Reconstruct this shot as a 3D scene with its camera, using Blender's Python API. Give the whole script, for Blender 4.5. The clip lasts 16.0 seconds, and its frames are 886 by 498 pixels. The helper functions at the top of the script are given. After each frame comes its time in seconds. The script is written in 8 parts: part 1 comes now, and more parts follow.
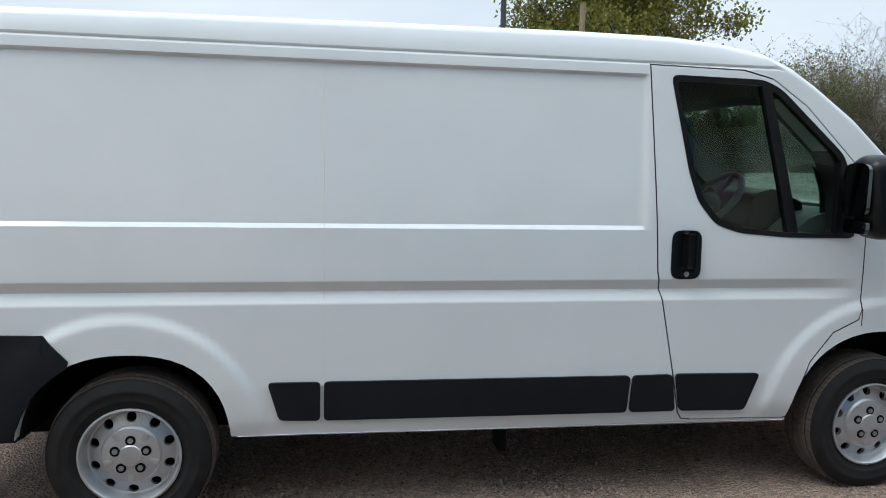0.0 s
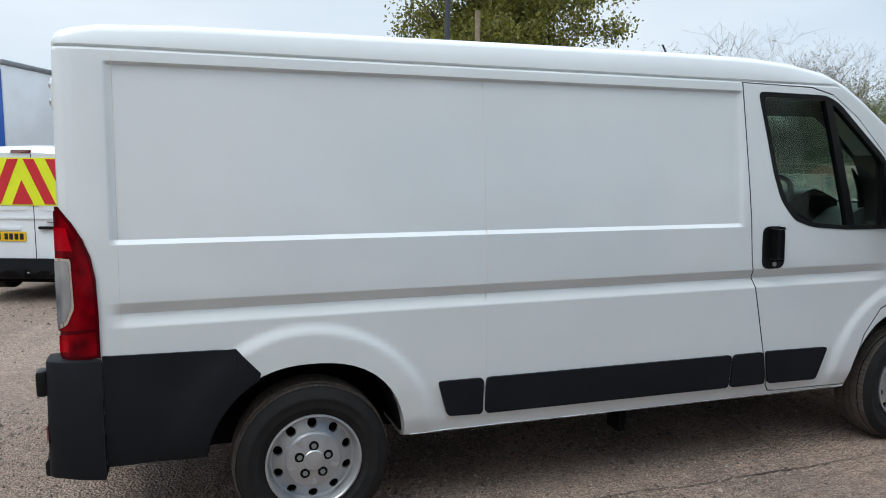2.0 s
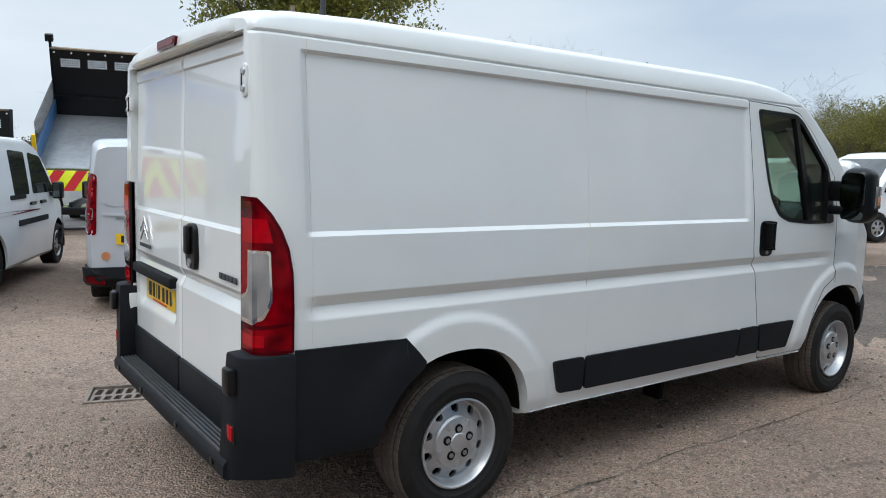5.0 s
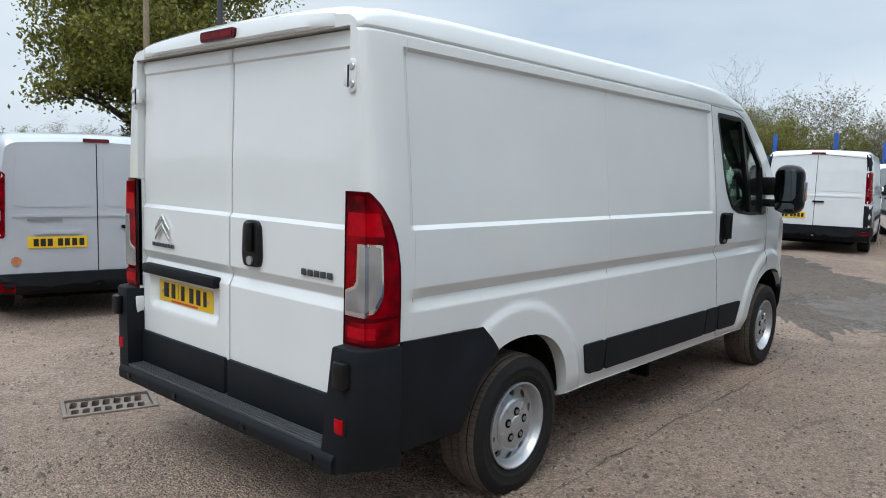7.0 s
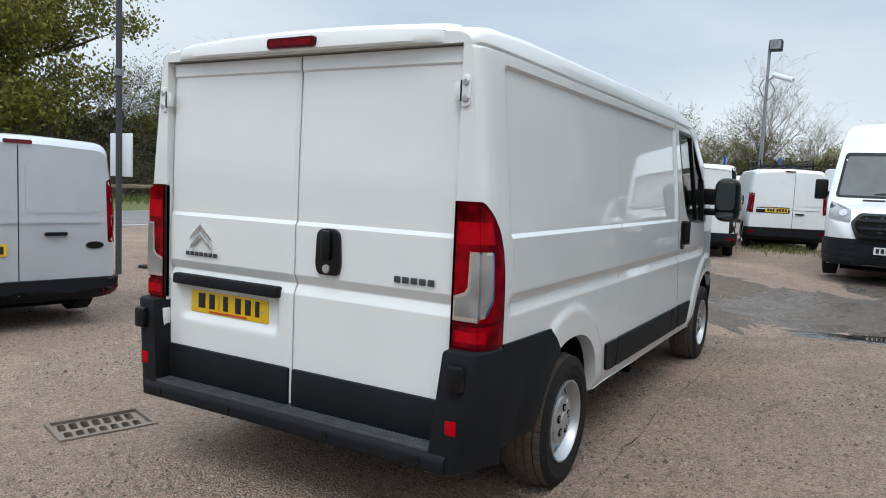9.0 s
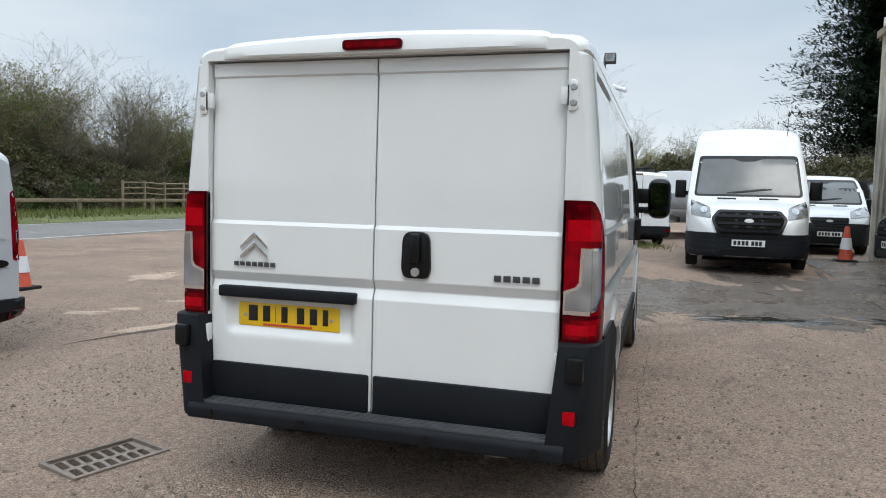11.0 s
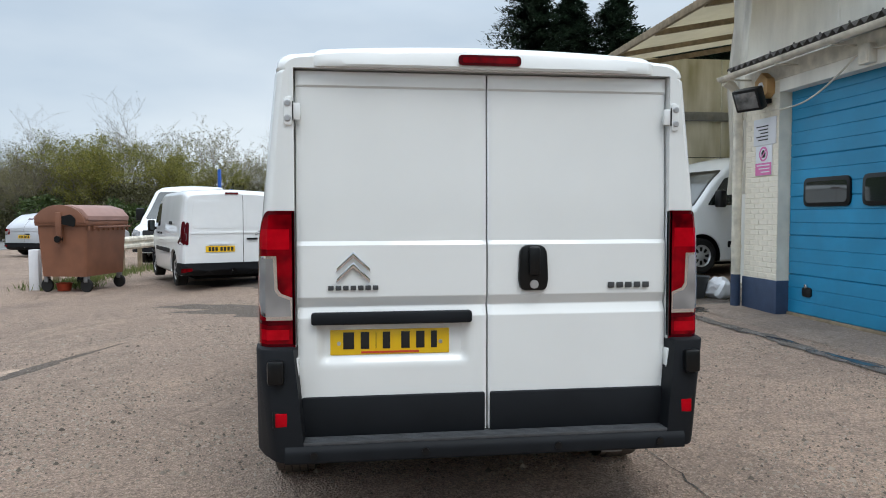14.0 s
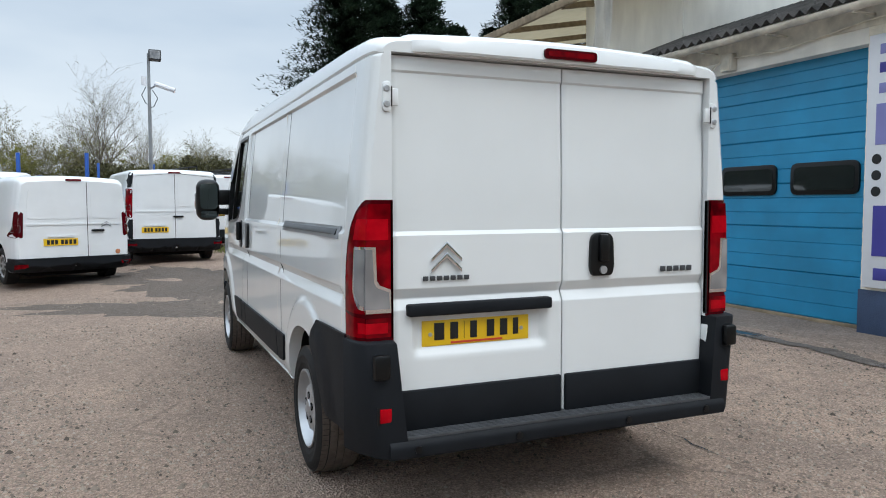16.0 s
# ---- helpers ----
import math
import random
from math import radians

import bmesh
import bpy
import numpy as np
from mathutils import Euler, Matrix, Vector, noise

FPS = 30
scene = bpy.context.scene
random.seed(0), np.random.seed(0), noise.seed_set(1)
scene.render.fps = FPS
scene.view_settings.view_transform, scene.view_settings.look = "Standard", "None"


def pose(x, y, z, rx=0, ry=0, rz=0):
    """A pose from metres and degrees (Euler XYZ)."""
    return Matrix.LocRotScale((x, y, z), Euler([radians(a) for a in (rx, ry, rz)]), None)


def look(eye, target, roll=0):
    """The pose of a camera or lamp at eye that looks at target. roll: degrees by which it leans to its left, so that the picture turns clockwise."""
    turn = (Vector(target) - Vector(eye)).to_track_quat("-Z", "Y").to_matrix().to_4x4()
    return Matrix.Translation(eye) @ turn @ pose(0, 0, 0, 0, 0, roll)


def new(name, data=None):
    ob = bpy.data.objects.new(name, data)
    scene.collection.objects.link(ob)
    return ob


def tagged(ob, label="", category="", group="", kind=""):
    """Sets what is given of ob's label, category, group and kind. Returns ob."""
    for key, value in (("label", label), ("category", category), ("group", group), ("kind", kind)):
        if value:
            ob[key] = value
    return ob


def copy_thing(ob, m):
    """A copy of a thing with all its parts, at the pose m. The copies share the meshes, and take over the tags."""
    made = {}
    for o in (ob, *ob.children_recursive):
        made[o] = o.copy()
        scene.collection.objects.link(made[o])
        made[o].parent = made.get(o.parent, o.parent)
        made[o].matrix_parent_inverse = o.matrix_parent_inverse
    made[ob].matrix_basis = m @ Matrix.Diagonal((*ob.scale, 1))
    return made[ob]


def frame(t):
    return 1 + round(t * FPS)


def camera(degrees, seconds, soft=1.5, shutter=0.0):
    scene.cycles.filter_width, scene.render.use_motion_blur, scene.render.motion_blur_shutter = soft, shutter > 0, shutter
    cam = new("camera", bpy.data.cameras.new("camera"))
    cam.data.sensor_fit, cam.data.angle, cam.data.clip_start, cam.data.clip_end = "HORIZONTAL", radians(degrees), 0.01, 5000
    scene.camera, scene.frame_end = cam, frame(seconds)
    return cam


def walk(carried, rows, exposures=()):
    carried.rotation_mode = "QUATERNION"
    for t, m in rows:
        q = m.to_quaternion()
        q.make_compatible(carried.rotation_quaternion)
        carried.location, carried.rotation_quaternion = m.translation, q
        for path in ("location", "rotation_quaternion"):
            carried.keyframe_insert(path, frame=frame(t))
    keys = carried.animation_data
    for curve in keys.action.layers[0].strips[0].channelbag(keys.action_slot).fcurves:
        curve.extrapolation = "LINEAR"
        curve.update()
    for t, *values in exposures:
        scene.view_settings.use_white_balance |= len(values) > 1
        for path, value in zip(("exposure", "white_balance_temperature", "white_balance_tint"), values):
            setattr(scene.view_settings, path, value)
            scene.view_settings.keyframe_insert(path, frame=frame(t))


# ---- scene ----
cam = camera(62.9, 16.0, 1.0)
PATH = [
    (0, (1.796, -4.014, 1.566), (2.134, -2.058, 1.322), 1.3),
    (0.5, (1.481, -4.007, 1.571), (1.91, -2.069, 1.33), 1.3),
    (1, (1.151, -3.959, 1.576), (1.664, -2.041, 1.338), 1.1),
    (1.5, (0.831, -4.003, 1.577), (1.413, -2.105, 1.341), 0.7),
    (2, (0.562, -3.965, 1.584), (1.222, -2.092, 1.353), 0.3),
    (2.5, (0.308, -3.866, 1.573), (1.059, -2.026, 1.346), 0.2),
    (3, (0.035, -3.799, 1.555), (0.886, -2.003, 1.331), 0.6),
    (3.5, (-0.216, -3.714, 1.569), (0.737, -1.969, 1.352), 1.1),
    (4, (-0.424, -3.589, 1.551), (0.617, -1.895, 1.34), 1.6),
    (4.5, (-0.684, -3.53, 1.537), (0.43, -1.882, 1.322), 1.8),
    (5, (-0.902, -3.439, 1.545), (0.281, -1.842, 1.323), 1.7),
    (7.5, (-1.886, -2.754, 1.495), (-0.334, -1.509, 1.292), 1.9),
    (8, (-2.082, -2.597, 1.493), (-0.473, -1.425, 1.3), 2.1),
    (10.5, (-2.703, -1.48, 1.446), (-0.831, -0.794, 1.285), 2.0),
    (11, (-2.857, -1.221, 1.429), (-0.947, -0.644, 1.281), 1.4),
    (11.5, (-2.978, -0.969, 1.444), (-1.035, -0.513, 1.313), 0.9),
    (12, (-3.032, -0.711, 1.427), (-1.061, -0.39, 1.315), 0.5),
    (12.5, (-3.1, -0.406, 1.393), (-1.11, -0.229, 1.298), 0.3),
    (13, (-3.112, -0.093, 1.395), (-1.114, -0.065, 1.311), 0.2),
    (13.5, (-3.045, 0.273, 1.391), (-1.05, 0.155, 1.305), 0.0),
    (14, (-3.033, 0.618, 1.401), (-1.053, 0.354, 1.308), -0.1),
    (14.5, (-2.97, 0.926, 1.41), (-1.014, 0.521, 1.308), -0.3),
    (15, (-2.862, 1.235, 1.414), (-0.94, 0.692, 1.304), -0.4),
    (15.5, (-2.786, 1.544, 1.403), (-0.904, 0.876, 1.284), -0.3),
    (16, (-2.727, 1.819, 1.404), (-0.892, 1.033, 1.28), -0.1),
]
walk(cam, [(t, look(eye, target, roll)) for t, eye, target, roll in PATH],
     [(0, 0.41, 6150, 10), (3.5, 0.37, 6200, 10), (5, 0.36, 6220, 10), (8, 0.36, 6280, 10), (11, 0.34, 6380, 10), (14, 0.36, 6320, 10), (16, 0.39, 6250, 10)])

# ---- light: overcast sky with a weak, wide sun ----
world = bpy.data.worlds.new("overcast_sky")
scene.world = world
world.use_nodes = True
wn, wl = world.node_tree.nodes, world.node_tree.links
wn.clear()
w_out, w_bg = wn.new("ShaderNodeOutputWorld"), wn.new("ShaderNodeBackground")
w_sky = wn.new("ShaderNodeTexSky")
w_sky.sky_type, w_sky.sun_disc = "NISHITA", False
w_sky.sun_elevation, w_sky.sun_rotation = radians(56), radians(235)
w_co, w_map = wn.new("ShaderNodeTexCoord"), wn.new("ShaderNodeMapping")
w_map.inputs["Scale"].default_value = (1.0, 1.0, 3.2)
w_n1, w_ramp = wn.new("ShaderNodeTexNoise"), wn.new("ShaderNodeValToRGB")
w_n1.inputs["Scale"].default_value, w_n1.inputs["Detail"].default_value, w_n1.inputs["Roughness"].default_value = 1.6, 5.0, 0.5
w_ramp.color_ramp.elements[0].position, w_ramp.color_ramp.elements[1].position = 0.3, 0.72
w_ramp.color_ramp.elements[0].color, w_ramp.color_ramp.elements[1].color = (5.0, 5.95, 6.9, 1), (7.9, 8.5, 8.8, 1)
w_mix = wn.new("ShaderNodeMix")
w_mix.data_type = "RGBA"
w_mix.inputs[0].default_value = 0.92
wl.new(w_co.outputs["Generated"], w_map.inputs[0])
wl.new(w_map.outputs[0], w_n1.inputs["Vector"])
wl.new(w_n1.outputs["Fac"], w_ramp.inputs[0])
wl.new(w_sky.outputs[0], w_mix.inputs[6])
wl.new(w_ramp.outputs[0], w_mix.inputs[7])
w_sep, w_lift = wn.new("ShaderNodeSeparateXYZ"), wn.new("ShaderNodeMapRange")
wl.new(w_co.outputs["Generated"], w_sep.inputs[0])
w_lift.inputs[1].default_value, w_lift.inputs[2].default_value, w_lift.inputs[3].default_value, w_lift.inputs[4].default_value = 0.25, 1.0, 0.085, 0.235
wl.new(w_sep.outputs[2], w_lift.inputs[0])
wl.new(w_lift.outputs[0], w_bg.inputs[1])
wl.new(w_mix.outputs[2], w_bg.inputs[0])
wl.new(w_bg.outputs[0], w_out.inputs[0])
sun = new("sun", bpy.data.lights.new("sun", "SUN"))
sun.data.energy, sun.data.angle, sun.data.color = 0.85, radians(25), (1.0, 0.95, 0.87)
sun.matrix_world = look((-11, -4, 18), (0, 0, 0))


# ---- materials ----
def mat(name, color, rough=0.5, metal=0.0, vary=0.12, scale=6.0, bump=0.0, bscale=60.0, coat=0.0, spec=0.5, dark=None, big=0.6, detail=4.0, trans=0.0, streak=0.0):
    """A surface with variation at two scales and fine relief; streak draws the stains out downwards."""
    m = bpy.data.materials.new(name)
    m.use_nodes = True
    nt = m.node_tree
    p = nt.nodes["Principled BSDF"]
    co = nt.nodes.new("ShaderNodeTexCoord")
    a, b = nt.nodes.new("ShaderNodeTexNoise"), nt.nodes.new("ShaderNodeTexNoise")
    a.inputs["Scale"].default_value, b.inputs["Scale"].default_value = scale, big
    a.inputs["Detail"].default_value = b.inputs["Detail"].default_value = detail
    for n in (a, b):
        nt.links.new(co.outputs["Object"], n.inputs["Vector"])
    if streak:
        mp_ = nt.nodes.new("ShaderNodeMapping")
        mp_.inputs["Scale"].default_value = (1.0, 1.0, streak)
        nt.links.new(co.outputs["Object"], mp_.inputs[0])
        nt.links.new(mp_.outputs[0], a.inputs["Vector"])
    add = nt.nodes.new("ShaderNodeMath")
    add.operation = "ADD"
    nt.links.new(a.outputs["Fac"], add.inputs[0])
    nt.links.new(b.outputs["Fac"], add.inputs[1])
    ramp = nt.nodes.new("ShaderNodeMapRange")
    ramp.inputs[1].default_value, ramp.inputs[2].default_value = 0.7, 1.3
    nt.links.new(add.outputs[0], ramp.inputs[0])
    mix = nt.nodes.new("ShaderNodeMix")
    mix.data_type = "RGBA"
    d = dark or tuple(c * (1 - vary) for c in color)
    mix.inputs[6].default_value, mix.inputs[7].default_value = (*d, 1), (*[min(1, c * (1 + vary * 0.4)) for c in color], 1)
    nt.links.new(ramp.outputs[0], mix.inputs[0])
    nt.links.new(mix.outputs[2], p.inputs["Base Color"])
    p.inputs["Roughness"].default_value, p.inputs["Metallic"].default_value = rough, metal
    p.inputs["Specular IOR Level"].default_value = spec
    p.inputs["Coat Weight"].default_value, p.inputs["Coat Roughness"].default_value = coat, 0.03
    if trans:
        p.inputs["Transmission Weight"].default_value = trans
    if bump:
        c = nt.nodes.new("ShaderNodeTexNoise")
        c.inputs["Scale"].default_value, c.inputs["Detail"].default_value = bscale, 3
        nt.links.new(co.outputs["Object"], c.inputs["Vector"])
        bn = nt.nodes.new("ShaderNodeBump")
        bn.inputs["Strength"].default_value, bn.inputs["Distance"].default_value = bump, 0.02
        nt.links.new(c.outputs["Fac"], bn.inputs["Height"])
        nt.links.new(bn.outputs[0], p.inputs["Normal"])
    return m


def glass_mat(name, tint, gloss=0.03):
    m = bpy.data.materials.new(name)
    m.use_nodes = True
    nt = m.node_tree
    nt.nodes.clear()
    out, mixs = nt.nodes.new("ShaderNodeOutputMaterial"), nt.nodes.new("ShaderNodeMixShader")
    tr, gl, fr, lw = nt.nodes.new("ShaderNodeBsdfTransparent"), nt.nodes.new("ShaderNodeBsdfGlossy"), nt.nodes.new("ShaderNodeMapRange"), nt.nodes.new("ShaderNodeLayerWeight")
    tr.inputs[0].default_value = (*tint, 1)
    gl.inputs["Roughness"].default_value = 0.02
    lw.inputs[0].default_value = 0.22
    nt.links.new(lw.outputs["Facing"], fr.inputs[0])
    fr.inputs[1].default_value, fr.inputs[3].default_value, fr.inputs[4].default_value = 0.16, gloss, 0.9
    nt.links.new(fr.outputs[0], mixs.inputs[0])
    nt.links.new(tr.outputs[0], mixs.inputs[1])
    nt.links.new(gl.outputs[0], mixs.inputs[2])
    nt.links.new(mixs.outputs[0], out.inputs[0])
    return m


WHITE = mat("white_van_paint", (0.745, 0.765, 0.76), 0.4, vary=0.05, scale=2.2, big=0.7, coat=1.0, spec=0.3)
WHITE_FAR = mat("white_vehicle_paint", (0.78, 0.80, 0.81), 0.4, vary=0.08, scale=2.5, big=0.8, coat=0.8, spec=0.3)
SILVER = mat("silver_grey_paint", (0.54, 0.56, 0.60), 0.28, metal=0.25, vary=0.08, scale=3, coat=0.5)
PLASTIC = mat("dark_grey_bumper_plastic", (0.0105, 0.0122, 0.0150), 0.6, vary=0.25, scale=5, bump=0.08, bscale=500, spec=0.16)
BLACK = mat("black_plastic", (0.005, 0.0055, 0.006), 0.32, vary=0.2, scale=8, spec=0.3)
GAP = mat("dark_seam", (0.012, 0.012, 0.013), 0.8, vary=0.2)
# Near-black puts the deep shade under vehicles and in wheel wells into the colour.
UNDER = mat("near_black_paint_and_shade", (0.005, 0.0045, 0.004), 0.9, vary=0.3, spec=0.15)
HEADLAMP = mat("smoky_headlamp_lens", (0.20, 0.21, 0.215), 0.12, metal=0.4, vary=0.6, scale=12, big=4, coat=1.0)
RUBBER = mat("worn_tyre_rubber", (0.016, 0.0155, 0.0155), 0.7, spec=0.25, vary=0.35, scale=18, bump=0.15, bscale=120)
TREAD = mat("dusty_tyre_tread", (0.13, 0.105, 0.088), 0.9, vary=0.4, scale=30, bump=0.3, bscale=200)
STEEL = mat("silver_painted_steel", (0.50, 0.51, 0.525), 0.34, metal=0.65, vary=0.15, scale=14, bump=0.05, bscale=250)
CHROME = mat("polished_chrome", (0.75, 0.75, 0.76), 0.12, metal=1.0, vary=0.05)
RED_LENS = mat("red_lamp_lens", (0.24, 0.0008, 0.005), 0.07, scale=17, big=9, spec=0.10, detail=1.5, dark=(0.05, 0.0005, 0.0025))
RED_BRIGHT = mat("bright_red_reflector", (0.42, 0.0015, 0.008), 0.15, vary=0.25, scale=30, big=12, spec=0.12)
RED_DARK = mat("dark_red_lamp_lens", (0.075, 0.001, 0.004), 0.08, vary=0.3, scale=9, big=3, spec=0.12)
CLEAR_LENS = mat("clear_lamp_lens", (0.36, 0.36, 0.365), 0.16, metal=0.35, scale=9, big=5, coat=0.7, detail=1, dark=(0.16, 0.162, 0.168))
AMBER = mat("amber_lens", (0.55, 0.22, 0.10), 0.12, vary=0.3, scale=20, coat=1.0)
YELLOW = mat("yellow_plate", (0.80, 0.50, 0.010), 0.35, vary=0.04, scale=5)
PLATE_WHITE = mat("white_plate", (0.75, 0.76, 0.76), 0.35, vary=0.04)
INK = mat("black_plate_bar", (0.010, 0.010, 0.010), 0.5)
RED_INK = mat("red_printing", (0.55, 0.06, 0.02), 0.5)
DARK_GLASS = mat("dark_vehicle_glass", (0.018, 0.024, 0.024), 0.04, vary=0.3, scale=3, coat=0.5)
# The grey base paints an even sky reflection onto the windscreens.
SCREEN_GLASS = mat("windscreen_glass_with_sky_grey", (0.13, 0.138, 0.14), 0.14, vary=0.35, scale=1.5, coat=0.15)
CAB_GLASS = glass_mat("green_tinted_glass", (0.73, 0.81, 0.755))
# Tint darkened in place of the dark surroundings that the mirrors would reflect.
MIRROR = mat("mirror_glass", (0.13, 0.15, 0.155), 0.02, metal=1.0, vary=0.02)
DASH_GREY = mat("mid_grey_dashboard_plastic", (0.16, 0.17, 0.18), 0.55, vary=0.15, scale=8)
CAB_GREY = mat("grey_cab_plastic", (0.045, 0.048, 0.052), 0.6, vary=0.15, scale=8)
SEAT = mat("dark_seat_cloth", (0.028, 0.030, 0.034), 0.9, vary=0.25, scale=20, bump=0.1, bscale=300)
FLUO_YELLOW = mat("fluorescent_yellow_sheeting", (0.78, 0.86, 0.02), 0.4, vary=0.06)
FLUO_RED = mat("reflective_red_sheeting", (0.60, 0.025, 0.035), 0.4, vary=0.08)
BLUE_PAINT = mat("blue_vehicle_paint", (0.02, 0.10, 0.42), 0.35, vary=0.15)
TRUCK_BLUE = mat("scuffed_blue_tipper_paint", (0.05, 0.14, 0.30), 0.5, vary=0.3, scale=6)
ORANGE = mat("orange_vehicle_paint", (0.80, 0.22, 0.02), 0.35, vary=0.1)


# ---- mesh helpers ----
def link(name, me, material, parent=None, label="", smooth=True):
    if material and not me.materials:
        me.materials.append(material)
    if smooth:
        me.shade_smooth()
        me.set_sharp_from_angle(angle=radians(32))
    ob = new(name, me)
    if parent is not None:
        ob.parent = parent
    if label:
        ob["label"] = label
    return ob


def part(name, bm, material, parent, label="", smooth=True):
    """Links a bmesh as one mesh object under a thing or a part."""
    me = bpy.data.meshes.new(name)
    bmesh.ops.recalc_face_normals(bm, faces=bm.faces)
    bm.to_mesh(me)
    bm.free()
    return link(name, me, material, parent, label, smooth)


def thing(name, m, label, category, group="", kind=""):
    ob = new(name)
    ob.matrix_basis = m
    ob.empty_display_size = 0.2
    return tagged(ob, label, category, group, kind)


def box(x0, x1, y0, y1, z0, z1, bevel=0.0, seg=2, bm=None):
    bm = bm or bmesh.new()
    r = bmesh.ops.create_cube(bm, size=1)
    vs = r["verts"]
    for v in vs:
        v.co = ((x0 + x1) / 2 + v.co.x * (x1 - x0), (y0 + y1) / 2 + v.co.y * (y1 - y0), (z0 + z1) / 2 + v.co.z * (z1 - z0))
    if bevel:
        es = list({e for v in vs for e in v.link_edges})
        bmesh.ops.bevel(bm, geom=es, offset=bevel, segments=seg, affect="EDGES", profile=0.5)
    return bm


def prism(poly, axis, a, b, bevel=0.0, bm=None):
    """A polygon swept along an axis: (x, z) along y, (y, z) along x, or (x, y) along z."""
    bm = bm or bmesh.new()
    at = {"y": lambda u, v, w: (u, w, v), "x": lambda u, v, w: (w, u, v), "z": lambda u, v, w: (u, v, w)}[axis]
    lo = [bm.verts.new(at(u, v, a)) for u, v in poly]
    hi = [bm.verts.new(at(u, v, b)) for u, v in poly]
    n = len(poly)
    fs = [bm.faces.new(lo[::-1]), bm.faces.new(hi)]
    for i in range(n):
        fs.append(bm.faces.new((lo[i], lo[(i + 1) % n], hi[(i + 1) % n], hi[i])))
    bmesh.ops.recalc_face_normals(bm, faces=fs)
    if bevel:
        es = [e for e in fs[0].edges] + [e for e in fs[1].edges]
        bmesh.ops.bevel(bm, geom=es, offset=bevel, segments=2, affect="EDGES", profile=0.5)
    return bm


def rounded(poly, r, n=4):
    """The polygon with its corners rounded."""
    out = []
    k = len(poly)
    for i in range(k):
        p, a, b = Vector(poly[i]), Vector(poly[i - 1]), Vector(poly[(i + 1) % k])
        da, db = a - p, b - p
        q = min(r, da.length * 0.45, db.length * 0.45)
        s, e = p + da.normalized() * q, p + db.normalized() * q
        for j in range(n + 1):
            t = j / n
            out.append(tuple(s * (1 - t) ** 2 + p * 2 * t * (1 - t) + e * t * t))
    return out


def rect(u0, u1, v0, v1):
    return [(u0, v0), (u1, v0), (u1, v1), (u0, v1)]


def lathe(profile, n=32, axis="y", bm=None, closed=False):
    """Turns (radius, along) points round an axis."""
    bm = bm or bmesh.new()
    rings = []
    for r, a in profile:
        ring = []
        for i in range(n):
            c, s = math.cos(2 * math.pi * i / n) * r, math.sin(2 * math.pi * i / n) * r
            ring.append(bm.verts.new((c, a, s) if axis == "y" else ((c, s, a) if axis == "z" else (a, c, s))))
        rings.append(ring)
    for p, q in zip(rings, rings[1:]):
        for i in range(n):
            bm.faces.new((p[i], p[(i + 1) % n], q[(i + 1) % n], q[i]))
    if closed:
        p, q = rings[-1], rings[0]
        for i in range(n):
            bm.faces.new((p[i], p[(i + 1) % n], q[(i + 1) % n], q[i]))
    for ring in () if closed else (rings[0], rings[-1]):
        if len(ring) > 2:
            try:
                bm.faces.new(ring)
            except ValueError:
                pass
    return bm


def tube(points, radius, n=8, bm=None, taper=1.0):
    """A round bar through points."""
    bm = bm or bmesh.new()
    pts = [Vector(p) for p in points]
    rings = []
    for i, p in enumerate(pts):
        d = (pts[min(i + 1, len(pts) - 1)] - pts[max(i - 1, 0)]).normalized()
        u = d.orthogonal().normalized() if not rings else (rings_u - d * rings_u.dot(d)).normalized()
        rings_u = u
        v = d.cross(u)
        r = radius * (1 + (taper - 1) * i / max(1, len(pts) - 1))
        rings.append([bm.verts.new(p + (u * math.cos(2 * math.pi * k / n) + v * math.sin(2 * math.pi * k / n)) * r) for k in range(n)])
    for p, q in zip(rings, rings[1:]):
        for i in range(n):
            bm.faces.new((p[i], p[(i + 1) % n], q[(i + 1) % n], q[i]))
    bm.faces.new(rings[0][::-1])
    bm.faces.new(rings[-1])
    return bm


def to_mesh(bm, name="shape"):
    me = bpy.data.meshes.new(name)
    bmesh.ops.recalc_face_normals(bm, faces=bm.faces)
    bm.to_mesh(me)
    bm.free()
    return me


def carve(me, cutter_bm, op="DIFFERENCE"):
    """The mesh after a boolean with a cutter."""
    a, b = bpy.data.objects.new("a", me), bpy.data.objects.new("b", to_mesh(cutter_bm))
    scene.collection.objects.link(a), scene.collection.objects.link(b)
    md = a.modifiers.new("cut", "BOOLEAN")
    md.operation, md.solver, md.object = op, "EXACT", b
    dg = bpy.context.evaluated_depsgraph_get()
    dg.update()
    res = bpy.data.meshes.new_from_object(a.evaluated_get(dg))
    bpy.data.objects.remove(a), bpy.data.objects.remove(b)
    return res


def smooth01(v, a, b):
    t = min(1.0, max(0.0, (v - a) / (b - a)))
    return t * t * (3 - 2 * t)


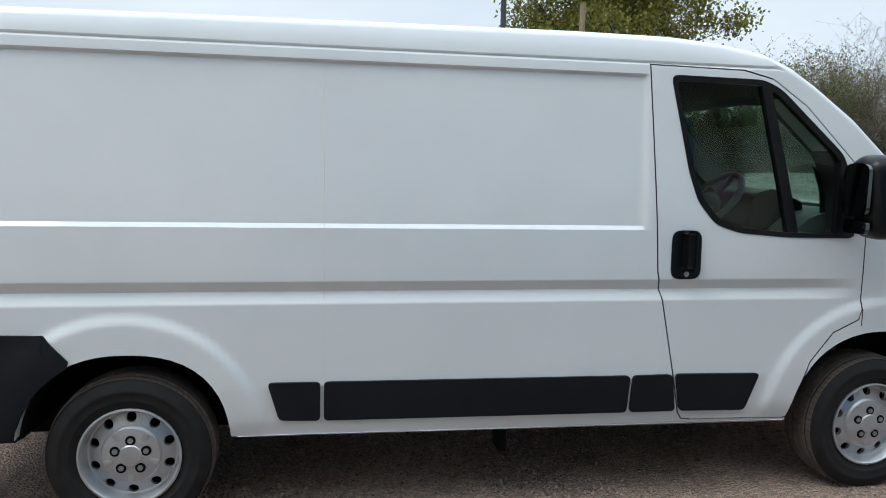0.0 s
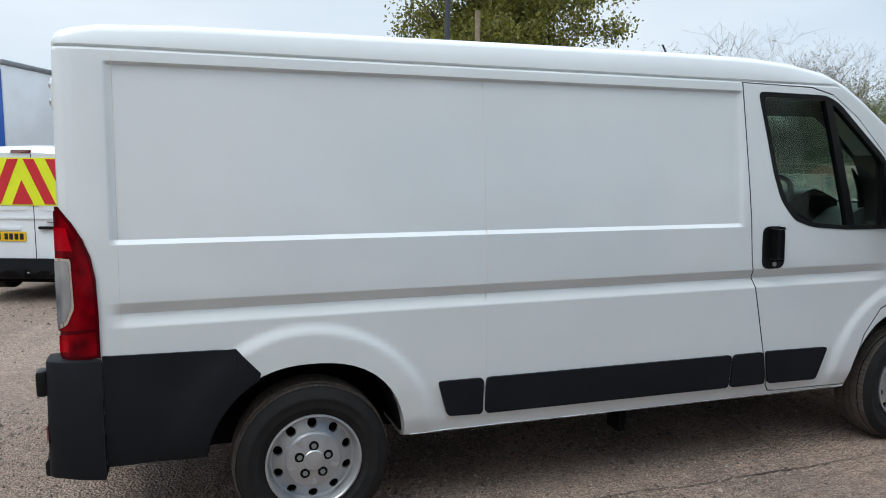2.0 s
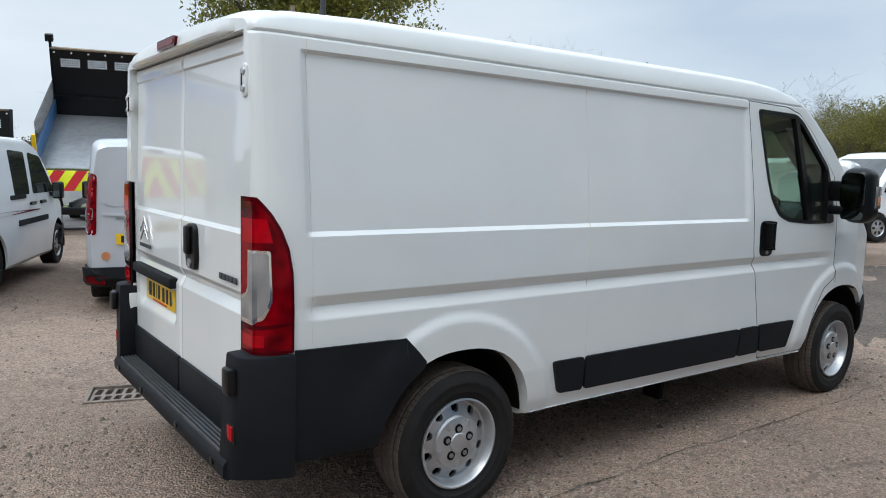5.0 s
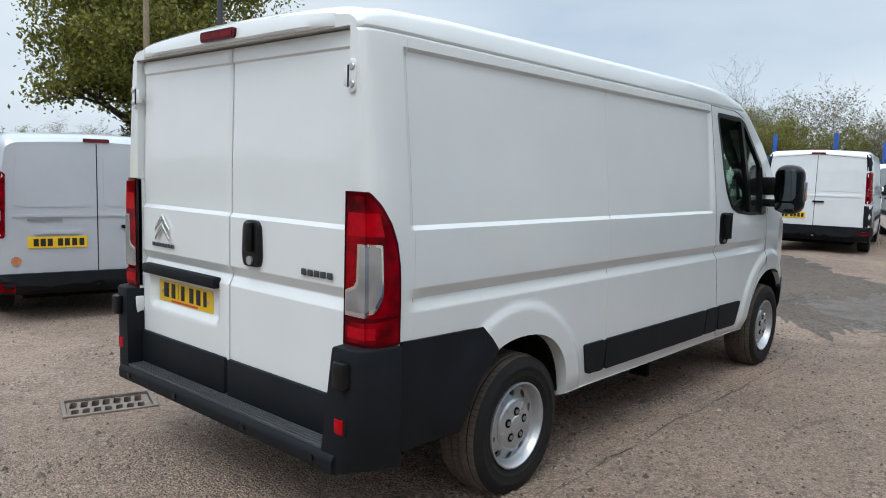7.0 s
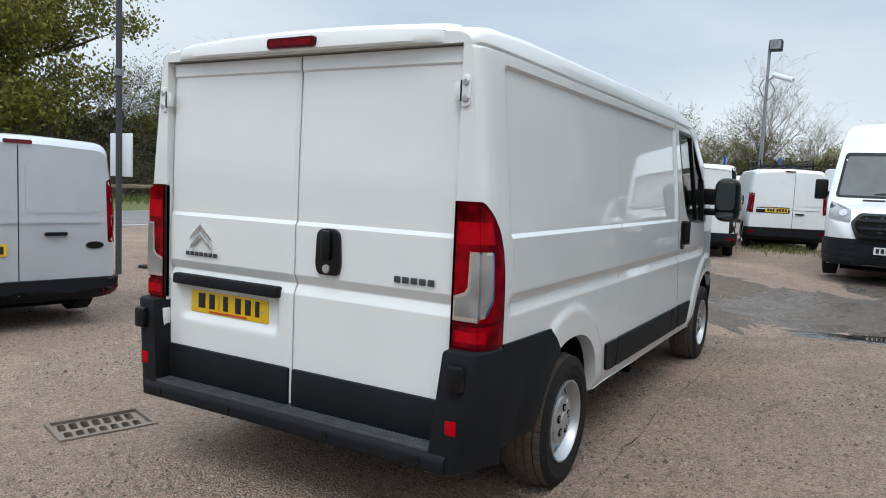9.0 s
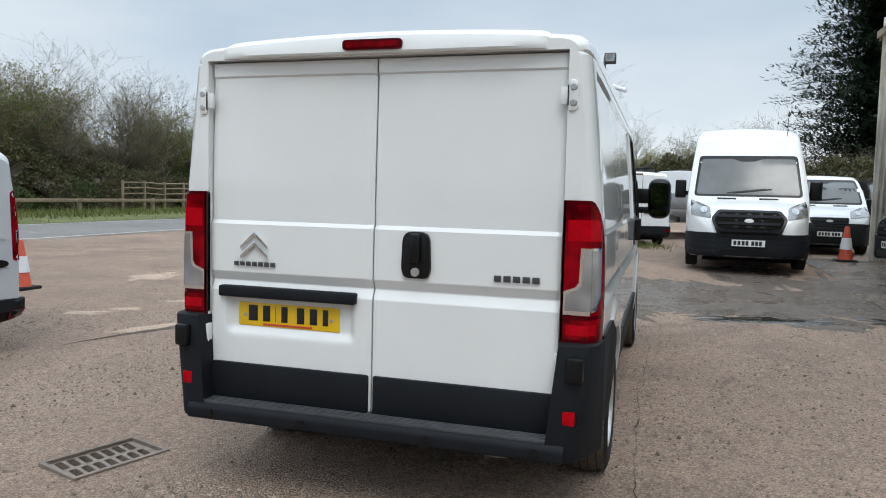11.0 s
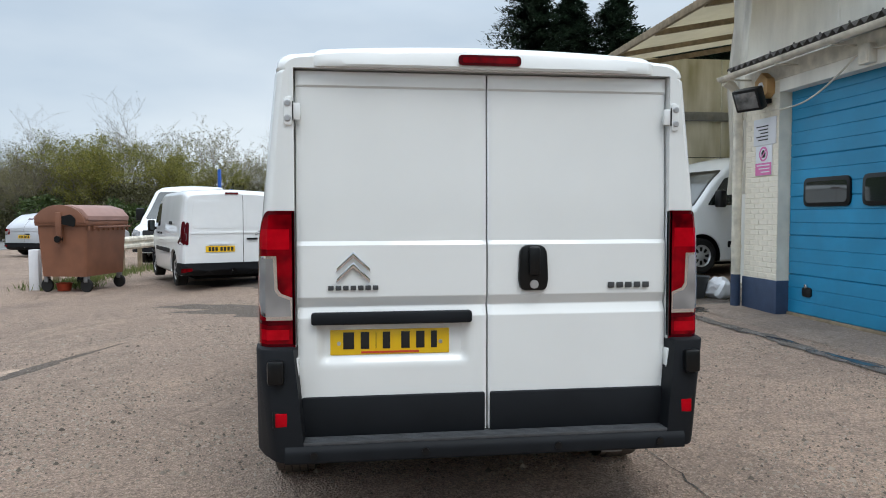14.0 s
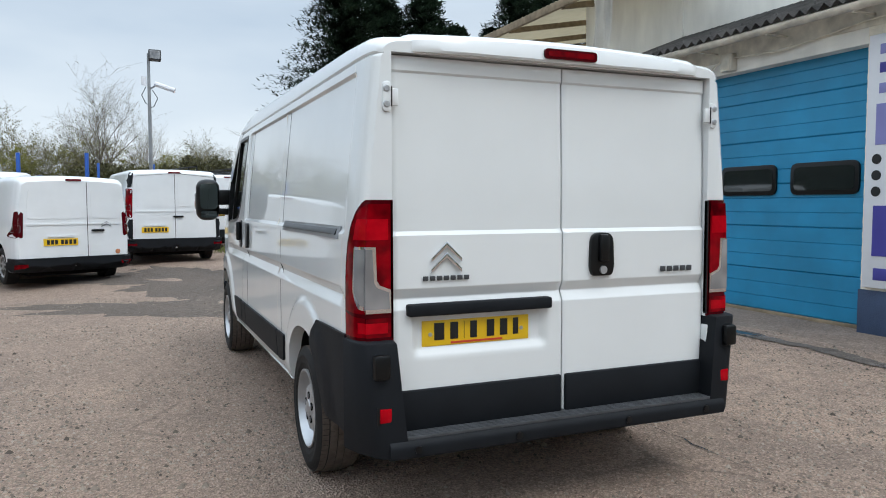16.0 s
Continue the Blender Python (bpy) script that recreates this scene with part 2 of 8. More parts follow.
def patch(tree, poly, side, offset=0.004, thick=0.012, edge=0.12):
    """A thin solid that lies on a surface: the polygon, seen from a side, laid onto it."""
    put = {"right": lambda u, v: ((u, -9, v), (0, 1, 0)), "left": lambda u, v: ((u, 9, v), (0, -1, 0)),
           "rear": lambda u, v: ((-9, u, v), (1, 0, 0)), "front": lambda u, v: ((19, u, v), (-1, 0, 0)), "top": lambda u, v: ((u, v, 19), (0, 0, -1))}[side]
    bm = bmesh.new()
    f = bm.faces.new([bm.verts.new((u, v, 0)) for u, v in poly])
    bmesh.ops.triangulate(bm, faces=[f])
    for _ in range(5):
        es = [e for e in bm.edges if e.calc_length() > edge]
        if not es:
            break
        bmesh.ops.subdivide_edges(bm, edges=es, cuts=1)
        bmesh.ops.triangulate(bm, faces=bm.faces[:])
    inner = {}
    for v in bm.verts:
        o, d = put(v.co.x, v.co.y)
        o, d = Vector(o), Vector(d)
        loc, nor, _, _ = tree.ray_cast(o, d)
        if loc is None:
            loc, nor, _, _ = tree.find_nearest(o + d * 8.2 if side in ("right", "left") else o + d * 9)
        if nor.dot(d) > 0:
            nor = -nor
        inner[v] = (loc, nor)
    for v, (loc, nor) in inner.items():
        v.co = loc + nor * offset
    faces = bm.faces[:]
    rim = [e for e in bm.edges if e.is_boundary]
    back = {v: bm.verts.new(loc + nor * (offset - thick)) for v, (loc, nor) in inner.items()}
    for fc in faces:
        bm.faces.new([back[v] for v in reversed(fc.verts)])
    for e in rim:
        a, b = e.verts
        bm.faces.new((a, b, back[b], back[a]))
    return bm


def loft(sections, bm=None):
    """A closed skin over half sections [(x, [(y, z), ...]), ...], mirrored in y."""
    bm = bm or bmesh.new()
    rings = []
    for x, half in sections:
        ring = [bm.verts.new((x, y, z)) for y, z in half] + [bm.verts.new((x, -y, z)) for y, z in reversed(half[1:-1])]
        rings.append(ring)
    n = len(rings[0])
    for p, q in zip(rings, rings[1:]):
        for i in range(n):
            bm.faces.new((p[i], p[(i + 1) % n], q[(i + 1) % n], q[i]))
    bm.faces.new(rings[0])
    bm.faces.new(rings[-1][::-1])
    return bm


def bvh_of(me):
    from mathutils.bvhtree import BVHTree
    return BVHTree.FromPolygons([v.co for v in me.vertices], [p.vertices[:] for p in me.polygons])


def grade(x, y):
    """Height of the gently falling yard."""
    z = -0.012 * y * smooth01(abs(y), 0.4, 2.0)
    z += smooth01(x, 5.5, 12) * (0.19 - 0.11 * smooth01(y, 1.0, 4.0))
    z -= 0.03 * smooth01(y, 2.0, 5.0)
    if y > 12:
        z += 0.012 * (y - 12)
    if y < -8:
        z += 0.012 * (y + 8)
    return z


def stand(x, y, heading=0.0, dz=0.0):
    return pose(x, y, grade(x, y) + dz, 0, 0, heading)


# ---- ground, road, verge ----
def ground_mat(name="gravelly_worn_tarmac", gain=(1.50, 1.36, 1.30), rough=0.92, wet=0.0, grit=1.0):
    m = mat(name, (0.375, 0.298, 0.24), rough, vary=0.2, scale=1.3, big=0.22, detail=9)
    nt = m.node_tree
    p = nt.nodes["Principled BSDF"]
    co = nt.nodes.new("ShaderNodeTexCoord")
    base = p.inputs["Base Color"].links[0].from_socket

    def layer(prev, src, lo, hi, color, amount):
        r = nt.nodes.new("ShaderNodeMapRange")
        r.inputs[1].default_value, r.inputs[2].default_value, r.inputs[4].default_value = lo, hi, amount
        nt.links.new(src, r.inputs[0])
        mx = nt.nodes.new("ShaderNodeMix")
        mx.data_type = "RGBA"
        mx.inputs[7].default_value = (*color, 1)
        nt.links.new(r.outputs[0], mx.inputs[0])
        nt.links.new(prev, mx.inputs[6])
        return mx.outputs[2]

    def nz(scale, detail=3.0, rough=0.55, dist=0.0):
        n = nt.nodes.new("ShaderNodeTexNoise")
        n.inputs["Scale"].default_value, n.inputs["Detail"].default_value, n.inputs["Roughness"].default_value, n.inputs["Distortion"].default_value = scale, detail, rough, dist
        nt.links.new(co.outputs["Object"], n.inputs["Vector"])
        return n.outputs["Fac"]
    v = nt.nodes.new("ShaderNodeTexVoronoi")
    v.inputs["Scale"].default_value = 78
    nt.links.new(co.outputs["Object"], v.inputs["Vector"])
    c = layer(base, nz(0.35, 8, 0.6, 0.5), 0.52, 0.66, (0.48, 0.38, 0.295), 0.75)
    c = layer(c, nz(0.8, 8, 0.65), 0.56, 0.66, (0.23, 0.195, 0.17), 0.5)
    c = layer(c, nz(0.5, 10, 0.68, 0.8), 0.54, 0.60, (0.205, 0.168, 0.142), 0.65)
    c = layer(c, nz(0.23, 9, 0.66, 1.2), 0.56, 0.62, (0.50, 0.40, 0.315), 0.7)
    c = layer(c, nz(3.2, 6, 0.7), 0.50, 0.66, (0.275, 0.22, 0.176), 0.6)
    c = layer(c, nz(11, 5, 0.7, 0.4), 0.53, 0.63, (0.20, 0.16, 0.128), 0.75)
    c = layer(c, nz(30, 4, 0.75), 0.53, 0.62, (0.16, 0.128, 0.104), 0.7)
    c = layer(c, nz(75, 3, 0.7), 0.54, 0.60, (0.14, 0.112, 0.092), 0.5)
    c = layer(c, nz(95, 2, 0.6), 0.58, 0.64, (0.58, 0.485, 0.40), 0.5)
    sep = nt.nodes.new("ShaderNodeSeparateColor")
    nt.links.new(v.outputs["Color"], sep.inputs[0])
    c = layer(c, sep.outputs[0], 0.55, 0.90, (0.54, 0.45, 0.37), 0.45)
    c = layer(c, sep.outputs[1], 0.62, 0.90, (0.15, 0.122, 0.10), 0.5)
    c = layer(c, v.outputs["Distance"], 0.52, 0.72, (0.13, 0.104, 0.086), 0.35)
    # hairline cracks
    cv = nt.nodes.new("ShaderNodeTexVoronoi")
    cv.feature, cv.inputs["Scale"].default_value = "DISTANCE_TO_EDGE", 0.55
    wob = nt.nodes.new("ShaderNodeMix")
    wob.data_type = "RGBA"
    wob.inputs[0].default_value = 0.22
    wn_ = nt.nodes.new("ShaderNodeTexNoise")
    wn_.inputs["Scale"].default_value, wn_.inputs["Detail"].default_value = 1.4, 6
    nt.links.new(co.outputs["Object"], wn_.inputs["Vector"])
    nt.links.new(co.outputs["Object"], wob.inputs[6])
    nt.links.new(wn_.outputs["Color"], wob.inputs[7])
    nt.links.new(wob.outputs[2], cv.inputs["Vector"])
    cm = nt.nodes.new("ShaderNodeMath")
    cm.operation = "ADD"
    cr_ = nt.nodes.new("ShaderNodeMapRange")
    cr_.inputs[1].default_value, cr_.inputs[2].default_value, cr_.inputs[3].default_value, cr_.inputs[4].default_value = 0.45, 0.58, 0.03, 0.0
    nt.links.new(nz(0.45, 3), cr_.inputs[0])
    nt.links.new(cv.outputs["Distance"], cm.inputs[0])
    nt.links.new(cr_.outputs[0], cm.inputs[1])
    c = layer(c, cm.outputs[0], 0.010, 0.003, (0.12, 0.098, 0.082), 0.4)
    gm = nt.nodes.new("ShaderNodeMix")
    gm.data_type, gm.blend_type = "RGBA", "MULTIPLY"
    gm.inputs[0].default_value, gm.inputs[7].default_value = 1.0, (*gain, 1)
    nt.links.new(c, gm.inputs[6])
    nt.links.new(gm.outputs[2], p.inputs["Base Color"])
    if wet:
        wr = nt.nodes.new("ShaderNodeMapRange")
        wr.inputs[1].default_value, wr.inputs[2].default_value, wr.inputs[3].default_value, wr.inputs[4].default_value = 0.42, 0.62, wet, rough
        nt.links.new(nz(1.6, 6, 0.6, 0.6), wr.inputs[0])
        nt.links.new(wr.outputs[0], p.inputs["Roughness"])
    bn, bh = nt.nodes.new("ShaderNodeBump"), nt.nodes.new("ShaderNodeMath")
    bh.operation = "ADD"
    nt.links.new(nz(45, 5, 0.7), bh.inputs[0])
    nt.links.new(v.outputs["Distance"], bh.inputs[1])
    bn.inputs["Strength"].default_value, bn.inputs["Distance"].default_value = 1.0 * grit, 0.035
    nt.links.new(bh.outputs[0], bn.inputs["Height"])
    nt.links.new(bn.outputs[0], p.inputs["Normal"])
    return m


GROUND = ground_mat()
ASPHALT = mat("grey_road_asphalt", (0.21, 0.205, 0.20), 0.95, spec=0.15, vary=0.18, scale=3, big=0.3, bump=0.3, bscale=80)
GRASS_SOIL = mat("rough_grass_verge", (0.125, 0.14, 0.045), 0.95, vary=0.45, scale=3, big=0.5, bump=0.6, bscale=20, detail=8)
LINE = mat("worn_white_road_paint", (0.6, 0.6, 0.58), 0.8, vary=0.3, scale=12)
CONCRETE = ground_mat("stained_concrete_apron", (1.15, 1.07, 1.04), 0.9, 0.7, 0.8)
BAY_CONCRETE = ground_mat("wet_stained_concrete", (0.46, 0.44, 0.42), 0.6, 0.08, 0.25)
WATER = mat("muddy_puddle_water", (0.035, 0.03, 0.025), 0.03, vary=0.3, scale=2)
DAMP = ground_mat("damp_dark_tarmac", (0.50, 0.50, 0.51), 0.7, 0.18, 0.8)
PATCH = ground_mat("dark_tarmac_patch", (0.66, 0.655, 0.66), 0.9)
PALE_GROUND = ground_mat("paler_gravelly_tarmac", (1.72, 1.57, 1.50), 0.92)
PALE = ground_mat("pale_concrete_patch", (1.62, 1.50, 1.41), 0.9, 0.0, 0.6)


def sheet(name, xs, ys, material, height, label="", kind="structure", pit=None):
    bm = bmesh.new()
    grid = [[bm.verts.new((x, y, height(x, y))) for y in ys] for x in xs]
    for i in range(len(xs) - 1):
        for j in range(len(ys) - 1):
            bm.faces.new((grid[i][j], grid[i + 1][j], grid[i + 1][j + 1], grid[i][j + 1]))
    if pit:
        # an opening for the drain, joined to the sheet round it
        cx, cy, turn, hx, hy = pit
        gone = [f for f in bm.faces if max(abs(f.calc_center_median().x - cx), abs(f.calc_center_median().y - cy)) < 0.42]
        rim = {e for f in gone for e in f.edges if any(g not in gone for g in e.link_faces)}
        bmesh.ops.delete(bm, geom=gone, context="FACES")
        c, q = math.cos(radians(turn)), math.sin(radians(turn))
        ring = []
        for k in range(24):
            u, w = [(-1 + k / 3, -1), (1, -1 + (k - 6) / 3), (1 - (k - 12) / 3, 1), (-1, 1 - (k - 18) / 3)][k // 6]
            x, y = cx + hx * u * c - hy * w * q, cy + hx * u * q + hy * w * c
            ring.append(bm.verts.new((x, y, height(x, y))))
        bmesh.ops.bridge_loops(bm, edges=list(rim) + [bm.edges.new((ring[k - 1], ring[k])) for k in range(24)])
    ob = part(name, bm, material, None)
    return tagged(ob, label, "", "", kind)


def steps(*spans):
    out = []
    for a, b, n in spans:
        out += [a + (b - a) * i / n for i in range(n)]
    return out + [spans[-1][1]]


def yard(x, y):
    d = 0.012 * (noise.noise(Vector((x * 0.45, y * 0.45, 0.3)))) + 0.005 * noise.noise(Vector((x * 1.7, y * 1.7, 1.3)))
    near = smooth01(abs(y), 0.9, 1.6) if -0.2 < x < 5.6 else 1.0
    return grade(x, y) + d * near * (1 - smooth01(math.hypot(x, y), 25, 40))


sheet("ground", steps((-400, -30, 8), (-30, -6, 24), (-6, 16, 110), (16, 40, 40), (40, 600, 14)), steps((-400, -30, 8), (-30, -8, 16), (-8, 10, 90), (10, 40, 40), (40, 600, 14)),
      GROUND, yard, "gravelly worn brown-grey tarmac yard with patches and potholes", pit=(0.241, 1.564, -18, 0.264, 0.170))
sheet("road", steps((-300, 400, 70)), [15.6, 18, 20, 22.3], ASPHALT, lambda x, y: grade(x, y) + 0.015, "grey asphalt road beyond the yard")
for y0, y1 in ((15.9, 16.02), (21.9, 22.0)):
    sheet("road_line", steps((-300, 400, 70)), [y0, y1], LINE, lambda x, y: grade(x, y) + 0.02, "worn white edge line on the road")
sheet("verge", steps((-300, 400, 140)), steps((22.3, 30, 10), (30, 90, 12)), GRASS_SOIL,
      lambda x, y: grade(x, y) + 0.02 + 0.1 * smooth01(y, 22.3, 24) + 0.05 * noise.noise(Vector((x * 0.3, y * 0.3, 5))), "rough green grass verge beside the road")


def blot(name, cx, cy, rx, ry, turn, material, label, lift=0.012, rough=0.25, seed=0):
    """A flat patch with an uneven edge on the ground."""
    bm = bmesh.new()
    n = 220
    c, s = math.cos(radians(turn)), math.sin(radians(turn))
    rings = [[bm.verts.new((cx, cy, yard(cx, cy) + lift))]]
    for k in (0.35, 0.7, 1.0):
        ring = []
        for i in range(n):
            a = 2 * math.pi * i / n
            w = k * (1 + rough * 1.6 * noise.noise(Vector((math.cos(a) * 1.6 + seed, math.sin(a) * 1.6, seed * 0.7))) + rough * 0.6 * noise.noise(Vector((math.cos(a) * 4, math.sin(a) * 5 + seed, 3))) + rough * 0.45 * noise.noise(Vector((math.cos(a) * 13, math.sin(a) * 13 + seed, 8))) + rough * 0.35 * noise.noise(Vector((math.cos(a) * 31, math.sin(a) * 31 + seed, 11))))
            u, v = rx * w * math.cos(a), ry * w * math.sin(a)
            x, y = cx + u * c - v * s, cy + u * s + v * c
            ring.append(bm.verts.new((x, y, yard(x, y) + lift * (1.0 if k < 0.9 else 0.15))))
        rings.append(ring)
    for i in range(n):
        bm.faces.new((rings[0][0], rings[1][i], rings[1][(i + 1) % n]))
        for p, q in zip(rings[1:], rings[2:]):
            bm.faces.new((p[i], p[(i + 1) % n], q[(i + 1) % n], q[i]))
    return tagged(part(name, bm, material, None), label, "", "", "structure")


# ---- workshop building along the yard ----
BRICK = mat("cream_painted_brick", (0.90, 0.84, 0.71), 0.75, vary=0.2, scale=5, big=1.2, bump=0.25, bscale=60, detail=8)
RENDER_W = mat("stained_white_render", (0.88, 0.86, 0.79), 0.85, vary=0.28, streak=0.3, scale=2.2, big=0.5, bump=0.12, bscale=30, detail=9)
NAVY = mat("navy_painted_brick", (0.035, 0.06, 0.12), 0.6, vary=0.3, scale=6, bump=0.25, bscale=60)
DOOR_BLUE = mat("blue_sectional_door_paint", (0.020, 0.255, 0.47), 0.40, vary=0.25, scale=2.2, big=0.9, detail=7)
FIBRE = mat("mossy_fibre_cement", (0.115, 0.11, 0.105), 0.95, vary=0.5, scale=9, big=2, bump=0.5, bscale=50, detail=8)
GUTTER = mat("grimy_cream_gutter", (0.74, 0.69, 0.58), 0.6, vary=0.4, scale=7, big=2, detail=8)
TARP = mat("dirty_white_tarpaulin", (0.82, 0.79, 0.72), 0.7, vary=0.42, streak=0.25, scale=5, big=0.8, detail=9, bump=0.1, bscale=25)
ALGAE = mat("algae_stained_cream_panel", (0.84, 0.82, 0.74), 0.75, scale=3.2, big=0.55, detail=10, dark=(0.42, 0.40, 0.25), streak=0.16)
ROOF_SHEET = mat("dirty_translucent_roof_sheet", (0.56, 0.50, 0.32), 0.6, vary=0.3, scale=3, big=0.8, detail=8, dark=(0.30, 0.27, 0.15))
ROOF_SHEET.node_tree.nodes["Principled BSDF"].inputs["Transmission Weight"].default_value = 0.0
_nt = ROOF_SHEET.node_tree
_tr, _ms = _nt.nodes.new("ShaderNodeBsdfTranslucent"), _nt.nodes.new("ShaderNodeMixShader")
_tr.inputs[0].default_value, _ms.inputs[0].default_value = (0.58, 0.51, 0.37, 1), 0.7
_nt.links.new(_nt.nodes["Principled BSDF"].outputs[0], _ms.inputs[1])
_nt.links.new(_tr.outputs[0], _ms.inputs[2])
_nt.links.new(_ms.outputs[0], _nt.nodes["Material Output"].inputs[0])
TIMBER = mat("weathered_timber", (0.26, 0.20, 0.13), 0.85, vary=0.35, scale=8, big=2, bump=0.3, bscale=40, detail=8)
GREY_METAL = mat("galvanised_grey_metal", (0.30, 0.31, 0.32), 0.45, metal=0.6, vary=0.25, scale=7)
PINK = mat("pink_printed_panel", (0.70, 0.18, 0.42), 0.5, vary=0.1)
SIGN_WHITE = mat("white_sign_board", (0.74, 0.75, 0.78), 0.5, vary=0.06)
PURPLE = mat("indigo_sign_print", (0.055, 0.05, 0.30), 0.5, vary=0.1)
LILAC = mat("lilac_sign_print", (0.24, 0.24, 0.52), 0.5, vary=0.08)
SIREN = mat("tan_alarm_box", (0.55, 0.33, 0.13), 0.5, vary=0.1)

FLOOR_Z = 0.09
# front wall: brick pier, lintel over the door, second pier, upper storey
bm = box(5.83, 6.62, -5.6, -5.0, 0.0, 3.30)
wall_main = tagged(part("wall_north", bm, BRICK, None, smooth=False), "cream painted brick pier with a navy base", "", "", "structure")
bm = box(-2.0, 2.36, -5.6, -5.0, 0.0, 3.30)
wall_sign = tagged(part("wall_east", bm, BRICK, None, smooth=False), "cream painted brick wall beside the blue door", "", "", "structure")
bm = box(2.36, 5.83, -5.6, -5.0, 3.0, 3.30)
tagged(part("wall_lintel", bm, RENDER_W, None, smooth=False), "cream painted lintel above the blue door", "", "", "structure")
for nm, x0, x1 in (("wall_base", 5.81, 6.64), ("wall_base", -2.0, 2.38)):
    bm = box(x0, x1, -5.62, -4.984, -0.1, 0.53, 0.006)
    tagged(part(nm, bm, NAVY, None), "navy painted wall base", "", "", "structure")
bm = box(-2.2, 9.3, -12, -6.4, 0.0, 6.6)
tagged(part("wall_upper", bm, RENDER_W, None, smooth=False), "tall stained white rendered wall behind the lean-to roof", "", "", "structure")
bm = box(6.62, 9.3, -6.42, -6.36, 0.05, 5.6)
tagged(part("wall_inner", bm, RENDER_W, None, smooth=False), "white rendered wall under the canopy", "", "", "structure")
bm = box(-2.0, 5.83, -9.0, -5.62, 3.2, 3.28)
tagged(part("ceiling", bm, RENDER_W, None, smooth=False), "plain ceiling inside the workshop", "", "", "structure")

# sectional door with panels and windows
door = thing("door_1", pose(0, 0.065, 0), "blue sectional overhead door with small dark windows, closed", "garage door", kind="structure")
edges = [0.12, 0.62, 1.13, 1.63, 2.14, 2.62, 3.02]
for i, (a, b) in enumerate(zip(edges, edges[1:])):
    n = 3
    prof = [(-5.27, a)]
    for k in range(n):
        z0, z1 = a + (b - a) * k / n, a + (b - a) * (k + 1) / n
        g = 0.014 if k == 0 else 0.007
        prof += [(-5.226 - g, z0 + 0.001), (-5.226, z0 + 0.004 + g), (-5.226, z1 - 0.004), (-5.226 - g * 0.5, z1 - 0.001)]
    prof.append((-5.27, b))
    bm = prism(prof, "x", 2.36, 5.81)
    part("panel", bm, DOOR_BLUE, door, smooth=False)
for x0 in (2.52, 3.58, 4.64):
    bm = prism(rounded(rect(x0, x0 + 0.86, 1.50, 1.86), 0.09), "y", -5.235, -5.200, 0.006)
    fr = part("window_frame", bm, BLACK, door, "black rubber window frame")
    bm = prism(rounded(rect(x0 + 0.05, x0 + 0.81, 1.55, 1.81), 0.06), "y", -5.215, -5.196)
    part("pane", bm, DARK_GLASS, fr, "dark reflective pane")
bm = prism(rounded(rect(5.32, 5.50, 0.36, 0.48), 0.04), "y", -5.24, -5.205, 0.005)
hole = part("hand_pull", bm, BLACK, door, "black recessed hand pull")
part("latch", box(5.38, 5.43, -5.21, -5.185, 0.47, 0.52, 0.006), CHROME, door, "small metal latch")
part("bottom_seal", box(2.36, 5.82, -5.25, -5.20, 0.05, 0.125, 0.01), TIMBER, door, "worn brown seal strip along the bottom")

# corrugated lean-to roof and gutter
bm = bmesh.new()
xs = [-2.3 + 0.0365 * i for i in range(int(8.95 / 0.0365))]
rows_ = [(-4.68, 3.40), (-5.3, 3.62), (-6.4, 4.05)]
vs = [[bm.verts.new((x, y, z + 0.034 * math.cos(2 * math.pi * x / 0.146))) for y, z in rows_] for x in xs]
for p, q in zip(vs, vs[1:]):
    for j in range(2):
        bm.faces.new((p[j], q[j], q[j + 1], p[j + 1]))
bmesh.ops.solidify(bm, geom=bm.faces[:], thickness=0.016)
roof = tagged(part("lean_to_roof", bm, FIBRE, None), "mossy grey corrugated fibre-cement lean-to roof", "", "", "structure")
for i in range(16):
    x = -1.6 + i * 0.511
    part("roof_bolt", tube([(x, -5.0, 3.52), (x, -5.0, 3.575)], 0.012, 6), FIBRE, roof)
gut = thing("gutter", pose(0, 0, 0), "grimy cream half-round gutter below the corrugated roof", "gutter", kind="structure")
bm = bmesh.new()
arc = [(-4.70 + 0.065 * math.cos(a), 3.345 + 0.065 * math.sin(a)) for a in [math.pi * (1 + k / 8) for k in range(9)]]
arc += [(-4.70 + 0.055 * math.cos(a), 3.345 + 0.055 * math.sin(a)) for a in [math.pi * (2 - k / 8) for k in range(9)]]
prism(arc, "x", -2.3, 6.80, bm=bm)
part("channel", bm, GUTTER, gut)
for i in range(9):
    x = -1.9 + i * 1.05
    part("bracket", box(x - 0.015, x + 0.015, -4.99, -4.68, 3.262, 3.278), GUTTER, gut)
tagged(part("fascia", box(-2.3, 6.66, -5.02, -4.985, 3.16, 3.36), GUTTER, None, smooth=False), "grimy cream fascia board under the gutter", "", "", "structure")
pipe = thing("downpipe", pose(6.70, -4.92, 0), "cream painted downpipe with a navy foot", "pipe", kind="structure")
part("pipe", tube([(0, 0, 0.55), (0, 0, 3.1), (0, 0.1, 3.22), (0, 0.2, 3.28)], 0.065, 14), GUTTER, pipe)
part("foot", tube([(0, 0, 0.02), (0, 0, 0.55)], 0.068, 14), NAVY, pipe, "navy painted pipe foot")
for z in (0.95, 1.95, 2.75):
    part("clip", lathe([(0.069, z - 0.02), (0.076, z - 0.02), (0.076, z + 0.02), (0.069, z + 0.02)], 14, "z", closed=True), GUTTER, pipe)

# bricks, proud of the pier
brick_me = to_mesh(box(0, 0.205, -0.002, 0.005, 0, 0.061, 0.003, 1), "brick")
brick_me.materials.append(BRICK)


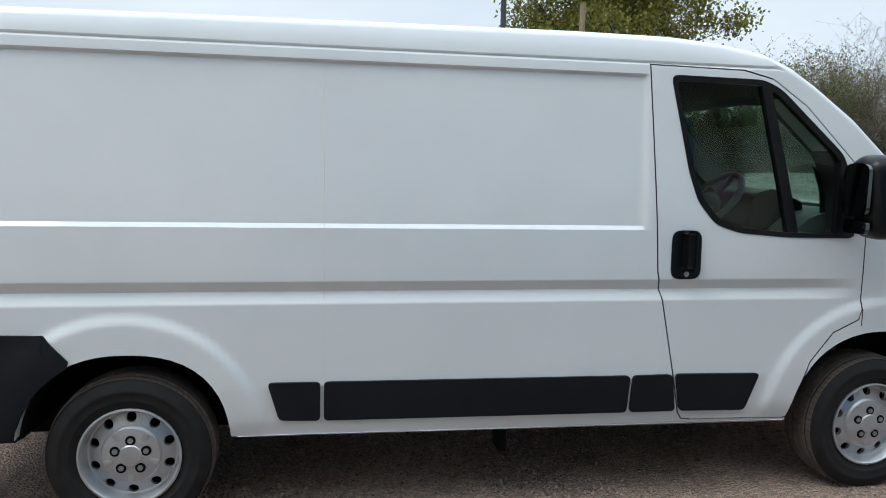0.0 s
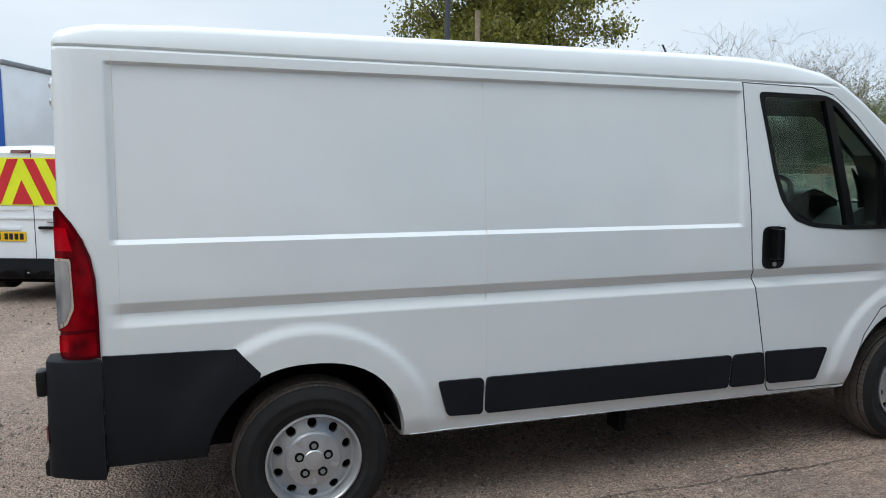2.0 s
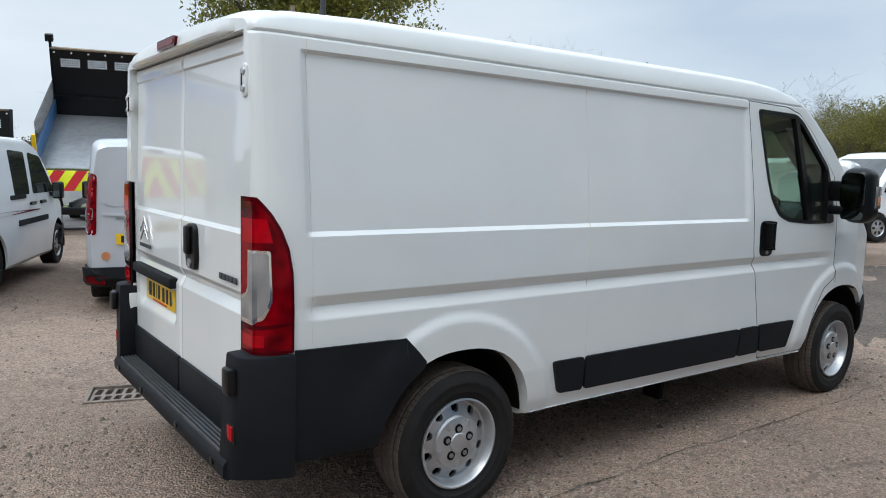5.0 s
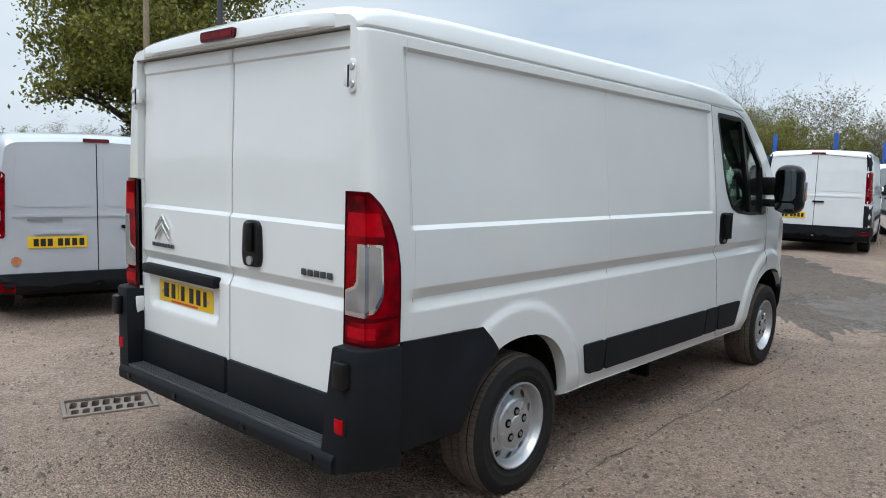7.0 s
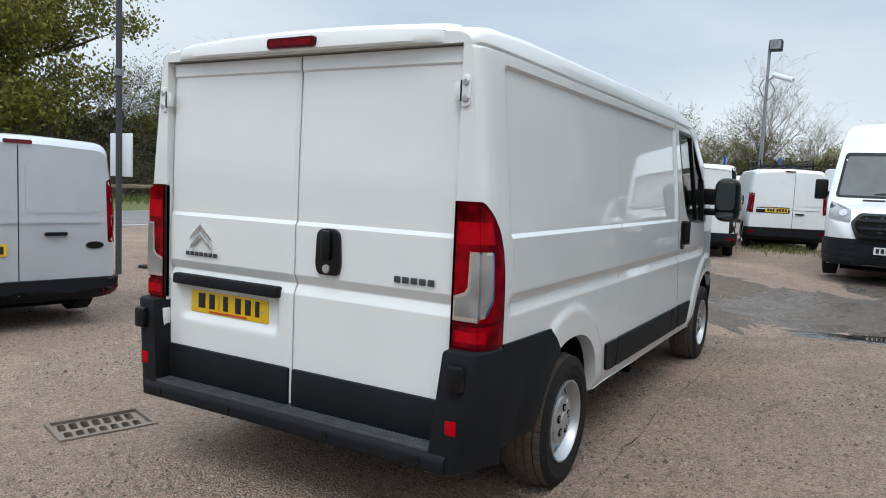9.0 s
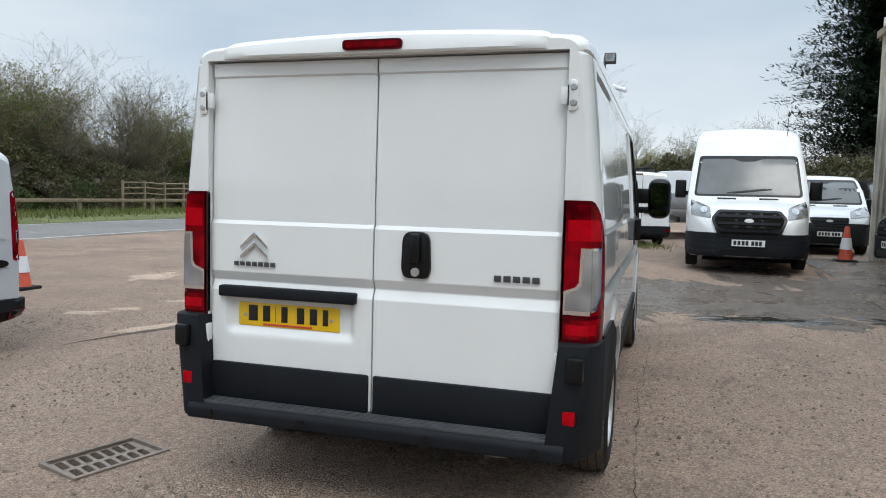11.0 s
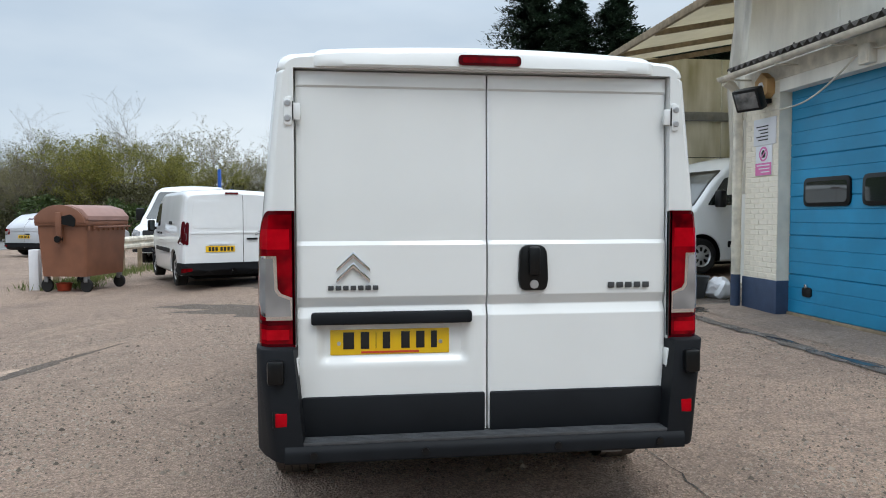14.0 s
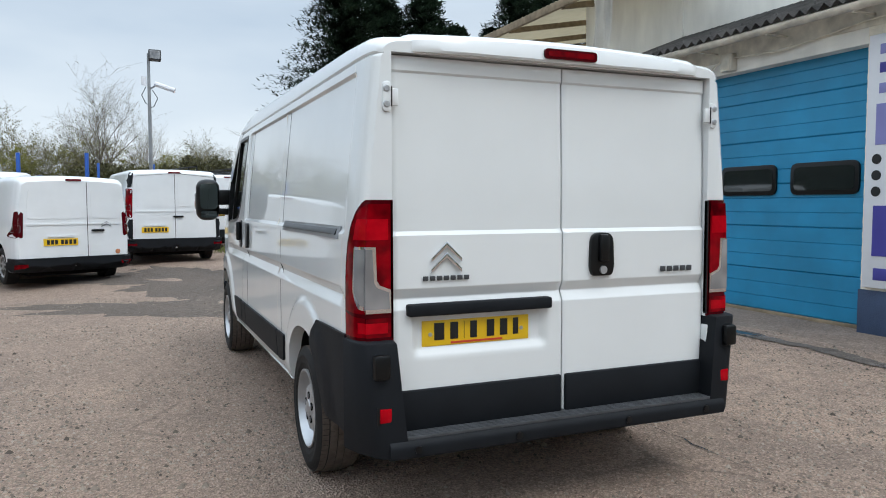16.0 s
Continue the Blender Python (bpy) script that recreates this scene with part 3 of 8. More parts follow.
def bricks(parent, x0, x1, z0, z1, y):
    k = 0
    z = z0
    while z < z1 - 0.06:
        x = x0 - (0.1075 if k % 2 else 0)
        while x < x1 - 0.02:
            a, b = max(x, x0), min(x + 0.205, x1)
            if b - a > 0.05:
                ob = new("brick", brick_me)
                ob.parent = parent
                ob.location = (a, y + random.uniform(-0.001, 0.0015), z)
                ob.scale.x = (b - a) / 0.205
            x += 0.215
        z += 0.072
        k += 1


# signs, lamp, alarm and cable on the pier
s1 = thing("notice", pose(0, 0, 0), "small white printed notice on the brick pier", "sign")
part("board", box(5.88, 6.40, -4.995, -4.982, 2.34, 2.70, 0.003), SIGN_WHITE, s1)
for i in range(5):
    part("bar", box(6.05, 6.05 + 0.28 - 0.05 * (i % 3), -4.983, -4.978, 2.585 - i * 0.045, 2.600 - i * 0.045), INK, s1)
s2 = thing("warning_sign", pose(0, 0, 0), "white and pink prohibition sign on the brick pier", "sign")
part("board", box(5.96, 6.34, -4.995, -4.981, 1.93, 2.335, 0.003), SIGN_WHITE, s2)
part("lower_panel", box(5.965, 6.335, -4.984, -4.977, 1.935, 2.10), PINK, s2, "pink printed lower panel")
bm = lathe([(0.075, -4.983), (0.1, -4.983), (0.1, -4.977), (0.075, -4.977)], 28, closed=True)
bmesh.ops.translate(bm, verts=bm.verts, vec=(6.15, 0, 2.22))
part("ring", bm, PINK, s2, "pink prohibition ring")
bm = box(-0.085, 0.085, -4.983, -4.9775, -0.01, 0.01)
bmesh.ops.rotate(bm, verts=bm.verts, matrix=Matrix.Rotation(radians(45), 3, "Y"))
bmesh.ops.translate(bm, verts=bm.verts, vec=(6.15, 0, 2.22))
part("slash", bm, PINK, s2)
part("symbol", prism(rounded([(6.11, 2.17), (6.19, 2.17), (6.2, 2.25), (6.15, 2.28), (6.1, 2.24)], 0.02), "y", -4.983, -4.979), INK, s2, "dark symbol")
for i in range(3):
    part("bar", box(6.0, 6.3 - 0.05 * i, -4.978, -4.974, 2.06 - i * 0.045, 2.075 - i * 0.045), SIGN_WHITE, s2)
fl = thing("flood_light", pose(6.05, -4.70, 2.93, 0, 0, 20), "black rectangular floodlight on a wall bracket", "light")
bm = box(-0.2, 0.2, -0.07, 0.06, -0.15, 0.15, 0.02)
bmesh.ops.rotate(bm, verts=bm.verts, matrix=Matrix.Rotation(radians(-24), 3, "X"))
bmesh.ops.rotate(bm, verts=bm.verts, matrix=Matrix.Rotation(radians(2), 3, "Z"))
part("housing", bm, BLACK, fl)
bm = box(-0.16, 0.16, 0.058, 0.066, -0.11, 0.11, 0.004)
bmesh.ops.rotate(bm, verts=bm.verts, matrix=Matrix.Rotation(radians(-24), 3, "X"))
bmesh.ops.rotate(bm, verts=bm.verts, matrix=Matrix.Rotation(radians(2), 3, "Z"))
part("lens", bm, HEADLAMP, fl, "dusty grey glass front")
part("bracket", tube([(0, -0.05, 0), (-0.05, -0.30, 0.0)], 0.02, 8), BLACK, fl)
al = thing("alarm_box", pose(6.08, -4.94, 3.10), "tan hexagonal alarm siren box", "alarm")
part("case", prism([(0.17 * math.cos(radians(60 * k + 30)), 0.19 * math.sin(radians(60 * k + 30))) for k in range(6)], "y", -0.06, 0.06, 0.012), SIREN, al)
part("badge", prism([(0.07 * math.cos(radians(60 * k)), 0.07 * math.sin(radians(60 * k))) for k in range(6)], "y", 0.055, 0.066), SIGN_WHITE, al, "white badge")
part("sounder", box(-0.09, 0.09, -0.05, 0.05, -0.22, -0.16, 0.01), BLACK, al)
cab = thing("wall_cable", pose(0, 0, 0), "sagging grey cable along the wall", "cable")
cp = []
for i in range(15):
    u = i / 14
    cp.append((5.95 - 1.6 * u, -4.94, 2.78 + 0.35 * u - 0.16 * math.sin(math.pi * u)))
cp += [(4.2, -4.95, 3.18), (3.4, -4.96, 3.12), (2.4, -4.96, 3.22), (1.5, -4.96, 3.25)]
part("cable", tube(cp, 0.011, 6), GUTTER, cab)
jb = thing("junction_box", pose(4.17, -4.97, 3.13), "cream plastic junction box on the lintel", "junction box")
part("case", box(-0.09, 0.09, -0.03, 0.07, -0.11, 0.10, 0.012), GUTTER, jb)
part("lid", box(-0.075, 0.075, 0.066, 0.078, -0.09, 0.08, 0.004), GUTTER, jb)
sb = thing("sign_board", pose(0, 0, 0), "tall white sign board with indigo panels and dots", "sign")
part("board", box(1.2, 2.32, -4.985, -4.955, 0.56, 3.06, 0.004), SIGN_WHITE, sb)
part("panel", box(1.3, 2.22, -4.957, -4.950, 1.98, 2.38), LILAC, sb, "lilac panel")
part("panel", box(1.3, 2.22, -4.957, -4.950, 0.88, 1.38), PURPLE, sb, "indigo panel")
for z in (1.52, 1.68, 1.84):
    bm = lathe([(0.0005, 0), (0.05, 0), (0.05, 0.006), (0.0005, 0.006)], 20)
    bmesh.ops.translate(bm, verts=bm.verts, vec=(2.2, -4.957, z))
    part("dot", bm, INK, sb, "black dot")
for z0, z1, c in ((0.64, 0.76, PURPLE), (2.48, 2.58, LILAC), (2.68, 2.78, PURPLE), (2.86, 2.96, LILAC)):
    part("bar", box(1.5, 2.2, -4.957, -4.951, z0, z1, 0.003), c, sb)
sheet("apron", steps((1.0, 6.9, 12)), [-6.0, -5.5, -4.6, -4.3], CONCRETE, lambda x, y: grade(x, y) + 0.03 * smooth01(-y, 4.2, 4.8), "pale worn concrete apron at the blue door")

# ---- open canopy bay ----
bay = thing("canopy_roof", pose(0, 0, 0), "dirty translucent corrugated canopy roof on timber purlins", "canopy", kind="structure")
bm = bmesh.new()
xs = [6.0 + 0.038 * i for i in range(int(8.6 / 0.038) + 1)]
rows_ = [(-5.35, 5.06), (-8.0, 5.55), (-12.0, 6.3)]
vs = [[bm.verts.new((x, y, z + 0.02 * math.cos(2 * math.pi * x / 0.152))) for y, z in rows_] for x in xs]
for p, q in zip(vs, vs[1:]):
    for j in range(2):
        bm.faces.new((p[j], q[j], q[j + 1], p[j + 1]))
bmesh.ops.solidify(bm, geom=bm.faces[:], thickness=0.006)
part("roof_sheet", bm, ROOF_SHEET, bay)
part("front_beam", box(6.0, 14.6, -5.42, -5.35, 4.93, 5.07, 0.006), TIMBER, bay, "weathered timber front beam")
part("end_beam", prism([(-5.40, 4.88), (-5.40, 5.0), (-12, 6.24), (-12, 6.12)], "x", 14.5, 14.6), TIMBER, bay, "weathered timber end beam")
for x in (12.6, 10.6, 8.6):
    part("rafter", prism([(-5.40, 4.90), (-5.40, 5.0), (-12, 6.24), (-12, 6.12)], "x", x, x + 0.08), TIMBER, bay, "weathered timber rafter")
bw = thing("bay_end_wall", pose(0, 0, 0), "algae-stained cream panel wall at the end of the bay", "wall", kind="structure")
for j, (z0, z1) in enumerate(((0.1, 1.35), (1.37, 2.85), (2.87, 3.88), (3.9, 5.35))):
    for y0, y1 in ((-7.15, -5.45), (-8.9, -7.17), (-10.7, -8.92), (-12.4, -10.72)):
        part("panel", box(14.52, 14.56, y0, y1, z0, z1, 0.004), ALGAE, bw)
part("rail", box(14.40, 14.52, -12, -5.65, 3.78, 4.0, 0.01), GREY_METAL, bw, "dark grey steel rail")
part("rail", box(14.45, 14.52, -12, -5.5, 1.28, 1.38, 0.01), TIMBER, bw, "brown timber rail")
lp = [(14.38, -6.9 - 0.6 * u, 3.75 - 0.55 * math.sin(math.pi * u)) for u in [i / 10 for i in range(11)]] + [(14.38, -7.5, 3.0)]
part("hanging_cable", tube(lp, 0.012, 6), BLACK, bw, "loose black hanging cable")
tagged(part("wall_bay_back", box(6.8, 14.7, -12.6, -12.4, 0, 6.4), ALGAE, None, smooth=False), "stained cream back wall of the bay", "", "", "structure")


def curtain(name, x0, y0, x1, y1, z0, z1, folds, amp, material, label, gather=0.0, seed=0):
    """A hanging sheet with folds, drawn in towards the bottom."""
    bm = bmesh.new()
    n, mz = 48, 24
    grid = []
    dx, dy = x1 - x0, y1 - y0
    ln = math.hypot(dx, dy)
    nx, ny = -dy / ln, dx / ln
    for i in range(n + 1):
        u = i / n
        col = []
        for j in range(mz + 1):
            v = j / mz
            g = 1 - gather * smooth01(v, 0.1, 0.75) + 0.25 * gather * smooth01(v, 0.75, 1)
            uu = u * g
            f = amp * math.sin(u * folds * 6.283 + 1.1 * noise.noise(Vector((u * 3, v * 2, seed)))) * (0.35 + 0.65 * v) + 0.10 * noise.noise(Vector((u * 2.2, v * 3.1, seed + 4)))
            col.append(bm.verts.new((x0 + dx * uu + nx * f, y0 + dy * uu + ny * f, z1 + (z0 - z1) * v)))
        grid.append(col)
    for i in range(n):
        for j in range(mz):
            bm.faces.new((grid[i][j], grid[i + 1][j], grid[i + 1][j + 1], grid[i][j + 1]))
    bmesh.ops.solidify(bm, geom=bm.faces[:], thickness=0.012)
    return tagged(part(name, bm, material, None), label, "curtain")


curtain("tarpaulin_curtain", 14.42, -5.42, 14.30, -6.15, 0.15, 4.95, 4, 0.05, TARP, "dirty white tarpaulin curtain gathered at the bay corner", 0.45, 2)
part("drape_rail", box(6.70, 7.45, -5.36, -5.10, 4.86, 4.93, 0.006), TIMBER, bay, "weathered timber rail")
curtain("tarpaulin_curtain", 7.30, -5.12, 6.86, -5.13, 1.7, 4.9, 2.5, 0.04, TARP, "dirty white tarpaulin hanging beside the downpipe", -0.1, 7)
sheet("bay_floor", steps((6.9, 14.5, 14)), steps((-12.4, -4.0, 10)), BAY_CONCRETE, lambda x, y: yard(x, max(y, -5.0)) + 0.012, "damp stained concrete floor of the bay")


# ---- the white panel van ----
def interp(tab, x):
    return float(np.interp(x, [a for a, _ in tab], [b for _, b in tab]))


TOP = [(0.10, 2.088), (0.13, 2.105), (0.166, 2.115), (0.25, 2.13), (0.57, 2.145), (1.4, 2.155), (2.1, 2.162), (2.9, 2.168), (3.35, 2.165), (3.6, 2.148), (3.82, 2.11), (3.95, 2.055), (4.07, 1.98), (4.27, 1.835),
       (4.52, 1.61), (4.78, 1.36), (4.95, 1.24), (5.15, 1.13), (5.28, 1.02), (5.36, 0.88), (5.40, 0.72), (5.41, 0.6)]
WIDE = [(0.10, 0.934), (0.112, 0.954), (0.135, 0.967), (0.17, 0.976), (0.22, 0.981), (0.32, 0.985), (4.3, 0.985), (4.7, 0.972), (4.95, 0.93), (5.15, 0.84), (5.28, 0.73), (5.36, 0.61), (5.41, 0.47)]
LOW = [(0.10, 0.395), (0.6, 0.385), (1.4, 0.366), (4.1, 0.335), (4.9, 0.27), (5.3, 0.28), (5.41, 0.36)]
TUMBLE = [(0.27, 0.93), (0.36, 0.968), (0.44, 0.99), (0.6, 1.0), (1.08, 1.0), (1.3, 0.994), (1.45, 0.982), (1.7, 0.957), (1.99, 0.926), (2.05, 0.912)]
WHEELS = ((1.015, 0.42), (4.465, 0.455))


def lin(v, a, b):
    return min(1.0, max(0.0, (v - a) / (b - a)))


def relief(x, z):
    """How far the pressed side panel stands in (+) or out (-)."""
    d = 0.0
    wx = smooth01(x, 0.275, 0.305) * (1 - smooth01(x, 3.215, 3.245))
    d += 0.015 * wx * lin(z, 1.268, 1.286) * (1 - lin(z, 1.940, 1.954))
    gx = smooth01(x, 0.25, 0.36) * (1 - smooth01(x, 4.05, 4.35))
    d += 0.024 * gx * (1 - lin(z, 1.002, 1.046)) * lin(z, 0.952, 1.0)
    if x < 3.9:
        d += 0.010 * (1 - min(1, abs(z - 2.003) / 0.008))
    for wxc, r0 in WHEELS:
        r = math.hypot(x - wxc, z - 0.335)
        d -= 0.017 * (1 - smooth01(r, r0 + 0.118, r0 + 0.172)) * smooth01(z, 0.3, 0.5)
    return d


LEVELS = sorted(set([round(0.36 + 0.03 * i, 3) for i in range(54)] + [round(0.46 + 0.016 * i, 3) for i in range(31)] + [0.946, 0.952, 0.958, 0.996, 1.001, 1.006, 1.041, 1.046, 1.051, 1.264, 1.268, 1.286, 1.290, 1.937, 1.940, 1.954, 1.957]))
LEVELS = [z for z in LEVELS if z <= 1.97]


def hero_section(x, grow=0.0):
    zt, w, zb = interp(TOP, x) + grow, interp(WIDE, x) + grow, interp(LOW, x) - grow
    r = 0.085 if zt > 1.5 else 0.085 + (1.5 - zt) * 0.12
    r = min(r, w * 0.4)
    zs = zt - r
    half = [(0, zb), (w * 0.5, zb), (w * 0.86, zb), (w * 0.93, zb + 0.004)]
    if zs > 1.985:
        zl = [zb + (z - 0.33) * (0.48 - zb) / 0.15 if z < 0.48 else z for z in LEVELS] + [1.985, 1.993, 1.999, 2.003, 2.007, 2.013]
        zl = [min(z, zs - 0.0005 * (len(zl) - i)) for i, z in enumerate(zl)]
    else:
        lv = LEVELS + [1.985, 1.993, 1.999, 2.003, 2.007, 2.013]
        cut = min(1.10, zs - 0.14)
        zl = [zb + 0.02 + (z - 0.36) / 0.74 * (cut - zb - 0.02) if z < 1.10 else cut + (z - 1.10) / 0.913 * (zs - cut) for z in lv]
    for z in zl:
        half.append((w * interp(TUMBLE, z) - relief(x, z), z))
    we = w * interp(TUMBLE, zs)
    for k in range(1, 7):
        a = math.pi / 2 * k / 6
        half.append((we - r * 0.95 * (1 - math.cos(a)), zs + r * 0.62 * math.sin(a)))
    ye, ze = half[-1]
    for k in range(1, 6):
        t = k / 5
        half.append((ye * (1 - t), ze + (zt - ze) * math.sin(t * math.pi / 2) ** 0.8))
    return half


hero = thing("panel_van", Matrix.Diagonal((1.0, 1.014, 1.006, 1.0)), "white low-roof panel van with dark grey bumpers, parked", "van")
xs = sorted(set([round(0.1 + 0.036 * i, 3) for i in range(148)] + [round(0.32 + 0.017 * i, 3) for i in range(82)] + [round(3.78 + 0.017 * i, 3) for i in range(80)] + [0.112, 0.122, 0.135, 0.15, 0.166, 0.19, 0.275, 0.29, 0.305, 3.215, 3.23, 3.245, 5.28, 5.36, 5.40, 5.41]))
skin = to_mesh(loft([(x, hero_section(x)) for x in xs]), "body")
skin_tree = bvh_of(skin)
# cab and load space are hollow; wheel wells, windows and the rear doorway are cut through
cav = [(x, [(max(0, y - 0.055) if y > 0 else 0, z) for y, z in [(0, 0.55), (0.80, 0.55), (0.90, 0.70), (0.905, 1.2), (0.86, 1.6), (0.81, 1.93), (0.70, 1.99), (0, 2.03)]]) for x in (3.22, 3.75)]
cav.append((4.02, [(0, 0.55), (0.75, 0.55), (0.84, 0.70), (0.85, 1.2), (0.80, 1.55), (0.76, 1.78), (0.65, 1.85), (0, 1.90)]))
cav.append((4.60, [(0, 0.60), (0.75, 0.60), (0.82, 0.75), (0.83, 1.1), (0.80, 1.25), (0.76, 1.33), (0.65, 1.37), (0, 1.40)]))
body = carve(skin, loft(cav))


def arch_line(wx, r):
    """The wheel opening: round behind, squarer in front of the crown."""
    out = []
    for k in range(56):
        a = 2 * math.pi * k / 56
        c, q = math.cos(a), math.sin(a)
        n = 2.0 + (0.55 if q > 0 else 0.0) * (0.9 if c > 0 else 0.35)
        f = (abs(c) ** n + abs(q) ** n) ** (-1 / n)
        out.append((wx + r * f * c, 0.335 + r * f * q))
    return out


for wx, r in WHEELS:
    for s in (-1, 1):
        body = carve(body, prism(arch_line(wx, r), "y", min(s * 0.60, s * 1.15), max(s * 0.60, s * 1.15)))
SIDE_WIN = rounded([(3.365, 1.935), (3.79, 1.93), (3.87, 1.895), (4.185, 1.615), (4.245, 1.44), (4.25, 1.25), (3.93, 1.255), (3.70, 1.275), (3.585, 1.31), (3.50, 1.41), (3.455, 1.53)], 0.035, 3)
body = carve(body, prism(SIDE_WIN, "y", -1.2, 1.2))
body = carve(body, prism(rounded([(-0.72, 1.36), (0.72, 1.36), (0.64, 1.90), (-0.64, 1.90)], 0.06), "x", 4.0, 5.2))
body = carve(body, box(-0.2, 0.175, -0.824, 0.824, 0.44, 2.012))
body = carve(body, box(-0.2, 0.229, -1.2, 1.2, 0.2, 0.80))
# cab doors, cut free with a narrow gap
DOOR_LINE = [(3.245, 1.997), (3.30, 1.08), (3.325, 0.975), (3.405, 0.60), (3.445, 0.42), (3.47, 0.385), (3.52, 0.378), (4.0, 0.370), (4.03, 0.385), (4.04, 0.50), (4.09, 0.65), (4.2, 0.79), (4.33, 0.85), (4.345, 0.90),
             (4.345, 1.28), (4.30, 1.56), (4.02, 1.84), (3.85, 1.955), (3.70, 1.99)]


def shrink(poly, d):
    out = []
    n = len(poly)
    area = sum(poly[i][0] * poly[(i + 1) % n][1] - poly[(i + 1) % n][0] * poly[i][1] for i in range(n))
    sgn = 1 if area > 0 else -1
    for i in range(n):
        p, a, b = Vector(poly[i]), Vector(poly[i - 1]), Vector(poly[(i + 1) % n])
        e1, e2 = (p - a).normalized(), (b - p).normalized()
        nn = (Vector((-e1.y, e1.x)) + Vector((-e2.y, e2.x))) * sgn
        nn = nn.normalized() * d / max(0.5, nn.length / 2)
        out.append(tuple(p + nn))
    return out


doors_me = carve(body.copy(), prism(shrink(DOOR_LINE, 0.004), "y", -1.2, 1.2), "INTERSECT")
slab = box(3.0, 4.6, -1.2, -0.80, 0.2, 2.2)
right_door = carve(doors_me.copy(), slab, "INTERSECT")
left_door = carve(doors_me, box(3.0, 4.6, 0.80, 1.2, 0.2, 2.2), "INTERSECT")
for s in (-1, 1):
    body = carve(body, prism(shrink(DOOR_LINE, -0.002), "y", s * 0.80, s * 1.2))


def line_inside(me):
    """Bare inner faces of the cab get grey trim."""
    me.materials.clear()
    me.materials.append(WHITE)
    me.materials.append(CAB_GREY)
    for p in me.polygons:
        p.material_index = 0
        if 3.2 < p.center.x < 4.7:
            d = skin_tree.find_nearest(p.center)[3]
            if d is not None and d > 0.014:
                p.material_index = 1


line_inside(body)
link("body", body, WHITE, hero)
for nm, me, s in (("driver_door", right_door, "right"), ("passenger_door", left_door, "left")):
    line_inside(me)
    d = link(nm, me, WHITE, hero)
    y = -1 if s == "right" else 1
    ring = patch(skin_tree, rounded([(3.345, 1.955), (3.80, 1.95), (3.89, 1.91), (4.215, 1.62), (4.275, 1.44), (4.28, 1.235), (3.93, 1.238), (3.69, 1.257), (3.57, 1.295), (3.48, 1.40), (3.435, 1.53)], 0.035, 3), s, 0.003, 0.03, 0.10)
    rm = carve(to_mesh(ring, "window_seal"), prism(shrink(SIDE_WIN, 0.006), "y", -1.2, 1.2))
    rm.materials.clear()
    link("window_seal", rm, BLACK, d, "black rubber window surround")
    g = part("side_glass", patch(skin_tree, SIDE_WIN, s, -0.012, 0.004, 0.15), CAB_GLASS, d, "green-tinted side glass")
    g.visible_shadow = False
    part("window_bar", patch(skin_tree, [(3.785, 1.925), (3.835, 1.91), (3.985, 1.26), (3.93, 1.262)], s, 0.004, 0.03, 0.12), BLACK, d, "black window divider")
    part("mirror_base", patch(skin_tree, [(4.19, 1.60), (4.255, 1.45), (4.27, 1.245), (4.17, 1.245)], s, 0.012, 0.03, 0.12), BLACK, d, "black mirror corner panel")
    hd = part("door_handle", patch(skin_tree, rounded(rect(3.362, 3.505, 1.048, 1.268), 0.045), s, 0.006, 0.02, 0.08), BLACK, d, "black plastic door handle")
    part("grip", box(3.415, 3.455, y * 0.985, y * 1.022, 1.10, 1.255, 0.012), BLACK, hd)
    bm = lathe([(0.0005, 0), (0.012, 0), (0.012, 0.006), (0.0005, 0.006)], 14)
    bmesh.ops.translate(bm, verts=bm.verts, vec=(3.435, y * 0.992 - (0.006 if y < 0 else 0), 1.072))
    part("lock", bm, STEEL, hd, "steel key lock")
    # wing mirror
    mb = box(4.13, 4.33, -0.100, 0.100, -0.185, 0.185, 0.078, 5)
    for v in mb.verts:
        v.co.x += 0.03 * (v.co.z > 0) * -1 + 0.02
    bmesh.ops.translate(mb, verts=mb.verts, vec=(0, y * 1.165, 1.437))
    mir = part("wing_mirror", mb, BLACK, hero, "black wing mirror housing")
    part("mirror_glass", prism(rounded(rect(y * 1.165 - 0.074, y * 1.165 + 0.074, 1.352, 1.582), 0.045), "x", 4.112, 4.128), MIRROR, mir, "upper mirror glass")
    part("mirror_glass", prism(rounded(rect(y * 1.165 - 0.068, y * 1.165 + 0.068, 1.277, 1.337), 0.022), "x", 4.122, 4.14), MIRROR, mir, "lower wide-angle mirror glass")
    part("indicator", box(4.22, 4.30, min(y * 1.225, y * 1.273), max(y * 1.225, y * 1.273), 1.35, 1.50, 0.012), CLEAR_LENS, mir, "clear and amber indicator lens")
    part("indicator_bulb", box(4.245, 4.285, min(y * 1.265, y * 1.2755), max(y * 1.265, y * 1.2755), 1.37, 1.43, 0.004), AMBER, mir, "amber indicator")
    part("mirror_arm", box(4.2, 4.27, min(y * 0.96, y * 1.10), max(y * 0.96, y * 1.10), 1.39, 1.53, 0.02), BLACK, mir)
    part("mirror_arm", box(4.2, 4.27, min(y * 0.96, y * 1.10), max(y * 0.96, y * 1.10), 1.30, 1.36, 0.015), BLACK, mir)

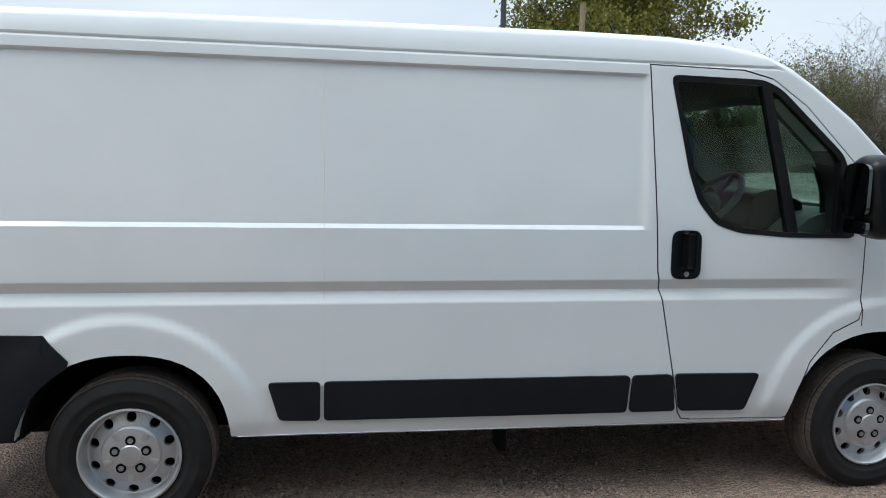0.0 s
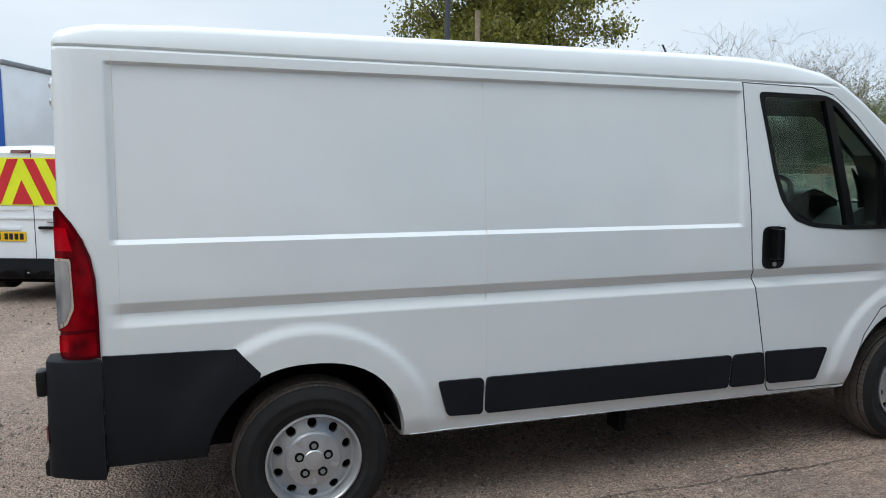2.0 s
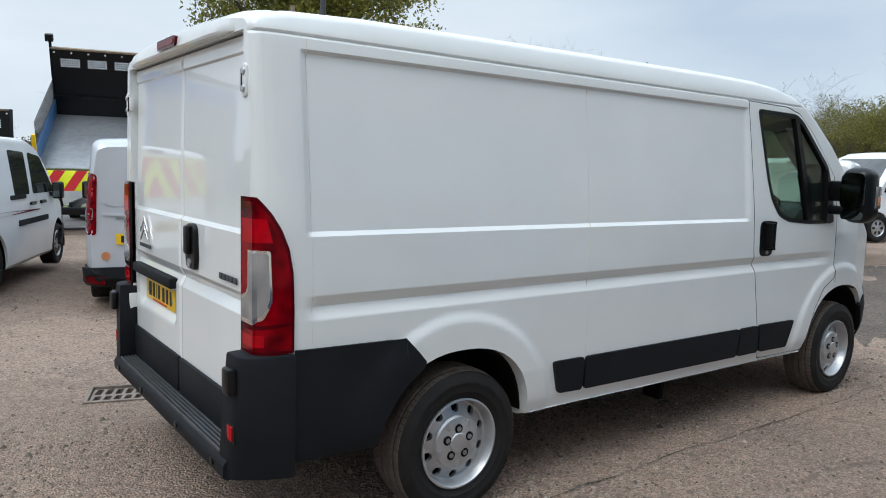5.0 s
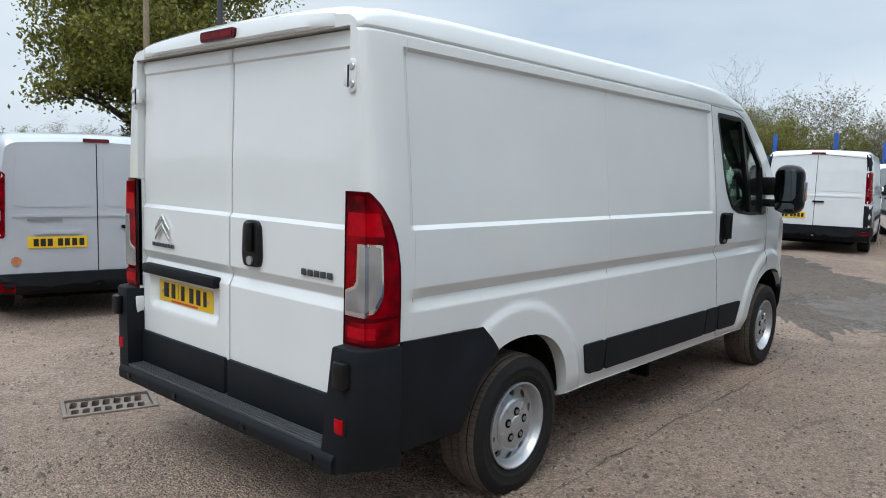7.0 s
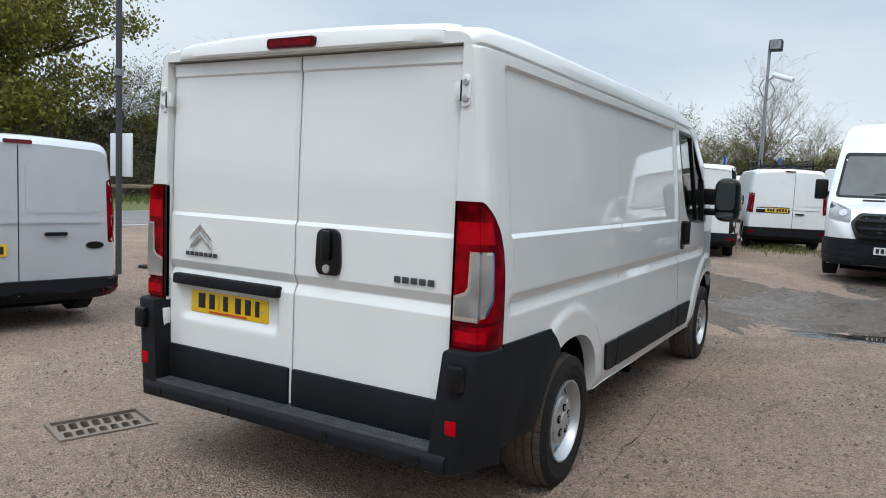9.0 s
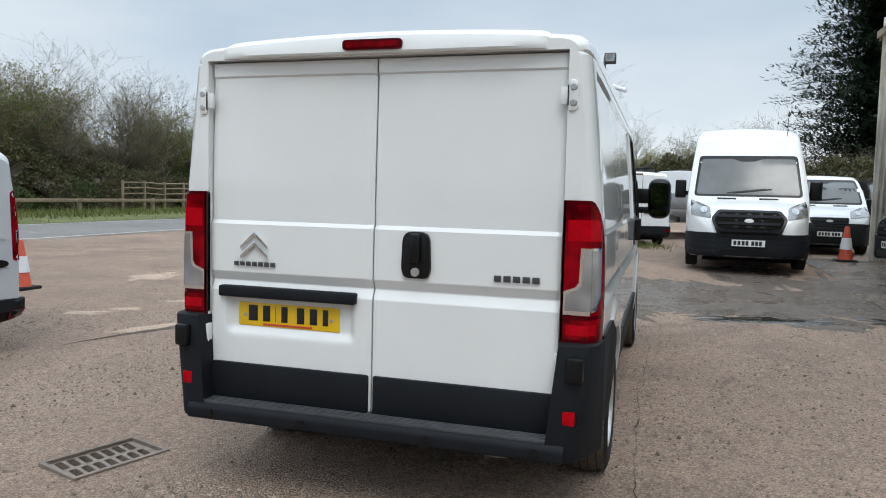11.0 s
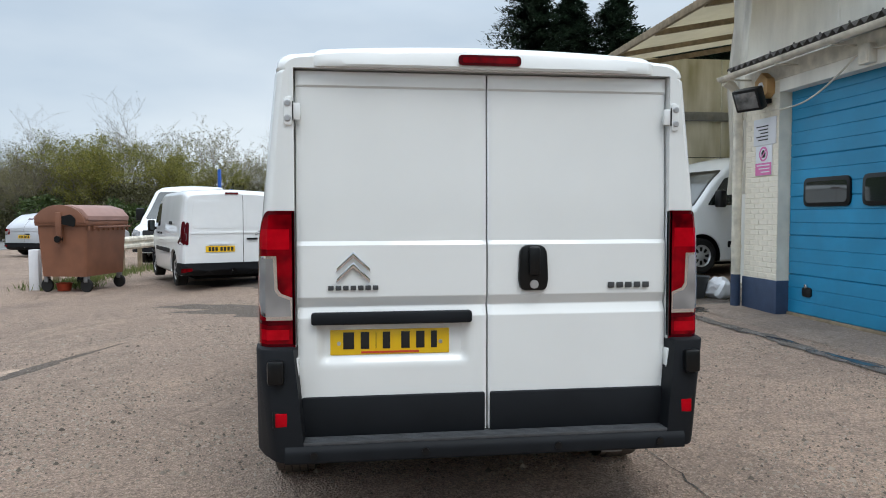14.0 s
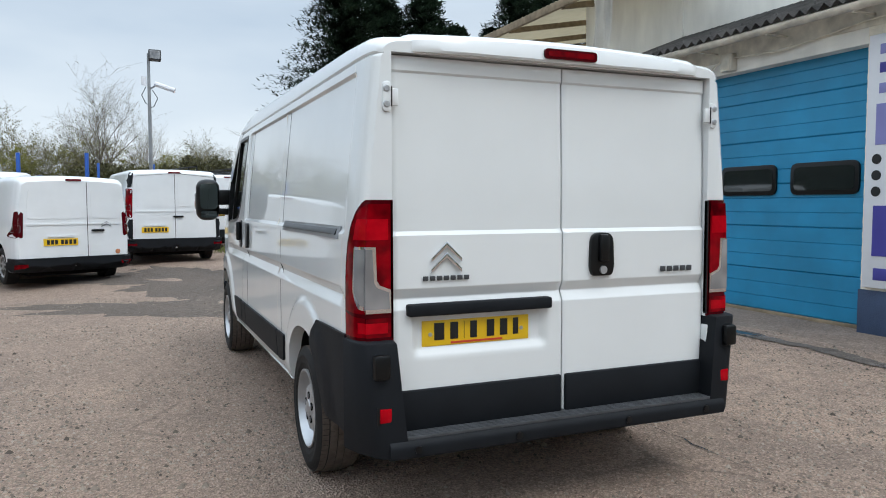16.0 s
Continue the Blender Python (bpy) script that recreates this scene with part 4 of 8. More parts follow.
# rubbing strips and side bumper pieces
for s in ("right", "left"):
    for poly in ([(1.585, 0.622), (1.803, 0.620), (1.803, 0.452), (1.632, 0.458)], [(1.818, 0.620), (3.193, 0.608), (3.185, 0.436), (1.818, 0.452)],
                 [(3.207, 0.608), (3.398, 0.608), (3.424, 0.434), (3.20, 0.436)], [(3.414, 0.610), (3.836, 0.602), (3.775, 0.426), (3.446, 0.434)]):
        part("rubbing_strip", patch(skin_tree, rounded(poly, 0.02, 3), s, 0.014, 0.026, 0.14), PLASTIC, hero, "dark grey plastic side strip")
    arch = [(1.015 + 0.424 * math.cos(a), 0.335 + 0.424 * math.sin(a)) for a in [radians(112 + k * (176 - 112) / 10) for k in range(11)]]
    poly = [(0.235, 0.848), (0.725, 0.838), (0.818, 0.735)] + arch[1:] + [(0.605, 0.41), (0.235, 0.41)]
    part("bumper_side", patch(skin_tree, poly, s, 0.012, 0.03, 0.10), PLASTIC, hero, "dark grey plastic bumper side")
    part("sill_trim", patch(skin_tree, [(1.46, 0.374), (4.0, 0.345), (4.0, 0.36), (1.46, 0.39)], s, 0.006, 0.012, 0.3), WHITE, hero)
    part("fender_gap", patch(skin_tree, [(4.345, 0.90), (4.349, 0.90), (4.349, 0.82), (4.345, 0.82)], s, 0.0015, 0.004, 0.2), GAP, hero)
    arch = [(4.465 + 0.459 * math.cos(a), 0.335 + 0.459 * math.sin(a)) for a in [radians(36 - k * 7) for k in range(8)]]
    part("front_bumper_side", patch(skin_tree, arch + [(5.1, 0.30), (5.2, 0.72), (4.9, 0.68)], s, 0.010, 0.03, 0.1), PLASTIC, hero, "dark grey front bumper side")
    for x in (0.305, 1.818):
        part("panel_seam", patch(skin_tree, [(x, 0.87 if x < 1 else 0.63), (x + 0.0015, 0.87 if x < 1 else 0.63), (x + 0.0015, 1.99), (x, 1.99)], s, 0.0004, 0.004, 0.05), GUTTER, hero)
part("roof_seam", patch(skin_tree, [(1.818, -0.9), (1.8205, -0.9), (1.8205, 0.9), (1.818, 0.9)], "top", 0.0008, 0.004, 0.05), GUTTER, hero)
for wx, r in WHEELS:
    for k in (-1, 1):
        lm0 = to_mesh(prism(arch_line(wx, r - 0.001), "y", min(k * 0.60, k * 0.935), max(k * 0.60, k * 0.935)), "wheel_liner")
        lm0 = carve(lm0, prism(arch_line(wx, r - 0.012), "y", min(k * 0.612, k * 1.1), max(k * 0.612, k * 1.1)))
        lm0 = carve(lm0, box(wx - 1, wx + 1, -1.2, 1.2, -1, 0.40))
        lm0.materials.clear()
        link("wheel_liner", lm0, UNDER, hero, "wheel arch liner painted near-black for its shade")
# sliding door rail on the far side
rail = part("sliding_rail", patch(skin_tree, rect(0.36, 1.62, 1.245, 1.30), "left", 0.006, 0.02, 0.12), GREY_METAL, hero, "grey sliding door rail")
part("rail_slot", patch(skin_tree, rect(0.40, 1.60, 1.262, 1.282), "left", 0.010, 0.02, 0.12), BLACK, rail)
for poly in ([(1.70, 0.40), (1.706, 0.40), (1.706, 1.98), (1.70, 1.98)], [(3.10, 0.40), (3.106, 0.40), (3.106, 1.98), (3.10, 1.98)]):
    part("sliding_door_gap", patch(skin_tree, poly, "left", 0.001, 0.004, 0.06), GAP, hero)
part("sliding_door_handle", patch(skin_tree, rounded(rect(2.98, 3.07, 1.06, 1.25), 0.03), "left", 0.02, 0.03, 0.08), BLACK, hero, "black sliding door handle")

# windscreen, bonnet furniture
ws = part("windscreen", patch(skin_tree, rounded([(-0.80, 1.34), (0.80, 1.34), (0.70, 1.93), (-0.70, 1.93)], 0.06), "front", -0.006, 0.005, 0.15), CAB_GLASS, hero, "clear windscreen")
ws.visible_shadow = False
part("front_bumper", patch(skin_tree, rounded([(-0.86, 0.30), (0.86, 0.30), (0.86, 0.62), (-0.86, 0.62)], 0.08), "front", 0.012, 0.03, 0.12), PLASTIC, hero, "dark grey front bumper")
part("grille", patch(skin_tree, rounded([(-0.45, 0.66), (0.45, 0.66), (0.5, 0.9), (-0.5, 0.9)], 0.06), "front", 0.008, 0.03, 0.12), BLACK, hero, "black grille")
for y in (-1, 1):
    part("headlight", patch(skin_tree, rounded([(y * 0.55, 0.86), (y * 0.86, 0.95), (y * 0.88, 1.10), (y * 0.62, 1.0)], 0.04), "front", 0.006, 0.03, 0.1), CLEAR_LENS, hero, "clear headlight")
part("antenna", tube([(3.55, 0.0, 2.12), (3.42, 0.0, 2.33)], 0.006, 6), BLACK, hero, "short black roof antenna")
part("underbody", box(0.35, 5.0, -0.62, 0.62, 0.30, 0.50, 0.03), UNDER, hero, "underbody painted near-black for its shade")
part("axle", tube([(1.015, -0.8, 0.335), (1.015, 0.8, 0.335)], 0.05, 10), UNDER, hero)
part("axle", tube([(4.465, -0.8, 0.335), (4.465, 0.8, 0.335)], 0.05, 10), UNDER, hero)
part("rear_valance", box(0.18, 0.60, -0.80, 0.80, 0.375, 0.44, 0.01), UNDER, hero)
part("tow_eye", box(0.10, 0.30, -0.62, -0.52, 0.315, 0.36, 0.01), GREY_METAL, hero)
part("mud_flap", box(2.62, 2.66, -0.86, -0.74, 0.22, 0.36, 0.005), UNDER, hero)

# cab inside
for s in (-1, 1):
    card = carve(to_mesh(prism([(3.25, 0.62), (4.40, 0.62), (4.36, 1.30), (4.28, 1.50), (3.98, 1.80), (3.80, 1.93), (3.25, 1.95)], "y", s * 0.775, s * 0.785), "door_card"), prism(shrink(SIDE_WIN, -0.01), "y", -1.2, 1.2))
    for v in card.vertices:
        v.co.y -= s * 0.075 * max(0.0, v.co.z - 1.2) / 0.75
    card.materials.clear()
    link("door_card", card, CAB_GREY, hero, "grey plastic door lining")
part("bulkhead", box(3.228, 3.238, -0.83, 0.83, 0.6, 1.96, 0.002), CAB_GREY, hero, "grey cab bulkhead")
part("dashboard", prism(rounded([(4.02, 1.02), (4.08, 1.24), (4.2, 1.33), (4.40, 1.36), (4.62, 1.33), (4.62, 0.8), (4.1, 0.8)], 0.05), "y", -0.80, 0.80), DASH_GREY, hero, "grey plastic dashboard")
bm = bmesh.new()
part("instrument_binnacle", prism(rounded([(3.98, 1.24), (4.0, 1.42), (4.10, 1.45), (4.28, 1.38), (4.28, 1.24)], 0.03), "y", -0.60, -0.22), BLACK, hero, "black instrument binnacle")
ringp = [(0.205 * math.cos(a), 0.205 * math.sin(a)) for a in [2 * math.pi * k / 28 for k in range(29)]]
tube([(0, u, v) for u, v in ringp], 0.018, 8, bm)
for a in (90, 210, 330):
    tube([(0, 0, 0), (0, 0.19 * math.cos(radians(a)), 0.19 * math.sin(radians(a)))], 0.016, 6, bm)
bmesh.ops.create_uvsphere(bm, u_segments=12, v_segments=8, radius=0.06)
bmesh.ops.rotate(bm, verts=bm.verts, matrix=Matrix.Rotation(radians(42), 3, "Y"))
bmesh.ops.translate(bm, verts=bm.verts, vec=(3.86, -0.41, 1.36))
part("steering_wheel", bm, DASH_GREY, hero, "dark grey steering wheel")
for y in (-0.42, 0.12, 0.50):
    st = part("seat", box(3.32, 3.78, y - 0.22, y + 0.22, 0.80, 0.98, 0.05, 3), SEAT, hero, "dark cloth seat")
    bk = box(3.28, 3.42, y - 0.21, y + 0.21, 0.95, 1.36, 0.05, 3)
    part("backrest", bk, SEAT, st)
    part("headrest", box(3.28, 3.37, y - 0.11, y + 0.11, 1.40, 1.55, 0.03, 3), SEAT, st)

# rear doors
def door_x(y, z):
    x = 0.118 + 0.012 * smooth01(z, 1.4, 2.0)
    x += 0.013 * lin(z, 1.264, 1.282) - 0.012
    x += 0.022 * (1 - lin(z, 1.0, 1.042)) * lin(z, 0.952, 0.996)
    x += 0.008 * lin(z, 1.937, 1.946) * -1 + 0.008
    return x


def rear_door(y0, y1, plate):
    bm = bmesh.new()
    ys = [y0 + (y1 - y0) * i / 60 for i in range(61)]
    zs = sorted(set([round(0.445 + 0.0156 * i, 4) for i in range(101)] + [0.948, 0.952, 0.956, 0.992, 0.996, 1.0, 1.004, 1.038, 1.042, 1.046, 1.261, 1.264, 1.282, 1.285, 1.934, 1.937, 1.946, 1.949]))
    zs = [z for z in zs if z <= 2.005]
    def xx(y, z):
        x = door_x(y, z)
        if plate:
            a = smooth01(y, 0.075, 0.115) * (1 - smooth01(y, 0.70, 0.74)) * smooth01(z, 0.745, 0.785) * (1 - smooth01(z, 0.945, 0.965))
            x += 0.026 * a
        e = min(abs(y - y0), abs(y - y1), abs(z - 0.445) + 0.01, abs(z - zs[-1]) + 0.004)
        return x + 0.008 * (1 - min(1, e / 0.012)) ** 2
    front = [[bm.verts.new((xx(y, z), y, z)) for z in zs] for y in ys]
    back = [[bm.verts.new((0.172, y, z)) for z in zs] for y in ys]
    n, m = len(ys), len(zs)
    for i in range(n - 1):
        for j in range(m - 1):
            bm.faces.new((front[i][j], front[i][j + 1], front[i + 1][j + 1], front[i + 1][j]))
            bm.faces.new((back[i][j], back[i + 1][j], back[i + 1][j + 1], back[i][j + 1]))
    for i in range(n - 1):
        bm.faces.new((front[i][0], front[i + 1][0], back[i + 1][0], back[i][0]))
        bm.faces.new((front[i][-1], back[i][-1], back[i + 1][-1], front[i + 1][-1]))
    for j in range(m - 1):
        bm.faces.new((front[0][j], back[0][j], back[0][j + 1], front[0][j + 1]))
        bm.faces.new((front[-1][j], front[-1][j + 1], back[-1][j + 1], back[-1][j]))
    return bm


ld = part("rear_door", rear_door(0.0035, 0.818, True), WHITE, hero, "white rear door with the number plate")
rd = part("rear_door", rear_door(-0.818, -0.0035, False), WHITE, hero, "white rear door with the handle")
for dr, y0, y1 in ((ld, 0.012, 0.803), (rd, -0.803, -0.012)):
    part("lower_panel", box(0.098, 0.125, y0, y1, 0.440, 0.612, 0.008), PLASTIC, dr, "dark grey plastic lower panel")
part("number_lamp_bar", box(0.082, 0.13, 0.072, 0.760, 0.925, 0.977, 0.010), PLASTIC, ld, "dark grey number plate lamp strip")
pl = part("number_plate", box(0.135, 0.150, 0.166, 0.682, 0.786, 0.897, 0.004), YELLOW, ld, "yellow number plate with black bars")
for k, (a, b) in enumerate(((0.605, 0.54), (0.53, 0.475), (0.465, 0.445), (0.435, 0.385), (0.355, 0.30), (0.29, 0.235), (0.225, 0.16 + 0.02))):
    part("bar", box(0.1325, 0.1355, b + 0.040, a + 0.022, 0.812, 0.886, 0.001), INK, pl)
part("bar", box(0.1325, 0.1355, 0.30, 0.55, 0.793, 0.802), RED_INK, pl, "small red printed bar")
for y in (0.205, 0.645):
    bm = lathe([(0.0005, 0), (0.009, 0), (0.009, 0.003), (0.0005, 0.003)], 10, "x")
    bmesh.ops.translate(bm, verts=bm.verts, vec=(0.1322, y, 0.838))
    part("screw", bm, STEEL, pl)
for k, z in enumerate((1.200, 1.155)):
    h = 0.026
    bm = prism([(0.512, z - 0.045 + 0.012), (0.51, z - 0.045 - h + 0.02), (0.582, z + 0.012), (0.654, z - 0.045 - h + 0.02), (0.652, z - 0.045 + 0.012), (0.582, z + 0.038)], "x", 0.098, 0.108, 0.003)
    part("badge_chevron", bm, CHROME, ld, "chrome chevron")
for dr, ya, yb, za, zb, n in ((ld, 0.472, 0.692, 1.072, 1.092, 7), (rd, -0.741, -0.540, 1.066, 1.092, 5)):
    for i in range(n):
        w = (yb - ya) / n
        part("badge_bar", box(0.103, 0.108, ya + w * (i + 0.12), ya + w * (i + 0.88), za, zb, 0.002), CAB_GREY, dr, "small dark grey metal badge bar")
hp = part("handle_plate", prism(rounded([(-0.142, 1.262), (-0.262, 1.262), (-0.270, 1.10), (-0.258, 1.060), (-0.150, 1.060), (-0.136, 1.10)], 0.045), "x", 0.094, 0.120, 0.006), BLACK, rd, "black rear door handle plate")
part("grip", box(0.070, 0.098, -0.228, -0.178, 1.125, 1.255, 0.012), BLACK, hp)
bm = lathe([(0.0005, 0), (0.019, 0), (0.019, 0.01), (0.0005, 0.01)], 18, "x")
bmesh.ops.translate(bm, verts=bm.verts, vec=(0.086, -0.204, 1.088))
part("lock", bm, STEEL, hp, "steel lock barrel")
for s in (-1, 1):
    hg = part("hinge", prism(rounded([(s * 0.866, 1.772), (s * 0.864, 1.888), (s * 0.828, 1.895), (s * 0.828, 1.765)], 0.02), "x", 0.090, 0.114, 0.006), WHITE, hero, "white painted hinge")
    part("hinge_leaf", box(0.094, 0.114, min(s * 0.835, s * 0.795), max(s * 0.835, s * 0.795), 1.795, 1.865, 0.005), WHITE, hg)
    part("hinge_gap", box(0.0885, 0.0945, min(s * 0.824, s * 0.828), max(s * 0.824, s * 0.828), 1.79, 1.87), GAP, hg)
    for z in (1.80, 1.862):
        bm = lathe([(0.0005, 0), (0.011, 0.0), (0.0145, 0.004), (0.0145, 0.010), (0.0005, 0.010)], 16, "x")
        bmesh.ops.translate(bm, verts=bm.verts, vec=(0.0845, s * 0.848, z))
        part("bolt", bm, STEEL, hg)
    part("lower_hinge", box(0.075, 0.12, min(s * 0.845, s * 0.812), max(s * 0.845, s * 0.812), 0.694, 0.79, 0.006), WHITE, hero, "white painted lower hinge")
    # rear lamp round the corner
    big = loft([(x, [(y, z) for y, z in hero_section(max(x, 0.1) if x >= 0.1 else 0.1, 0.007)]) for x in (0.088, 0.095, 0.104, 0.112, 0.122, 0.135, 0.15, 0.17, 0.2, 0.25)])
    lm = to_mesh(big, "rear_lamp")
    for i, v in enumerate(lm.vertices):
        if v.co.x < 0.0885:
            v.co.y *= 0.985
    side = [(0.05, 1.415), (0.105, 1.412), (0.15, 1.355), (0.185, 1.295), (0.212, 1.225), (0.226, 1.14), (0.230, 1.0), (0.230, 0.842), (0.05, 0.83)]
    full = carve(lm.copy(), prism(side, "y", min(s * 0.825, s * 1.1), max(s * 0.825, s * 1.1)), "INTERSECT")
    full.materials.clear()
    lamp = link("rear_lamp", full, RED_DARK, hero, "red rear lamp with a clear reversing lens")
    for nm, g, tint, sd, ya in (("main_lens", 0.0086, RED_LENS, [(0.05, 1.398), (0.10, 1.396), (0.14, 1.348), (0.173, 1.288), (0.200, 1.22), (0.214, 1.138), (0.218, 1.0), (0.218, 0.955), (0.05, 0.945)], 0.836),
                                ("stop_lens", 0.0092, RED_BRIGHT, [(0.05, 1.335), (0.130, 1.335), (0.150, 1.25), (0.05, 1.25)], 0.846),
                                ("fog_lens", 0.0086, RED_LENS, [(0.05, 0.925), (0.218, 0.945), (0.218, 0.852), (0.05, 0.850)], 0.836),
                                ("fog_reflector", 0.0092, RED_BRIGHT, [(0.05, 0.908), (0.120, 0.912), (0.120, 0.868), (0.05, 0.866)], 0.850)):
        gl = loft([(x, hero_section(max(x, 0.1), g)) for x in (0.0952 - g, 0.1 - g * 0.6, 0.104, 0.112, 0.122, 0.135, 0.15, 0.17, 0.2, 0.25)])
        gm = carve(to_mesh(gl, nm), prism(sd, "y", min(s * ya, s * 1.1), max(s * ya, s * 1.1)), "INTERSECT")
        gm.materials.clear()
        link(nm, gm, tint, lamp)
    big2 = loft([(x, hero_section(max(x, 0.1), 0.0115)) for x in (0.0835, 0.091, 0.101, 0.112, 0.122, 0.135, 0.15, 0.17, 0.2)])
    cl = carve(to_mesh(big2, "clear_lens"), prism(rounded([(0.04, 1.212), (0.134, 1.212), (0.138, 1.04), (0.112, 0.985), (0.04, 0.940)], 0.012), "y", min(s * 0.838, s * 1.1), max(s * 0.838, s * 1.1)), "INTERSECT")
    cl = carve(cl, prism([(s * a, b) for a, b in [(0.84, 0.94), (0.97, 0.955), (1.05, 0.955), (1.05, 1.22), (0.915, 1.22), (0.908, 1.075), (0.895, 1.055), (0.845, 1.035)]], "x", 0.0, 0.3), "INTERSECT")
    part("lamp_seal", box(0.088, 0.12, min(s * 0.824, s * 0.838), max(s * 0.824, s * 0.838), 0.842, 1.412, 0.003), BLACK, lamp, "black lamp edge")
    fr0 = loft([(x, hero_section(max(x, 0.1), 0.0102)) for x in (0.0848, 0.0925, 0.102, 0.112, 0.122, 0.135, 0.15, 0.17, 0.2)])
    fm = carve(to_mesh(fr0, "lens_frame"), prism(rounded([(0.04, 1.222), (0.142, 1.222), (0.147, 1.035), (0.119, 0.972), (0.04, 0.922)], 0.012), "y", min(s * 0.836, s * 1.1), max(s * 0.836, s * 1.1)), "INTERSECT")
    fm = carve(fm, prism([(s * a, b) for a, b in [(0.834, 0.918), (0.97, 0.94), (1.05, 0.94), (1.05, 1.23), (0.900, 1.23), (0.896, 1.085), (0.883, 1.064), (0.834, 1.045)]], "x", 0.0, 0.3), "INTERSECT")
    fm.materials.clear()
    link("lens_frame", fm, CHROME, lamp, "bright chromed lens frame")
    cl.materials.clear()
    link("clear_lens", cl, CLEAR_LENS, lamp, "clear reversing lens")
    # bumper corner, stop and reflector
    plan = [(0.232, 0.999), (0.15, 0.993), (0.09, 0.982), (0.055, 0.965), (0.036, 0.942), (0.031, 0.91), (0.03, 0.83), (0.10, 0.822), (0.232, 0.822)]
    cr = prism([(x, s * y) for x, y in plan], "z", 0.36, 0.838, 0.012)
    for v in cr.verts:
        k = smooth01(0.52 - v.co.z, 0.0, 0.2)
        v.co.x = v.co.x - 0.02 * k * (v.co.x < 0.2)
        v.co.y *= 1 - 0.055 * lin(0.80 - v.co.z, 0, 0.44) * (1 - smooth01(v.co.x, 0.05, 0.22))
    bc = part("bumper_corner", cr, PLASTIC, hero, "dark grey plastic bumper corner")
    part("hinge_pin", box(0.06, 0.078, min(s * 0.822, s * 0.838), max(s * 0.822, s * 0.838), 0.735, 0.750, 0.002), GREY_METAL, bc)
    part("door_stop", box(-0.006, 0.035, min(s * 0.866, s * 0.936), max(s * 0.866, s * 0.936), 0.692, 0.795, 0.014), BLACK, bc, "black rubber door stop")
    part("reflector_recess", box(0.024, 0.035, min(s * 0.846, s * 0.917), max(s * 0.846, s * 0.917), 0.502, 0.580, 0.006), BLACK, bc)
    part("reflector", box(0.019, 0.03, min(s * 0.857, s * 0.906), max(s * 0.857, s * 0.906), 0.512, 0.570, 0.004), RED_BRIGHT, bc, "red reflector")
# step
# Ribs are coloured lighter than the step to paint the highlights along them.
STEP_RIB = mat("grey_plastic_ribs_with_highlight", (0.065, 0.069, 0.075), 0.42, vary=0.4, scale=14)
bm = prism(rounded([(0.002, 0.356), (0.0, 0.41), (0.02, 0.434), (0.17, 0.434), (0.17, 0.35)], 0.014), "y", -0.868, 0.868)
step = part("rear_step", bm, PLASTIC, hero, "dark grey ribbed rear bumper step")
for i in range(6):
    x = 0.018 + i * 0.0175
    part("rib", box(x, x + 0.009, -0.80, 0.80, 0.430, 0.444, 0.0015), STEP_RIB, step)
for y in (-0.75, -0.29, 0.285, 0.75):
    bm = lathe([(0.0005, 0), (0.016, 0), (0.016, 0.008), (0.0005, 0.008)], 16, "x")
    bmesh.ops.translate(bm, verts=bm.verts, vec=(-0.006, y, 0.392))
    part("parking_sensor", bm, BLACK, step, "round black parking sensor")


def visor_bm():
    """The roof's raised rear lip, standing proud of the skin and running out over the roof."""
    bm = bmesh.new()
    cols = []
    for i in range(75):
        y = -0.745 + 1.49 * i / 74
        e = smooth01(0.745 - abs(y), 0.0, 0.03)
        e2 = 0.55 + 0.45 * smooth01(0.745 - abs(y), 0.0, 0.25)

        def roof(x):
            hit = skin_tree.ray_cast(Vector((x, y, 4)), Vector((0, 0, -1)))[0]
            return hit.z
        z1 = roof(0.104)
        col = [(0.112, y, 2.016), (0.104 - 0.030 * e * e2, y, 2.017), (0.104 - 0.036 * e * e2, y, 2.026), (0.104 - 0.033 * e * e2, y, (2.026 + z1) / 2), (0.104 - 0.022 * e * e2, y, z1 + 0.002 * e)]
        for x in (0.104, 0.125, 0.15, 0.19, 0.24, 0.30, 0.37, 0.44, 0.50):
            col.append((x, y, roof(x) - 0.004 + 0.017 * e * (1 - smooth01(x, 0.22, 0.50))))
        cols.append([bm.verts.new(p) for p in col])
    for p, q in zip(cols, cols[1:]):
        for j in range(len(p) - 1):
            bm.faces.new((p[j], q[j], q[j + 1], p[j + 1]))
    return bm


part("roof_visor", visor_bm(), WHITE, hero, "raised white lip of the roof above the rear doors")
part("brake_lamp", patch(skin_tree, rounded(rect(-0.135, 0.135, 2.030, 2.074), 0.018), "rear", 0.042, 0.05, 0.06), RED_DARK, hero, "dark red high-level brake lamp")
part("brake_lens", patch(skin_tree, rounded(rect(-0.118, 0.118, 2.040, 2.064), 0.010), "rear", 0.0445, 0.02, 0.06), RED_LENS, hero, "red brake lamp lens")


# ---- wheels ----
def tyre_bm(R, W, rim):
    h = W / 2
    prof = [(rim - 0.01, -h * 0.80), (rim + 0.012, -h * 0.93), (rim + 0.03, -h * 0.99), (rim + 0.033, -h * 1.015), (rim + 0.05, -h * 1.02), (R * 0.80, -h * 1.035), (R * 0.81, -h * 1.05), (R * 0.84, -h * 1.045), (R * 0.85, -h * 1.025), (R * 0.92, -h * 0.97), (R * 0.965, -h * 0.86)]
    prof += [(r, -a) for r, a in reversed(prof)]
    return lathe(prof, 56, closed=True)


